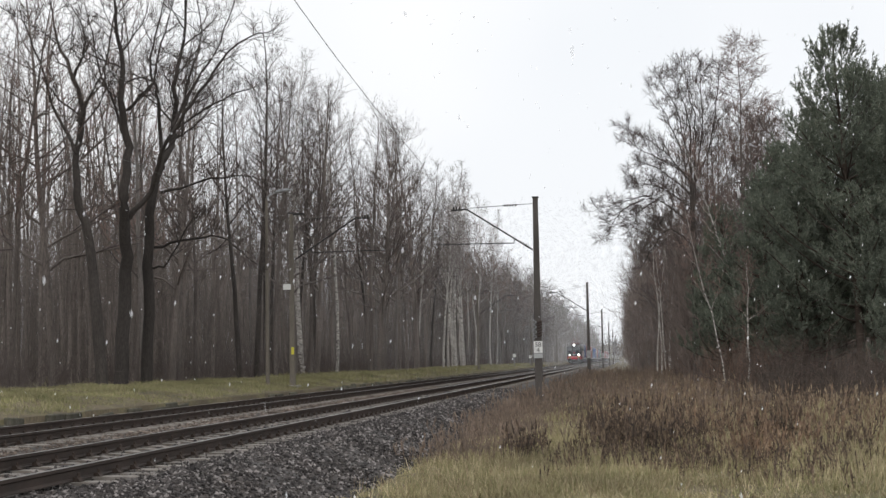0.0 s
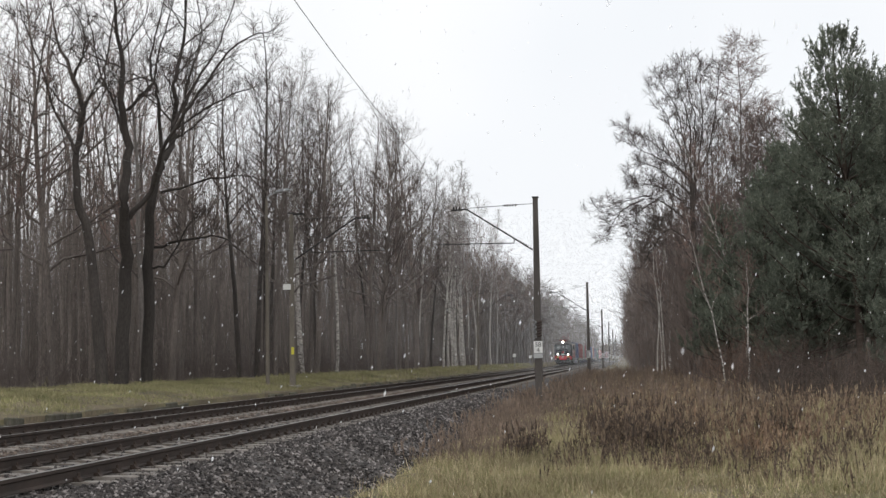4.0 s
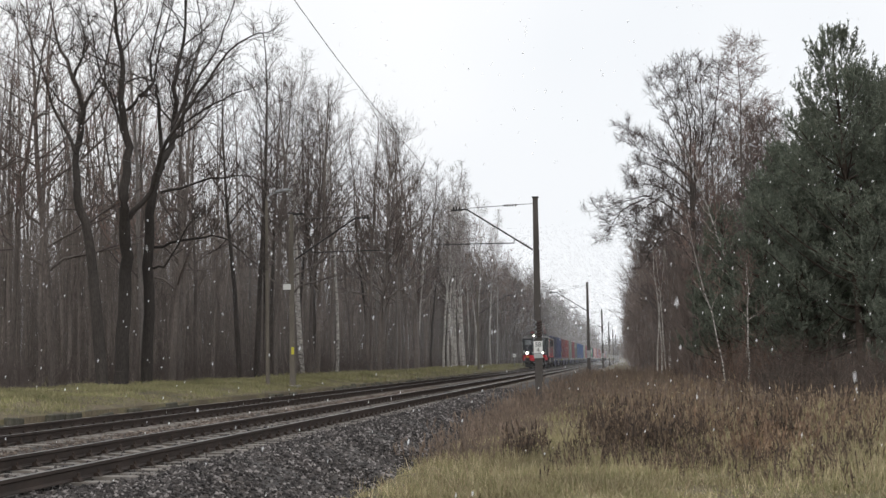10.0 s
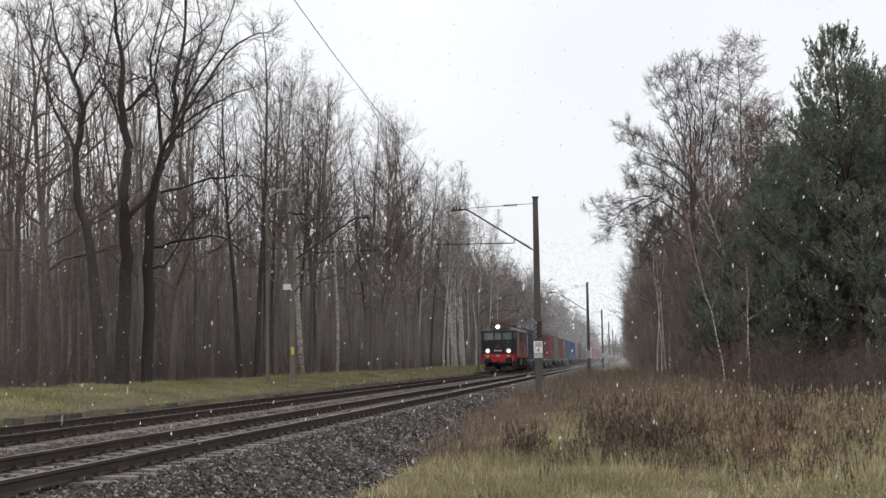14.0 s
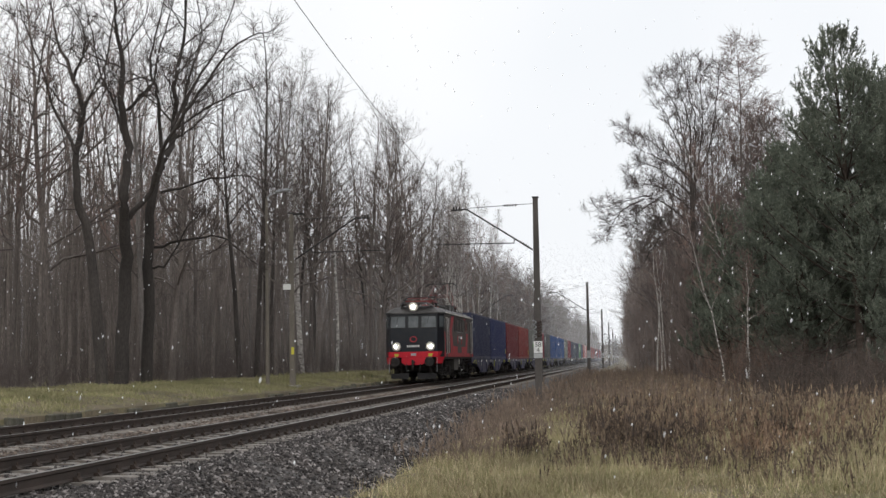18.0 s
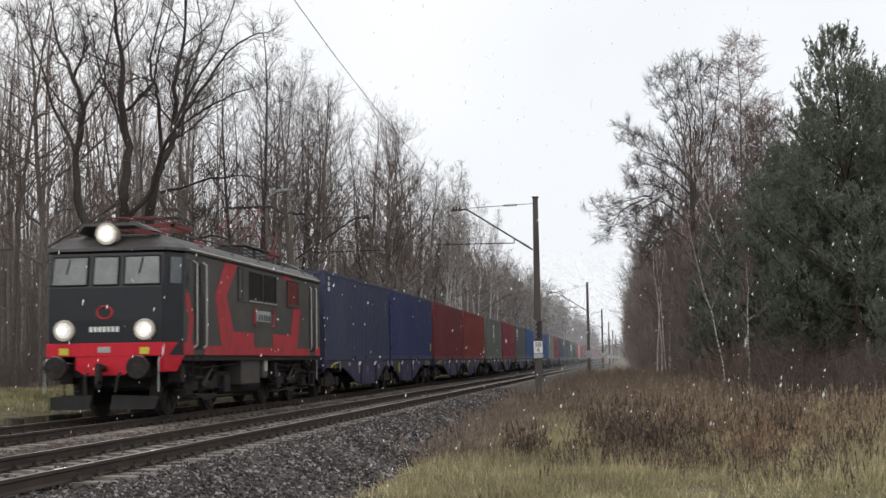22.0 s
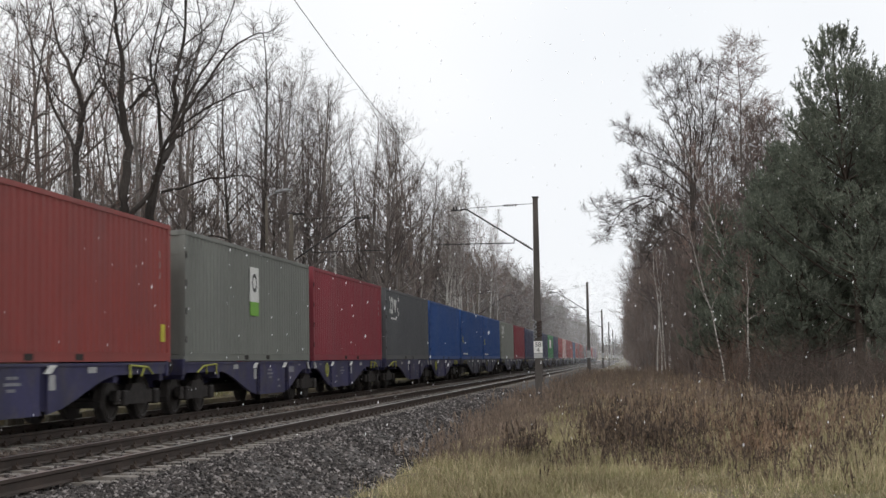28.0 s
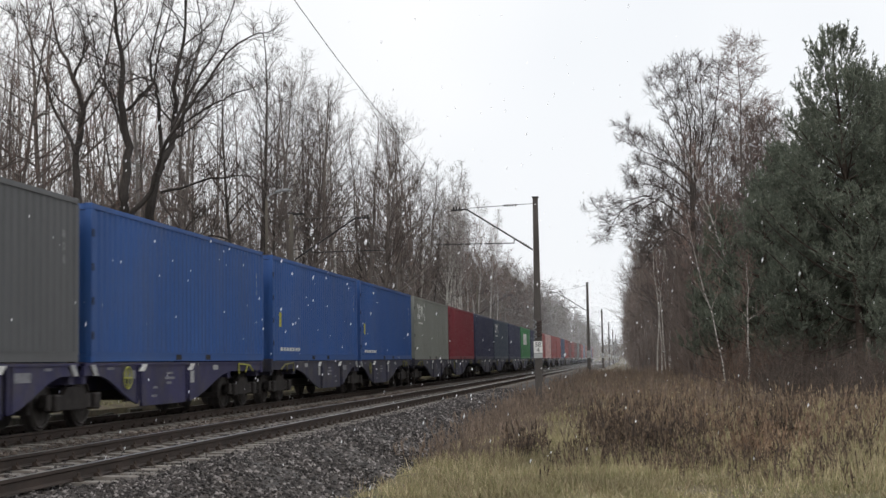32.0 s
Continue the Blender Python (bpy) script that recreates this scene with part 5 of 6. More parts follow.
def locomotive():
    lo = tagged(empty("locomotive", pose(FAR_TRACK, 0, 0)), "black and grey electric locomotive with red bands and lit headlamps", "locomotive")
    pick = [1, 1, 0, 1, 1, 1, 0, 1]
    bm = loft([plan_loop(1.30, 0.0, 0.0), plan_loop(2.05, 0.0, 0.0), plan_loop(2.72, 0.0, 0.03), plan_loop(3.45, 0.0, 0.16), plan_loop(3.52, 0.03, 0.18)], pick=pick)
    part("body", bm, [M["loco_grey"], M["loco_black"]], lo, "dusty dark grey sides and black cab fronts")
    bm = loft([plan_loop(3.50, -0.05, 0.14), plan_loop(3.56, -0.05, 0.14), plan_loop(3.66, 0.05, 0.20), plan_loop(3.80, 0.28, 0.26), plan_loop(3.90, 0.62, 0.34), plan_loop(3.95, 1.0, 0.42)])
    part("roof", bm, M["loco_roof"], lo, "sooty grey rounded roof")
    for s in (-1, 1):
        part("gutter", path(bmesh.new(), [(s * 1.555, 0.9, 3.55), (s * 1.555, 13.7, 3.55)], 0.022, 6), M["lamp_ring"], lo)
    # cab windows
    for end in (0, 1):
        def fy(y):
            return 14.6 - y if end else y
        panes = [(-1.18, -0.40), (-0.27, 0.27), (0.40, 1.18)]
        for a, b in panes:
            bm = bmesh.new()
            k = 0.03 if abs(a) > 0.5 or abs(b) > 0.5 else 0
            q = [(a, fy(0.020), 2.78), (b, fy(0.020), 2.78), (b - (0.03 if b > 0.5 else 0), fy(0.122), 3.38), (a + (0.03 if a < -0.5 else 0), fy(0.122), 3.38)]
            lo_ = [bm.verts.new(p) for p in q]
            hi_ = [bm.verts.new((p[0], p[1] + (0.05 if not end else -0.05), p[2])) for p in q]
            bm.faces.new(lo_)
            bm.faces.new(hi_[::-1])
            for i in range(4):
                bm.faces.new((lo_[i], lo_[(i + 1) % 4], hi_[(i + 1) % 4], hi_[i]))
            pane = part("windscreen", bm, M["glass_sky"], lo, "windscreen pane greyed as if reflecting sky")
            part("window_rubber", path(bmesh.new(), [(p[0], p[1] - (0.004 if not end else -0.004), p[2]) for p in q + [q[0]]], 0.018, 5), M["rubber"], pane)
            if a != -0.27:
                c = (a + b) / 2
                part("wiper", path(bmesh.new(), [(c, fy(0.085), 3.33), (c - 0.07, fy(0.03), 3.02)], 0.012, 4), M["rubber"], pane)
        # band, skirt and lamps
        part("front_band", boxes((-1.26, 1.26, *sorted((fy(-0.03), fy(0.05))), 1.29, 1.57)), M["loco_red"], lo, "bright red band across the front", bevel=0.01)
        bm = bmesh.new()
        pts = [(-0.62, 1.30), (0.62, 1.30), (0.62, 1.02), (0.40, 0.90), (-0.40, 0.90), (-0.62, 1.02)]
        prism(bm, pts, "y", *sorted((fy(-0.02), fy(0.10))))
        part("front_skirt", bm, M["loco_red"], lo, "bright red skirt under the band")
        for s in (-1, 1):
            bm = bmesh.new()
            low = 0.96 if not end else 1.31
            q = [(s * 1.24, fy(0.03), 1.57), (s * 1.515, fy(0.66), 1.57), (s * 1.515, fy(0.66), 1.31), (s * 1.40, fy(0.45), low), (s * 1.24, fy(0.05), low)]
            lo_ = [bm.verts.new(p) for p in q]
            hi_ = [bm.verts.new((p[0] - s * 0.10, p[1] + (0.03 if not end else -0.03), p[2])) for p in q]
            bm.faces.new(lo_)
            bm.faces.new(hi_[::-1])
            for i in range(5):
                bm.faces.new((lo_[i], lo_[(i + 1) % 5], hi_[(i + 1) % 5], hi_[i]))
            part("corner_skirt", bm, M["loco_red"], lo, "bright red corner skirt")
            c = s * 0.87
            bm = bmesh.new()
            rod(bm, (c, fy(0.06), 1.84), (c, fy(-0.075), 1.84), 0.235, 0.215, 24)
            lamp = part("headlight", bm, M["lamp_ring"], lo, "round headlamp with a cream ring")
            part("reflector", rod(bmesh.new(), (c, fy(-0.07), 1.84), (c, fy(-0.082), 1.84), 0.165, seg=20), M["lamp_lit"] if not end else M["lamp_glass"], lamp)
            part("lit_bulb" if not end else "bulb", rod(bmesh.new(), (c + s * 0.035, fy(-0.08), 1.84), (c + s * 0.035, fy(-0.092), 1.84), 0.062 if not end else 0.06, seg=16), M["lamp_on"] if not end else M["lamp_glass"], lamp, "glowing lamp" if not end else "")
            part("yellow_plate", boxes((c - 0.10, c + 0.10, *sorted((fy(-0.045), fy(-0.028))), 1.33, 1.47)), M["sign_yellow"], lo, "small yellow plate")
            bm = bmesh.new()
            rod(bm, (c, fy(0.1), 1.06), (c, fy(-0.45), 1.06), 0.10, seg=12)
            rod(bm, (c, fy(-0.45), 1.06), (c, fy(-0.52), 1.06), 0.25, 0.23, 20)
            part("buffer", bm, M["chassis"], lo, "round black buffer")
            bm = bmesh.new()
            q = [(s * 0.22, fy(-0.30), 0.20), (s * 1.12, fy(-0.14), 0.20), (s * 1.18, fy(-0.04), 0.46), (s * 0.22, fy(-0.14), 0.50)]
            lo_ = [bm.verts.new(p) for p in q]
            hi_ = [bm.verts.new((p[0], p[1] + (0.05 if not end else -0.05), p[2])) for p in q]
            bm.faces.new(lo_)
            bm.faces.new(hi_[::-1])
            for i in range(4):
                bm.faces.new((lo_[i], lo_[(i + 1) % 4], hi_[(i + 1) % 4], hi_[i]))
            part("rail_guard", bm, M["guard"], lo, "dark sloping rail guard")
            part("front_rail", path(bmesh.new(), [(s * 1.20, fy(-0.04), 1.26), (s * 1.22, fy(-0.18), 1.20), (s * 1.22, fy(-0.18), 0.55)], 0.020, 6), M["steel_grey"], lo, "pale shunter's handrail")
            # steps and doors beside the cab
            for yy in (1.35, 2.05):
                part("handrail", path(bmesh.new(), [(s * 1.50, fy(yy - 0.08), 3.34), (s * 1.57, fy(yy), 3.28), (s * 1.57, fy(yy), 1.52), (s * 1.50, fy(yy - 0.05), 1.45)], 0.018, 6), M["chrome"], lo, "pale vertical handrail")
            door = part("cab_door", boxes((*sorted((s * 1.502, s * 1.512)), *sorted((fy(1.42), fy(1.98))), 1.42, 3.36)), M["loco_black"], lo, "dark cab door")
            part("door_window", boxes((*sorted((s * 1.512, s * 1.518)), *sorted((fy(1.50), fy(1.90))), 2.66, 3.26)), M["glass"], door)
            bm = bmesh.new()
            q = [(s * 1.345, fy(0.215), 2.80), (s * 1.485, fy(0.50), 2.80), (s * 1.475, fy(0.60), 3.36), (s * 1.335, fy(0.305), 3.36)]
            lo_ = [bm.verts.new(p) for p in q]
            hi_ = [bm.verts.new((p[0] - s * 0.06, p[1] + (0.03 if not end else -0.03), p[2])) for p in q]
            bm.faces.new(lo_)
            bm.faces.new(hi_[::-1])
            for i in range(4):
                bm.faces.new((lo_[i], lo_[(i + 1) % 4], hi_[(i + 1) % 4], hi_[i]))
            part("corner_window", bm, M["glass_sky"], lo, "narrow pane in the cab's corner")
            part("quarter_window", boxes((*sorted((s * 1.501, s * 1.510)), *sorted((fy(0.78), fy(1.12))), 2.70, 3.35)), M["glass_sky"], lo, "narrow cab side window")
            bm = boxes((*sorted((s * 1.15, s * 1.52)), *sorted((fy(1.40), fy(2.00))), 0.42, 0.46), (*sorted((s * 1.25, s * 1.52)), *sorted((fy(1.40), fy(2.00))), 0.80, 0.84))
            rod(bm, (s * 1.45, fy(1.42), 0.42), (s * 1.45, fy(1.42), 1.32), 0.02, seg=5)
            rod(bm, (s * 1.45, fy(1.98), 0.42), (s * 1.45, fy(1.98), 1.32), 0.02, seg=5)
            part("steps", bm, M["chassis"], lo)
            part("frame_stripe", boxes((*sorted((s * 1.50, s * 1.506)), *sorted((fy(0.66), fy(1.30))), 1.30, 1.56)), M["loco_red_dull"], lo)
        bm = bmesh.new()
        rod(bm, (0, fy(0.1), 1.05), (0, fy(-0.28), 1.05), 0.07, seg=8)
        box(bm, -0.05, 0.05, *sorted((fy(-0.42), fy(-0.25))), 0.78, 1.15)
        ring(bm, (0, fy(-0.38), 0.72), (1, 0, 0), 0.10, 0.03, 12, 5)
        part("coupling_hook", bm, M["chassis"], lo)
        for s in (-0.35, 0.35):
            part("brake_hose", path(bmesh.new(), [(s, fy(-0.05), 0.95), (s, fy(-0.2), 0.85), (s * 0.9, fy(-0.22), 0.55)], 0.028, 6), M["rubber"], lo)
        bm = bmesh.new()
        rod(bm, (0, fy(0.42), 3.86), (0, fy(0.08), 3.86), 0.20, 0.235, 24)
        top = part("roof_headlight", bm, M["lamp_ring"], lo, "round headlamp on the cab roof")
        part("roof_reflector", rod(bmesh.new(), (0, fy(0.085), 3.86), (0, fy(0.068), 3.86), 0.185, seg=20), M["lamp_lit"] if not end else M["lamp_glass"], top)
        part("lit_bulb" if not end else "bulb", rod(bmesh.new(), (0, fy(0.07), 3.86), (0, fy(0.055), 3.86), 0.078 if not end else 0.06, seg=16), M["lamp_on"] if not end else M["lamp_glass"], top, "glowing lamp" if not end else "")
        bm = bmesh.new()
        prism(bm, [(-0.75, 3.90), (-0.60, 4.10), (0.60, 4.10), (0.95, 3.92), (0.85, 3.92), (0.55, 4.04), (-0.55, 4.04), (-0.66, 3.90)], "y", *sorted((fy(0.25), fy(1.05))))
        part("lamp_hood", bm, M["loco_roof"], lo, "sooty hood behind the roof lamp")
        # badge and number as plain bars
        part("badge", ring(bmesh.new(), (0, fy(-0.002), 2.20), (0, 1, 0.0001), 0.13, 0.022, 16, 4), M["loco_red_dull"], lo, "dull red oval badge").scale = (1.25, 1, 1)
        for k in range(7):
            part("number_bar", boxes((-0.33 + 0.095 * k, -0.265 + 0.095 * k, *sorted((fy(-0.012), fy(0.0))), 1.80, 1.91)), M["sign_white"], lo)
        part("front_mark", boxes((-0.13, 0.13, *sorted((fy(-0.042), fy(-0.028))), 1.37, 1.49)), M["plate"], lo)
    # sides: windows, bands and plates
    for s in (-1, 1):
        a, b = sorted((s * 1.503, s * 1.512))
        for y0, y1, z0, z1, g in ((5.88, 7.07, 2.68, 3.36, "glass"), (7.30, 8.52, 2.68, 3.36, "glass"), (9.80, 11.1, 2.68, 3.36, "glass_red"), (4.82, 5.20, 2.66, 3.40, "loco_grey")):
            w = part("side_window" if g != "loco_grey" else "side_hatch", boxes((a, b, y0, y1, z0, z1)), M[g], lo, "dark side window" if g == "glass" else "")
            part("window_frame", path(bmesh.new(), [(s * 1.512, y0, z0), (s * 1.512, y1, z0), (s * 1.512, y1, z1), (s * 1.512, y0, z1), (s * 1.512, y0, z0)], 0.022, 5), M["steel_dark"] if g != "glass" else M["rubber"], w)
            part("sill", boxes((*sorted((s * 1.50, s * 1.535)), y0 - 0.03, y1 + 0.03, z0 - 0.05, z0 - 0.02)), M["plate"] if g == "glass" else M["loco_grey"], w)
        a, b = sorted((s * 1.499, s * 1.5045))
        def stripe(pts, label=""):
            part("red_stripe", prism(bmesh.new(), pts, "x", a, b), M["loco_red_dull"], lo, label or "grimy red stripe")
        stripe([(2.10, 1.30), (12.6, 1.30), (12.6, 1.50), (2.10, 1.50)])
        stripe([(3.76, 3.46), (4.80, 3.46), (3.84, 2.68), (4.42, 1.86), (6.30, 1.86), (6.30, 1.502), (3.42, 1.502), (2.92, 2.66)])
        stripe([(8.22, 1.502), (10.95, 1.502), (11.45, 2.62), (10.55, 2.62), (10.22, 1.86), (8.22, 1.86)])
        stripe([(9.5, 3.36), (10.5, 3.36), (10.25, 3.48), (9.35, 3.48)])
        stripe([(0.75, 2.62), (0.95, 2.62), (1.30, 2.15), (1.15, 1.56), (0.85, 1.56), (1.00, 2.10), (0.72, 2.40)])
        part("name_plate", boxes((a, b + 0.006 if s > 0 else b, 6.55, 7.95, 2.16, 2.43)), M["plate"], lo, "pale grey plate with worn lettering")
        for k in range(5):
            part("letter_bar", boxes((*sorted((s * 1.504, s * 1.514)), 6.75 + 0.25 * k, 6.90 + 0.25 * k, 2.18, 2.33)), M["steel_dark"], lo)
        bm = bmesh.new()
        for q, dy in ((6.35, -1), (8.30, 1)):
            path(bm, [(s * 1.504, q + (0.16 if dy < 0 else -0.16), 2.48), (s * 1.504, q, 2.40), (s * 1.504, q, 2.10), (s * 1.504, q + (0.16 if dy < 0 else -0.16), 2.02)], 0.028, 5)
        part("plate_ring", bm, M["loco_red_dull"], lo)
        part("equipment_box", boxes((*sorted((s * 0.9, s * 1.40)), 5.5, 7.25, 0.58, 1.28)), M["loco_grey"], lo, "grey underfloor equipment box", bevel=0.03)
        part("small_box", boxes((*sorted((s * 1.0, s * 1.38)), 7.6, 8.15, 0.72, 1.25)), M["loco_grey"], lo, bevel=0.03)
        part("small_cover", boxes((*sorted((s * 1.38, s * 1.40)), 7.75, 8.02, 0.9, 1.2)), M["lamp_ring"], lo)
        part("sole_bar", boxes((*sorted((s * 1.30, s * 1.46)), 0.7, 13.9, 1.18, 1.30)), M["chassis"], lo)
        part("cable_duct", boxes((*sorted((s * 0.30, s * 0.62)), 5.0, 9.5, 0.26, 0.72)), M["chassis"], lo, bevel=0.03)
        part("air_tank", rod(bmesh.new(), (s * 0.75, 5.6, 0.55), (s * 0.75, 8.9, 0.55), 0.2, seg=14), M["chassis"], lo)
        for i, (y0, y1) in enumerate(((7.25, 8.35), (8.5, 9.6))):
            v = part("roof_vent", boxes((*sorted((s * 0.35, s * 0.95)), y0, y1, 3.86, 4.15)), M["steel_dark"], lo, "dark roof ventilator with louvres", bevel=0.03)
            for k in range(5):
                part("louvre", boxes((*sorted((s * 0.945, s * 0.962)), y0 + 0.08 + (k % 2) * 0.5, y0 + 0.45 + (k % 2) * 0.5, 3.90 + 0.045 * k, 3.918 + 0.045 * k)), M["plate"], v)
            part("vent_cap", boxes((*sorted((s * 0.3, s * 1.0)), y0 - 0.05, y1 + 0.05, 4.155, 4.185)), M["loco_roof"], v)
        part("roof_cable", path(bmesh.new(), [(s * 0.8, 2.0, 4.02), (s * 0.85, 6.0, 4.05), (s * 0.8, 12.6, 4.0)], 0.02, 5), M["steel_dark"], lo)
        for k in range(5):
            part("lifting_eye", ring(bmesh.new(), (s * 1.38, 2.2 + 2.5 * k, 3.68), (0, 1, 0), 0.05, 0.015, 10, 4), M["loco_roof"], lo)
    # pantographs
    def pantograph(y, up):
        p = part("pantograph_base", boxes((-0.75, 0.75, y - 0.75, y - 0.67, 4.18, 4.26), (-0.75, 0.75, y + 0.67, y + 0.75, 4.18, 4.26), (-0.75, -0.67, y - 0.75, y + 0.75, 4.18, 4.26), (0.67, 0.75, y - 0.75, y + 0.75, 4.18, 4.26)), M["panto_red"], lo, "red pantograph frame on the roof")
        for sx in (-0.7, 0.7):
            for sy in (-0.7, 0.7):
                part("post_insulator", rod(bmesh.new(), (sx, y + sy, 3.88), (sx, y + sy, 4.18), 0.06, 0.045, 8), M["insulator"], p)
        bm, top = bmesh.new(), 5.58 if up else 4.44
        knee_z, knee = (4.88, 1.30) if up else (4.34, 1.45)
        for sx in (-1, 1):
            for sy in (-1, 1):
                rod(bm, (sx * 0.62, y + sy * 0.25, 4.26), (sx * 0.50, y + sy * knee, knee_z), 0.022, 0.018, 6)
                rod(bm, (sx * 0.50, y + sy * knee, knee_z), (sx * 0.36, y + sy * 0.12, top), 0.014, 0.011, 6)
        for sy in (-1, 1):
            rod(bm, (-0.5, y + sy * knee, knee_z), (0.5, y + sy * knee, knee_z), 0.014, seg=6)
            rod(bm, (-0.5, y + sy * knee, knee_z), (0.36, y + sy * 0.12, top), 0.008, seg=5)
        part("pantograph_arms", bm, M["panto_red"], p, "raised red diamond arms" if up else "folded red arms")
        bm = bmesh.new()
        for sy in (-0.16, 0.16):
            path(bm, [(-0.95, y + sy, top - 0.16), (-0.72, y + sy, top + 0.02), (0.72, y + sy, top + 0.02), (0.95, y + sy, top - 0.16)], 0.022, 6)
        part("contact_strip", bm, M["steel_dark"], p)
    pantograph(3.0, False)
    pantograph(11.4, True)
    for k in range(4):
        part("roof_insulator", rod(bmesh.new(), (0.2, 4.9 + 0.5 * k, 3.9), (0.2, 4.9 + 0.5 * k, 4.2), 0.07, 0.05, 8), M["insulator"], lo)
    part("roof_switch", boxes((-0.3, 0.3, 5.2, 6.2, 3.95, 4.15)), M["panto_red"], lo, bevel=0.03)
    part("main_frame", boxes((-0.85, 0.85, 0.4, 14.2, 0.86, 1.28), (-0.6, 0.6, 5.3, 9.3, 0.42, 0.9)), M["chassis"], lo, "black underframe")
    # bogies
    for yc in (3.25, 11.35):
        bm = bmesh.new()
        for s in (-1, 1):
            prism(bm, [(yc - 2.15, 0.70), (yc - 2.15, 0.92), (yc - 0.95, 0.92), (yc - 0.65, 0.72), (yc + 0.65, 0.72), (yc + 0.95, 0.92), (yc + 2.15, 0.92), (yc + 2.15, 0.70), (yc + 0.75, 0.52), (yc - 0.75, 0.52)], "x", s * 0.98, s * 1.12)
        box(bm, -1.0, 1.0, yc - 0.3, yc + 0.3, 0.55, 0.85)
        box(bm, -1.0, 1.0, yc - 2.15, yc - 2.0, 0.65, 0.85)
        box(bm, -1.0, 1.0, yc + 2.0, yc + 2.15, 0.65, 0.85)
        bo = part("bogie", bm, M["chassis"], lo, "oily black bogie frame")
        for dy in (-1.525, 1.525):
            ws = wheelset(0.625, bo, yc + dy, "large driving wheels on an axle")
            WHEELS.append((ws, 0.625, yc + dy, 0.0))
            for s in (-1, 1):
                part("axle_box", boxes((*sorted((s * 0.95, s * 1.26)), yc + dy - 0.24, yc + dy + 0.24, 0.42, 0.84)), M["chassis"], bo, bevel=0.03)
                for q in (-0.33, 0.33):
                    bm = bmesh.new()
                    for k in range(5):
                        ring(bm, (s * 1.10, yc + dy + q, 0.55 + 0.08 * k), (0, 0, 1), 0.075, 0.018, 10, 4)
                    part("coil_spring", bm, M["wheel"], bo)
        for s in (-1, 1):
            for q in (-2.35, -0.7, 0.7, 2.35):
                part("brake_shoe", boxes((*sorted((s * 0.70, s * 0.82)), yc + q - 0.08, yc + q + 0.08, 0.35, 0.85)), M["chassis"], bo)
            part("sand_box", boxes((*sorted((s * 1.05, s * 1.35)), yc - 2.35, yc - 2.05, 0.72, 1.15)), M["chassis"], bo, bevel=0.02)
            part("brake_cylinder", rod(bmesh.new(), (s * 1.08, yc - 0.35, 0.62), (s * 1.08, yc + 0.35, 0.62), 0.13, seg=12), M["chassis"], bo)
            bm = bmesh.new()
            for k in range(5):
                box(bm, *sorted((s * 1.13, s * 1.22)), yc - 0.62 + 0.07 * k, yc + 0.62 - 0.07 * k, 0.40 - 0.028 * k, 0.425 - 0.028 * k)
            part("leaf_spring", bm, M["chassis"], bo)
            part("brake_rod", path(bmesh.new(), [(s * 1.20, yc - 2.2, 0.36), (s * 1.20, yc + 2.2, 0.36)], 0.022, 5), M["chassis"], bo)
            part("frame_plate", boxes((*sorted((s * 0.62, s * 0.66)), yc - 2.3, yc + 2.3, 0.26, 1.2)), M["chassis"], bo)
            part("air_pipe", path(bmesh.new(), [(s * 1.22, yc - 2.3, 1.12), (s * 1.25, yc - 0.6, 1.02), (s * 1.25, yc + 2.3, 1.10)], 0.02, 5), M["wheel"], bo)
            part("damper", rod(bmesh.new(), (s * 1.2, yc - 0.4, 0.60), (s * 1.2, yc + 0.5, 1.10), 0.05, seg=8), M["wheel"], bo)
    return lo


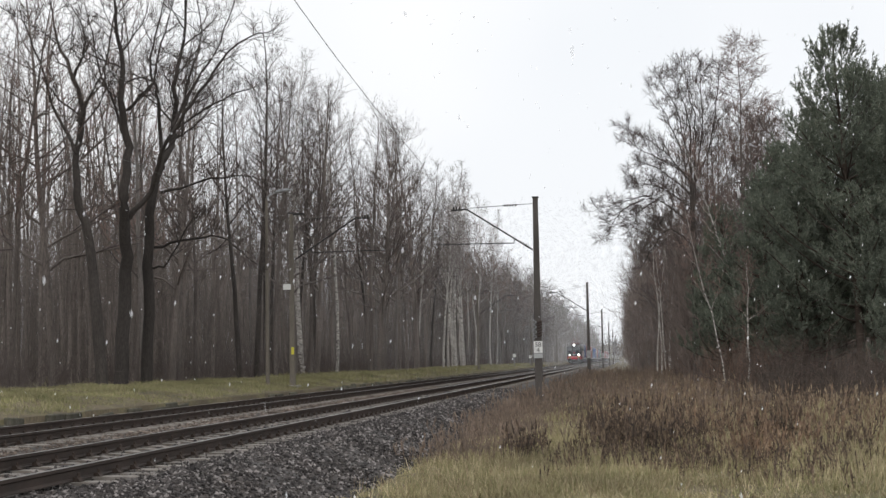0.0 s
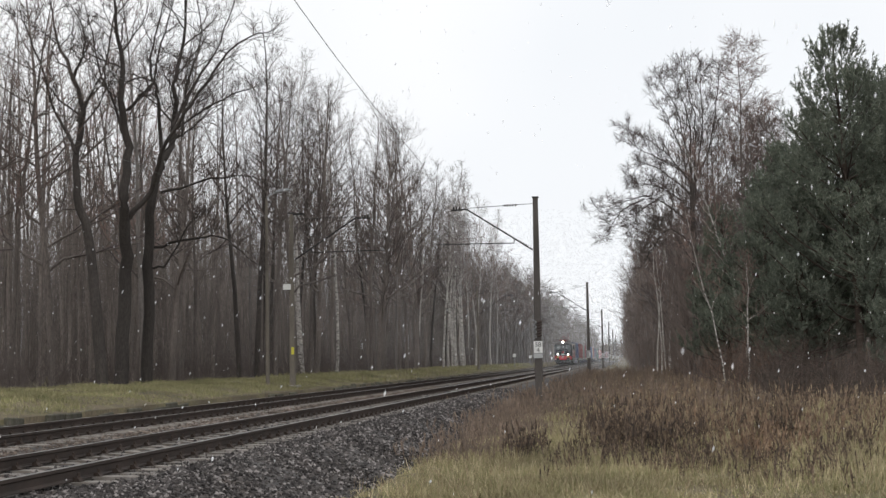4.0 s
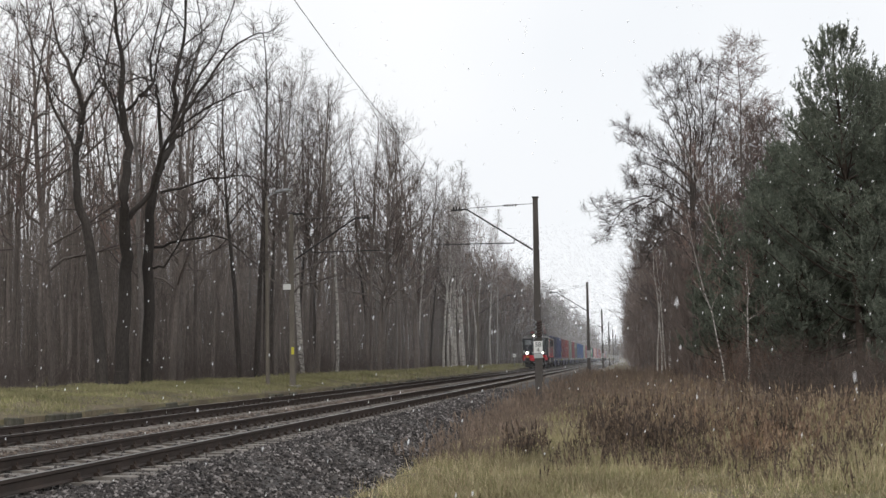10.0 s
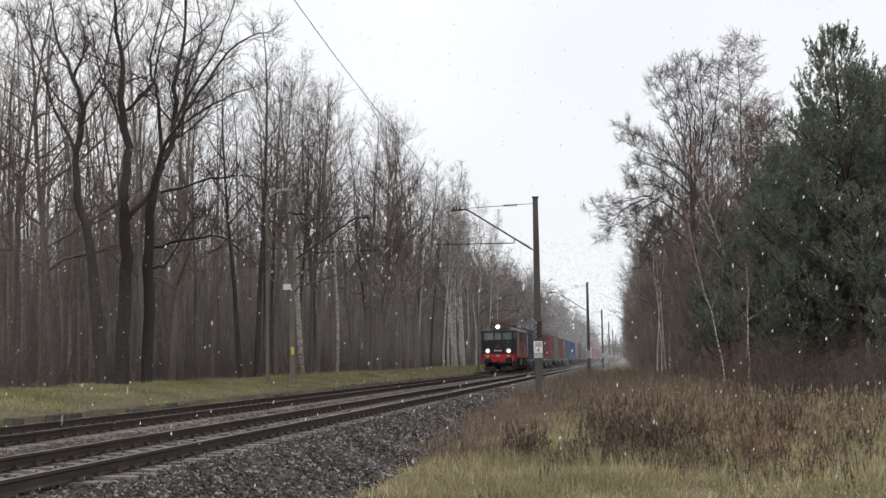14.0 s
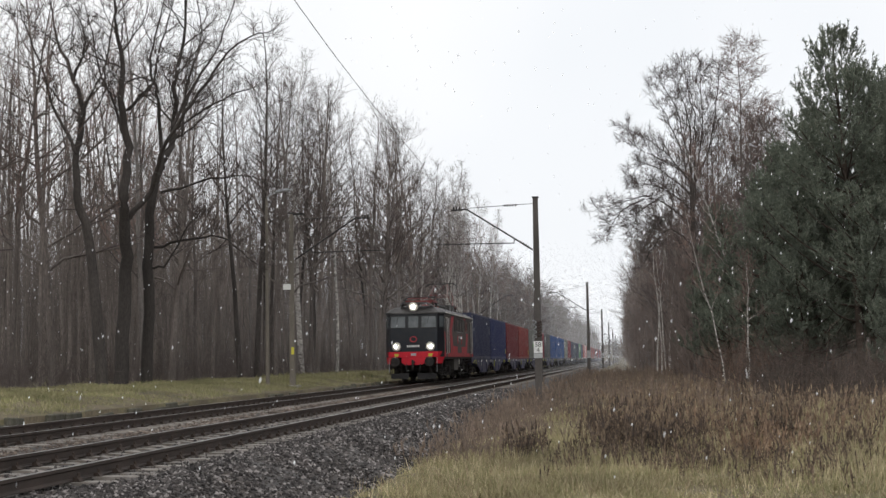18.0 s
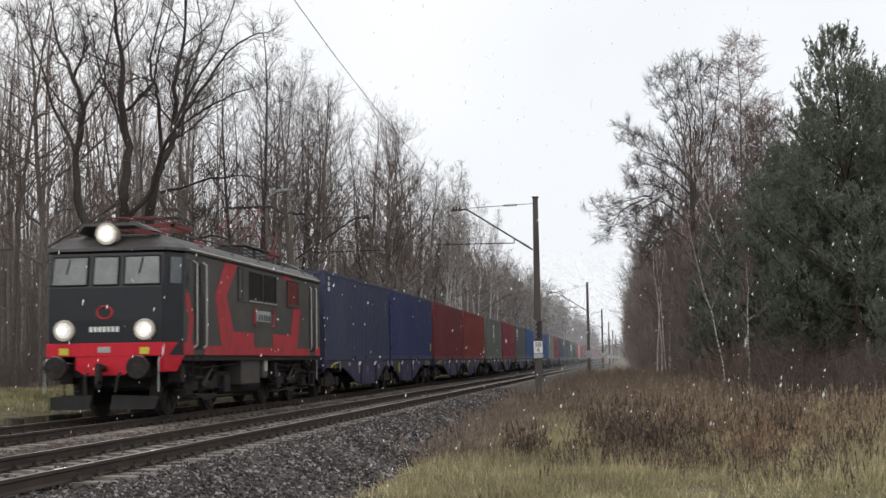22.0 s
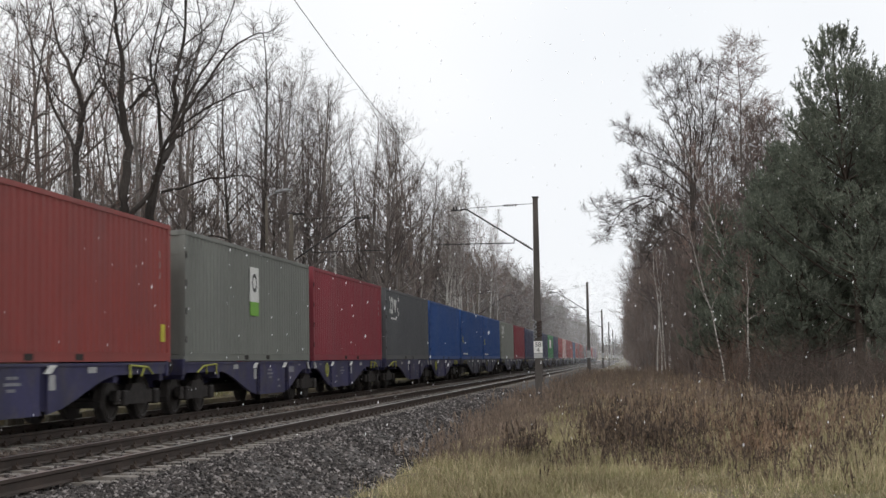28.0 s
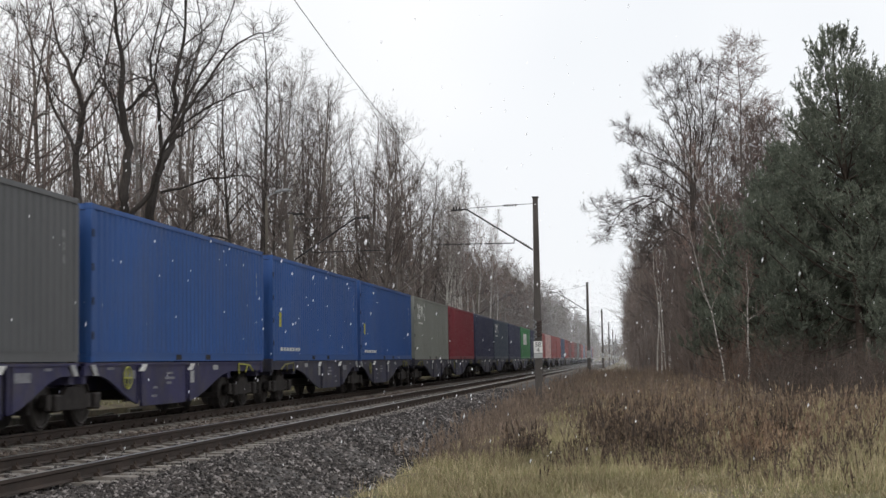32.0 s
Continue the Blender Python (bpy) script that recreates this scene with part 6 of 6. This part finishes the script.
def wagon():
    """Articulated flat wagon of two halves on three bogies."""
    wg = tagged(empty("container_wagon", pose(FAR_TRACK, 0, 0)), "violet-blue articulated container flat wagon with white plates", "wagon", "container wagons")
    L = WAGON
    for half in (0, 1):
        def fy(y):
            return L - y if half else y
        def arch(y0, z0, y1, z1, hollow):
            return [(y0 + (y1 - y0) * k / 5, z0 + (z1 - z0) * (0.5 - 0.5 * math.cos(math.pi * k / 5)) * hollow + (z1 - z0) * (k / 5) * (1 - hollow)) for k in range(6)]
        outer, inner = arch(3.55, 0.92, 6.72, 0.30, 0.6), arch(10.02, 0.34, 12.1, 0.92, 0.6)
        for name, pts in (("end_sill", [(0.62, 1.14), (0.62, 0.92), *outer, (6.72, 1.14)]), ("belly_panel", [(7.02, 1.14), (7.02, 0.29), (9.80, 0.29), (9.80, 1.14)]), ("joint_sill", [(10.02, 1.14), *inner, (12.85, 0.92), (12.85, 1.14)])):
            for s in (-1, 1):
                part(name, prism(bmesh.new(), [(fy(p[0]), p[1]) for p in pts], "x", s * 1.13, s * 1.19), M["wagon_blue"], wg, "violet-blue fish-bellied side sill")
        for s in (-1, 1):
            part("web", boxes((*sorted((s * 1.04, s * 1.10)), *sorted((fy(6.3), fy(10.5))), 0.40, 1.10)), M["chassis"], wg, "dark web behind the pockets")
        bm = boxes(*[(-1.13, 1.13, *sorted((fy(y), fy(y + 0.22))), 0.78, 1.02) for y in (0.62, 3.3, 6.2, 9.6, 12.6)])
        box(bm, -0.45, 0.45, *sorted((fy(0.7), fy(12.9))), 0.62, 0.98)
        part("underframe", bm, M["wagon_blue"], wg)
        part("brake_gear", boxes((-0.62, 0.62, *sorted((fy(4.6), fy(9.2))), 0.40, 0.66)), M["chassis"], wg, "dark brake gear", bevel=0.04)
        bm = bmesh.new()
        for s in (-1, 1):
            box(bm, *sorted((s * 1.10, s * 1.215)), *sorted((fy(0.62), fy(12.85))), 1.10, 1.15)
        part("sill_flange", bm, M["wagon_blue"], wg)
        part("end_beam", boxes((-1.22, 1.22, *sorted((fy(0.48), fy(0.66))), 0.86, 1.22)), M["wagon_blue"], wg, bevel=0.02)
        for s in (-1, 1):
            for y, z0, z1, w in ((10.23, 0.84, 1.00, 0.62), (6.42, 0.70, 0.96, 0.26), (4.55, 0.97, 1.08, 0.4)):
                part("white_plate", boxes((*sorted((s * 1.192, s * 1.200)), *sorted((fy(y), fy(y + w))), z0, z1)), M["plate"] if y < 10 else M["plate_dim"], wg, "pale lettered plate")
            for y, z, wd in ((7.9, 0.90, 0.42), (7.8, 0.80, 0.62), (8.0, 0.70, 0.3), (8.9, 0.62, 0.25), (8.95, 0.45, 0.3), (11.4, 1.02, 0.3)):
                part("letter_bar", boxes((*sorted((s * 1.192, s * 1.197)), *sorted((fy(y), fy(y + wd))), z, z + 0.05)), M["plate_dim"], wg)
            for y in (6.48, 9.62):
                bm = bmesh.new()
                q = [(fy(y), 1.12), (fy(y + 0.24), 1.12), (fy(y + 0.24) - 0.2, 0.98), (fy(y) - 0.2, 0.98)]
                prism(bm, q, "x", s * 1.205, s * 1.245)
                part("spigot_flap", bm, M["sign_white"], wg, "white hinged locating flap")
                for a in (0.30, 0.48):
                    part("stiffener", boxes((*sorted((s * 1.19, s * 1.222)), *sorted((fy(y + a), fy(y + a + 0.035))), 0.36, 1.10)), M["wagon_blue"], wg)
            bm = bmesh.new()
            prism(bm, [(fy(12.42), 1.12), (fy(12.62), 1.12), (fy(12.62) + 0.16, 0.92), (fy(12.42) + 0.16, 0.92)], "x", s * 1.20, s * 1.235)
            part("joint_tag", bm, M["plate"], wg, "pale tag at the joint")
            bm = path(bmesh.new(), [(s * 1.22, fy(1.5), 0.92), (s * 1.24, fy(1.9), 1.06), (s * 1.24, fy(2.9), 1.10), (s * 1.24, fy(2.9), 0.86)], 0.020, 6)
            path(bm, [(s * 1.24, fy(2.1), 1.05), (s * 1.22, fy(2.2), 0.88)], 0.02, 6)
            part("release_lever", bm, M["lever_yellow"], wg, "yellow-green release lever")
            bm = bmesh.new()
            rod(bm, (s * 0.87, fy(0.5), 1.05), (s * 0.87, fy(0.1), 1.05), 0.09, seg=10)
            rod(bm, (s * 0.87, fy(0.1), 1.05), (s * 0.87, fy(0.03), 1.05), 0.24, 0.22, 18)
            part("buffer", bm, M["chassis"], wg)
        hw = ring(bmesh.new(), (1.24, fy(10.75), 0.86), (1, 0, 0), 0.21, 0.014, 22, 6)
        rod(hw, (1.24, fy(10.75) - 0.22, 0.86), (1.24, fy(10.75) + 0.22, 0.86), 0.018, seg=5)
        rod(hw, (1.24, fy(10.75), 0.64), (1.24, fy(10.75), 1.08), 0.018, seg=5)
        if half:
            part("brake_wheel", hw, M["lever_yellow"], wg, "yellow brake wheel")
        else:
            hw.free()
        bm = rod(bmesh.new(), (0, fy(0.5), 1.05), (0, fy(0.02), 1.02), 0.06, seg=8)
        part("coupler", bm, M["chassis"], wg)
        part("brake_pipe", path(bmesh.new(), [(0.3, fy(0.5), 0.9), (0.3, fy(0.2), 0.62), (0.3, fy(0.02), 0.6)], 0.03, 6), M["rubber"], wg)
    for yc in (1.95, L / 2, L - 1.95):
        bm = bmesh.new()
        for s in (-1, 1):
            prism(bm, [(yc - 1.25, 0.42), (yc - 1.25, 0.62), (yc - 0.5, 0.60), (yc - 0.35, 0.74), (yc + 0.35, 0.74), (yc + 0.5, 0.60), (yc + 1.25, 0.62), (yc + 1.25, 0.42), (yc + 0.4, 0.34), (yc - 0.4, 0.34)], "x", s * 0.96, s * 1.08)
        box(bm, -1.0, 1.0, yc - 0.2, yc + 0.2, 0.40, 0.72)
        bo = part("bogie", bm, M["chassis"], wg, "dusty black bogie frame")
        for dy in (-0.9, 0.9):
            wheelset(0.46, bo, yc + dy, "worn steel wheels on an axle", False)
            for s in (-1, 1):
                part("axle_box", boxes((*sorted((s * 0.95, s * 1.16)), yc + dy - 0.14, yc + dy + 0.14, 0.32, 0.62)), M["chassis"], bo, bevel=0.03)
                bm = bmesh.new()
                for q in (-0.22, 0.22):
                    rod(bm, (s * 1.03, yc + dy + q, 0.36), (s * 1.03, yc + dy + q, 0.60), 0.07, seg=10)
                part("spring", bm, M["wheel"], bo)
        for q in (-1.57, 1.57):
            part("brake_beam", boxes((-0.9, 0.9, yc + q - 0.05, yc + q + 0.05, 0.30, 0.42)), M["chassis"], bo)
    return wg


CL, CW, CH = 12.192, 2.438, 2.896


def container():
    """Forty-foot high box with corrugated walls; the material of each copy is set on its parts."""
    c = tagged(empty("shipping_container", pose(FAR_TRACK, 0, 0)), "steel shipping container", "shipping container", "containers")
    paint = M["paint"]
    bm = bmesh.new()
    w = CW / 2
    for sx in (-1, 1):
        for y in (0, CL - 0.16):
            box(bm, *sorted((sx * (w - 0.12), sx * w)), y, y + 0.16, 0.118, CH - 0.118)
        box(bm, *sorted((sx * (w - 0.07), sx * w)), 0.16, CL - 0.16, CH - 0.10, CH - 0.012)
        box(bm, *sorted((sx * (w - 0.07), sx * w)), 0.16, CL - 0.16, 0.02, 0.19)
    for y in (0, CL - 0.12):
        box(bm, -w + 0.12, w - 0.12, y, y + 0.12, CH - 0.12, CH - 0.012)
        box(bm, -w + 0.12, w - 0.12, y, y + 0.12, 0.02, 0.16)
    part("frame", bm, paint, c)
    for sx in (-1, 1):
        n = 42
        y0, y1, p = 0.16, CL - 0.16, (CL - 0.32) / 42
        prof = []
        for k in range(n):
            a = y0 + k * p
            prof += [(a, 0), (a + 0.30 * p, 0), (a + 0.42 * p, 1), (a + 0.88 * p, 1)]
        prof.append((y1, 0))
        bm = bmesh.new()
        lo_ = [bm.verts.new((sx * (w - 0.010 - 0.030 * d), y, 0.19)) for y, d in prof]
        hi_ = [bm.verts.new((sx * (w - 0.010 - 0.030 * d), y, CH - 0.10)) for y, d in prof]
        for i in range(len(prof) - 1):
            bm.faces.new((lo_[i], lo_[i + 1], hi_[i + 1], hi_[i]))
        part("side_panel", bm, paint, c)
    bm = bmesh.new()
    prof = []
    for k in range(40):
        a = 0.12 + k * (CL - 0.24) / 40
        prof += [(a, 0), (a + 0.12, 0.02), (a + 0.2, 0.02)]
    prof.append((CL - 0.12, 0))
    lo_ = [bm.verts.new((-w + 0.03, y, CH - 0.03 + z)) for y, z in prof]
    hi_ = [bm.verts.new((w - 0.03, y, CH - 0.03 + z)) for y, z in prof]
    for i in range(len(prof) - 1):
        bm.faces.new((lo_[i], lo_[i + 1], hi_[i + 1], hi_[i]))
    part("roof", bm, paint, c)
    part("floor", boxes((-w + 0.07, w - 0.07, 0.12, CL - 0.12, 0.05, 0.12)), M["chassis"], c)
    for sx in (-1, 1):
        for y in (CL / 2 - 1.25, CL / 2 + 0.9):
            part("fork_pocket", boxes((*sorted((sx * (w - 0.06), sx * (w + 0.003))), y, y + 0.36, 0.045, 0.155)), M["chassis"], c, "dark fork pocket")
        part("rail_lip", boxes((*sorted((sx * (w - 0.02), sx * (w + 0.008))), 0.18, CL - 0.18, 0.172, 0.192)), paint, c)
    for sx in (-1, 1):
        for k in range(4):
            part("hinge", boxes((*sorted((sx * (w - 0.03), sx * (w + 0.012))), 0.02, 0.09, 0.42 + 0.62 * k, 0.56 + 0.62 * k)), M["chassis"], c, "dark door hinge")
    # doors face the front
    for sx in (-1, 1):
        d = part("door", boxes((*sorted((sx * 0.01, sx * (w - 0.13))), 0.03, 0.075, 0.17, CH - 0.13)), paint, c)
        for k in range(5):
            part("door_rib", boxes((*sorted((sx * 0.06, sx * (w - 0.2))), 0.018, 0.032, 0.35 + 0.5 * k, 0.55 + 0.5 * k)), paint, d)
        for q in (0.28, 0.82):
            part("lock_rod", path(bmesh.new(), [(sx * q, -0.004, 0.16), (sx * q, -0.004, CH - 0.13)], 0.016, 6), M["steel_grey"], d)
    part("end_panel", boxes((-w + 0.12, w - 0.12, CL - 0.07, CL - 0.04, 0.15, CH - 0.11)), paint, c)
    cast = None
    for sx in (-1, 1):
        for y in (0, CL - 0.178):
            for z in (0, CH - 0.118):
                if cast is None:
                    cast = part("corner_casting", boxes((-0.081, 0.081, 0, 0.178, 0, 0.118)), paint, c, bevel=0.012)
                    cast.matrix_basis = pose(sx * (w - 0.079), y, z)
                else:
                    again(cast, pose(sx * (w - 0.079), y, z))
    for k in range(3):
        part("id_bar", boxes((w - 0.008, w + 0.0015, CL - 0.69, CL - 0.662, 2.15 - 0.22 * k, 2.29 - 0.22 * k)), M["plate"], c, "small white marking")
    return c


WAGON = 26.0
FIRST = 15.42
# The last four paints carry distance haze in their colour, for the far containers.
PAINTS = {
    "navy": (0.040, 0.046, 0.092), "blue_navy": (0.034, 0.045, 0.128), "maroon": (0.175, 0.031, 0.037), "brick": (0.255, 0.046, 0.040),
    "sage": (0.172, 0.178, 0.160), "crimson": (0.240, 0.036, 0.050), "slate": (0.105, 0.108, 0.112), "azure": (0.026, 0.085, 0.270),
    "stone_grey": (0.243, 0.250, 0.224), "green": (0.064, 0.237, 0.096), "pink": (0.640, 0.422, 0.397), "red": (0.512, 0.058, 0.051), "steel": (0.070, 0.090, 0.122), "old_red": (0.340, 0.075, 0.072), "old_maroon": (0.200, 0.062, 0.062), "old_blue": (0.075, 0.105, 0.190), "old_grey": (0.190, 0.180, 0.180)}
SAY = {"navy": "dark navy", "blue_navy": "navy blue", "maroon": "dark red", "brick": "brick red", "sage": "grey-green", "crimson": "crimson red", "slate": "dark slate grey", "azure": "bright blue", "stone_grey": "pale grey", "green": "green", "pink": "faded pink", "red": "red", "steel": "dark blue-grey", "old_red": "haze-paled red", "old_maroon": "haze-paled dark red", "old_blue": "haze-dulled blue", "old_grey": "haze-dulled grey"}
LOADS = ["navy", "blue_navy", "maroon", "brick", "sage", "crimson", "slate", "azure", "azure", "azure", "stone_grey", "crimson", "navy", "steel", "navy", "green", "navy", "old_red", "pink", "old_red", "old_red", "old_blue", "old_red", "old_maroon", "old_red", "old_maroon", "old_grey", "old_maroon", "old_red", "old_blue", "old_maroon", "old_red", "old_grey", "old_maroon", "old_blue", "old_maroon"]
WHEELS, RIDERS = [], []
for key, col in PAINTS.items():
    M["c_" + key] = mat("container_paint_" + key, col, 0.55, var=0.12, scale=0.45, grain=9, gvar=0.06, bump=0.03, dirt=tuple(0.55 * q + 0.045 for q in col), dirt_amount=0.45, stretch=(1, 1, 0.35))
M["paint"] = M["c_navy"]


def train():
    loco = locomotive()
    RIDERS.append((loco, 0.0, 0.0))
    first = wagon()
    wagons = [first] + [copy_thing(first, pose(FAR_TRACK, 0, 0)) for _ in range(17)]
    for k, w in enumerate(wagons):
        RIDERS.append((w, FIRST + WAGON * k, 0.0))
        # From the fifth wagon on, paint and levers are dulled to imitate distance haze.
        if k >= 4:
            for o in w.children:
                if o.data and o.data.materials[0] in (M["wagon_blue"], M["lever_yellow"]):
                    worn = M["wagon_dirt_haze"] if o.data.materials[0] == M["wagon_blue"] else M["lever_dull"]
                    o.material_slots[0].link = "OBJECT"
                    o.material_slots[0].material = worn
            w["label"] = "dirty articulated container flat wagon, blue greyed for haze"
        if k < 5:
            for bo in [o for o in w.children if o.name.startswith("bogie")]:
                for ws in [o for o in bo.children if o.name.startswith("wheelset")]:
                    WHEELS.append((ws, 0.46, ws.matrix_basis.translation.y, FIRST + WAGON * k))
    proto = container()
    boxes_on_train = [proto] + [copy_thing(proto, pose(FAR_TRACK, 0, 1.155)) for _ in LOADS[1:]]
    for i, col in enumerate(LOADS):
        c = boxes_on_train[i]
        for o in c.children_recursive:
            if o.data.materials and o.data.materials[0] == M["paint"]:
                o.material_slots[0].link = "OBJECT"
                o.material_slots[0].material = M["c_" + col]
        c["label"] = SAY[col] + " corrugated steel shipping container on a flat wagon"
        off = FIRST + WAGON * (i // 2) + (0.62 if i % 2 == 0 else 0.62 + CL + 0.60)
        RIDERS.append((c, off, 1.155))
        w = CW / 2
        def mark(name, y0, y1, z0, z1, m, label=""):
            part(name, boxes((w - 0.010, w + 0.003, y0, y1, z0, z1)), M[m], c, label)
        if i == 4:
            mark("white_panel", 5.40, 6.25, 1.53, 2.42, "sign_white", "tall white panel")
            mark("green_panel", 5.40, 6.25, 1.17, 1.525, "leaf_green", "green foot of the panel")
            part("panel_mark", ring(bmesh.new(), (0, 5.83, 2.02), (1, 0, 0), 0.20, 0.05, 14, 4), M["sign_black"], c).matrix_basis = Matrix.Translation((w + 0.003, 0, 0)) @ Matrix.Diagonal((0.08, 1, 1, 1))
        if i in (6, 10, 13):
            y = 1.0
            part("white_ring", ring(bmesh.new(), (0, y + 0.55, 2.22), (1, 0, 0), 0.27, 0.085, 18, 4), M["sign_white"], c, "white ring mark").matrix_basis = Matrix.Translation((w - 0.004, 0, 0)) @ Matrix.Diagonal((0.08, 1, 1, 1))
            bm = bmesh.new()
            prism(bm, [(y + 1.0, 2.50), (y + 1.72, 2.50), (y + 1.40, 1.96)], "x", w - 0.01, w + 0.003)
            part("white_mark", bm, M["sign_white"], c, "white angular mark")
            for a, b in ((0.0, 2.4), (0.0, 1.9), (2.2, 2.45), (2.2, 1.85), (1.95, 2.0)):
                mark("white_corner", y + a, y + a + 0.12, b, b + 0.18, "sign_white")
            for k in range(6):
                mark("letter_bar", y + 0.3 + 0.24 * k, y + 0.46 + 0.24 * k, 1.66, 1.74, "sign_white")
        if i in (1, 3):
            mark("warning_sticker", CL - 0.62, CL - 0.36, 0.42, 0.78, "sign_yellow", "yellow warning sticker")
        if i == 0:
            for k, z in enumerate((2.25, 2.42, 2.6)):
                mark("white_mark", 0.55 + 0.05 * k, 0.85 - 0.05 * k, z, z + 0.12, "sign_white")
        if i in (8, 9):
            for k in range(7):
                mark("letter_bar", 0.9 + 0.35 * k, 1.1 + 0.35 * k, 0.28, 0.38, "sign_white")
            mark("yellow_mark", 0.75, 0.95, 0.95, 1.35, "sign_yellow")
        if i == 15:
            mark("white_panel", 3.2, 7.2, 1.3, 2.3, "sign_white")


M["leaf_green"] = mat("green_panel_paint", (0.16, 0.36, 0.05), 0.6, var=0.08)
train()


# ---- falling snow: sheets of flakes that sink together ----
def snow(seed, count, fall, x0, x1, y0, y1, height, size):
    rng = np.random.RandomState(seed)
    c = np.stack([rng.uniform(x0, x1, count), y0 + (y1 - y0) * rng.uniform(0, 1, count) ** 0.7, -3 + (height + 3) * rng.uniform(0, 1, count) ** 0.75], -1)
    base = np.array([(1, 0, 0), (0, 1, 0), (-1, 0, 0), (0, -1, 0), (0.4, 0, 2.0), (-0.4, 0, -2.0)])
    v = base[None] * size * rng.uniform(0.4, 1.3, (count, 1, 1)) * rng.uniform(0.7, 1.2, (count, 6, 1)) + c[:, None]
    f = np.array([(0, 4, 2), (2, 5, 0), (1, 4, 3), (3, 5, 1)])
    F = (f[None] + 6 * np.arange(count)[:, None, None]).reshape(-1, 3)
    ob = new("falling_snow", np_mesh("falling_snow", v.reshape(-1, 3), F, M["snow"]))
    return tagged(ob, "sparse white snowflakes falling through the air", "snow", kind="stuff")


SNOW = [(snow(1, 1000, 1.5, -7, 4, 4, 14, 56, 0.0085), 1.55, (0.25, 0.1)), (snow(2, 3000, 1.3, -13, 7, 10, 26, 52, 0.0125), 1.40, (-0.2, 0.15)), (snow(4, 300, 1.5, -3.5, 2.6, 4, 8, 56, 0.0075), 1.62, (0.3, 0.1)), (snow(3, 3600, 1.4, -20, 12, 18, 45, 54, 0.0145), 1.48, (0.12, -0.1))]


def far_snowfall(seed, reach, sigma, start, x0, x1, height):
    """Clear flakes added to imitate haze over the line and woods; thickens with distance."""
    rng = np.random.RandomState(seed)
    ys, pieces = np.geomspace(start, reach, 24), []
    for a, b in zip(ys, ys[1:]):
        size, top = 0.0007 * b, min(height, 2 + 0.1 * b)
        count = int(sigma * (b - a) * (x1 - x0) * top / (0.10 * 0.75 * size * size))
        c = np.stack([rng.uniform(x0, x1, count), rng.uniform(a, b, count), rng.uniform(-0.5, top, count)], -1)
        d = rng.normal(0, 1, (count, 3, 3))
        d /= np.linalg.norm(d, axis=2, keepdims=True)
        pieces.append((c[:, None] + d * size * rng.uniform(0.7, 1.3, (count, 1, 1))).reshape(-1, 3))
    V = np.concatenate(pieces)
    ob = new("far_snowfall", np_mesh("far_snowfall", V, np.arange(len(V)).reshape(-1, 3), M["haze_flake"]))
    return tagged(ob, "veil of clear flakes added as haze over the line", "snow", kind="stuff")


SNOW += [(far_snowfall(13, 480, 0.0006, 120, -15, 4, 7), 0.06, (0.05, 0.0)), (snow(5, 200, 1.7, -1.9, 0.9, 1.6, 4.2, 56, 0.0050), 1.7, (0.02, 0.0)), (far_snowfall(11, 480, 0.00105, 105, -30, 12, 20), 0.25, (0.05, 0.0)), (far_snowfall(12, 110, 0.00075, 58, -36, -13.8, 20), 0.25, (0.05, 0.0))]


# ---- motion ----
FRONT = [(0, 290.0), (1, 277.3), (2, 264.8), (3, 252.2), (3.5, 246.0), (5.5, 221.5), (7, 203.0), (8, 190.7), (9, 178.5), (10, 166.6), (11, 154.8), (12, 143.3), (13, 131.3), (14, 119.0), (14.5, 112.9), (16.5, 88.2), (17, 82.4), (17.5, 76.9), (18, 71.4), (19, 60.8), (20, 50.0), (21, 39.2), (22, 28.4), (23, 17.3), (24, 6.23), (26, -15.9), (29, -49.1), (32, -82.3)]


def front_at(t):
    return float(np.interp(t, [r[0] for r in FRONT], [r[1] for r in FRONT]))


def motions():
    for ob, off, z in RIDERS:
        walk(ob, [(t, pose(FAR_TRACK, y + off, z)) for t, y in FRONT])
    for ws, radius, y, off in WHEELS:
        times = [k / 30 for k in range(961) if -6 < front_at(k / 30) + off + y < 75]
        rows = [(0.0, pose(0, y, radius))]
        start = front_at(times[0]) if times else 0
        step = 2 if radius > 0.5 else 1
        for t in times[::step]:
            if t > 0.01:
                rows.append((t, pose(0, y, radius, math.degrees((start - front_at(t)) / radius))))
        if rows[-1][0] < 31.9:
            last = rows[-1][1]
            rows.append((32.0, last))
        walk(ws, rows)
    for ob, fall, (dx, dy) in SNOW:
        walk(ob, [(t, pose(dx * t + 0.3 * math.sin(0.7 * t), dy * t, -fall * t)) for t in range(0, 33, 2)])


motions()
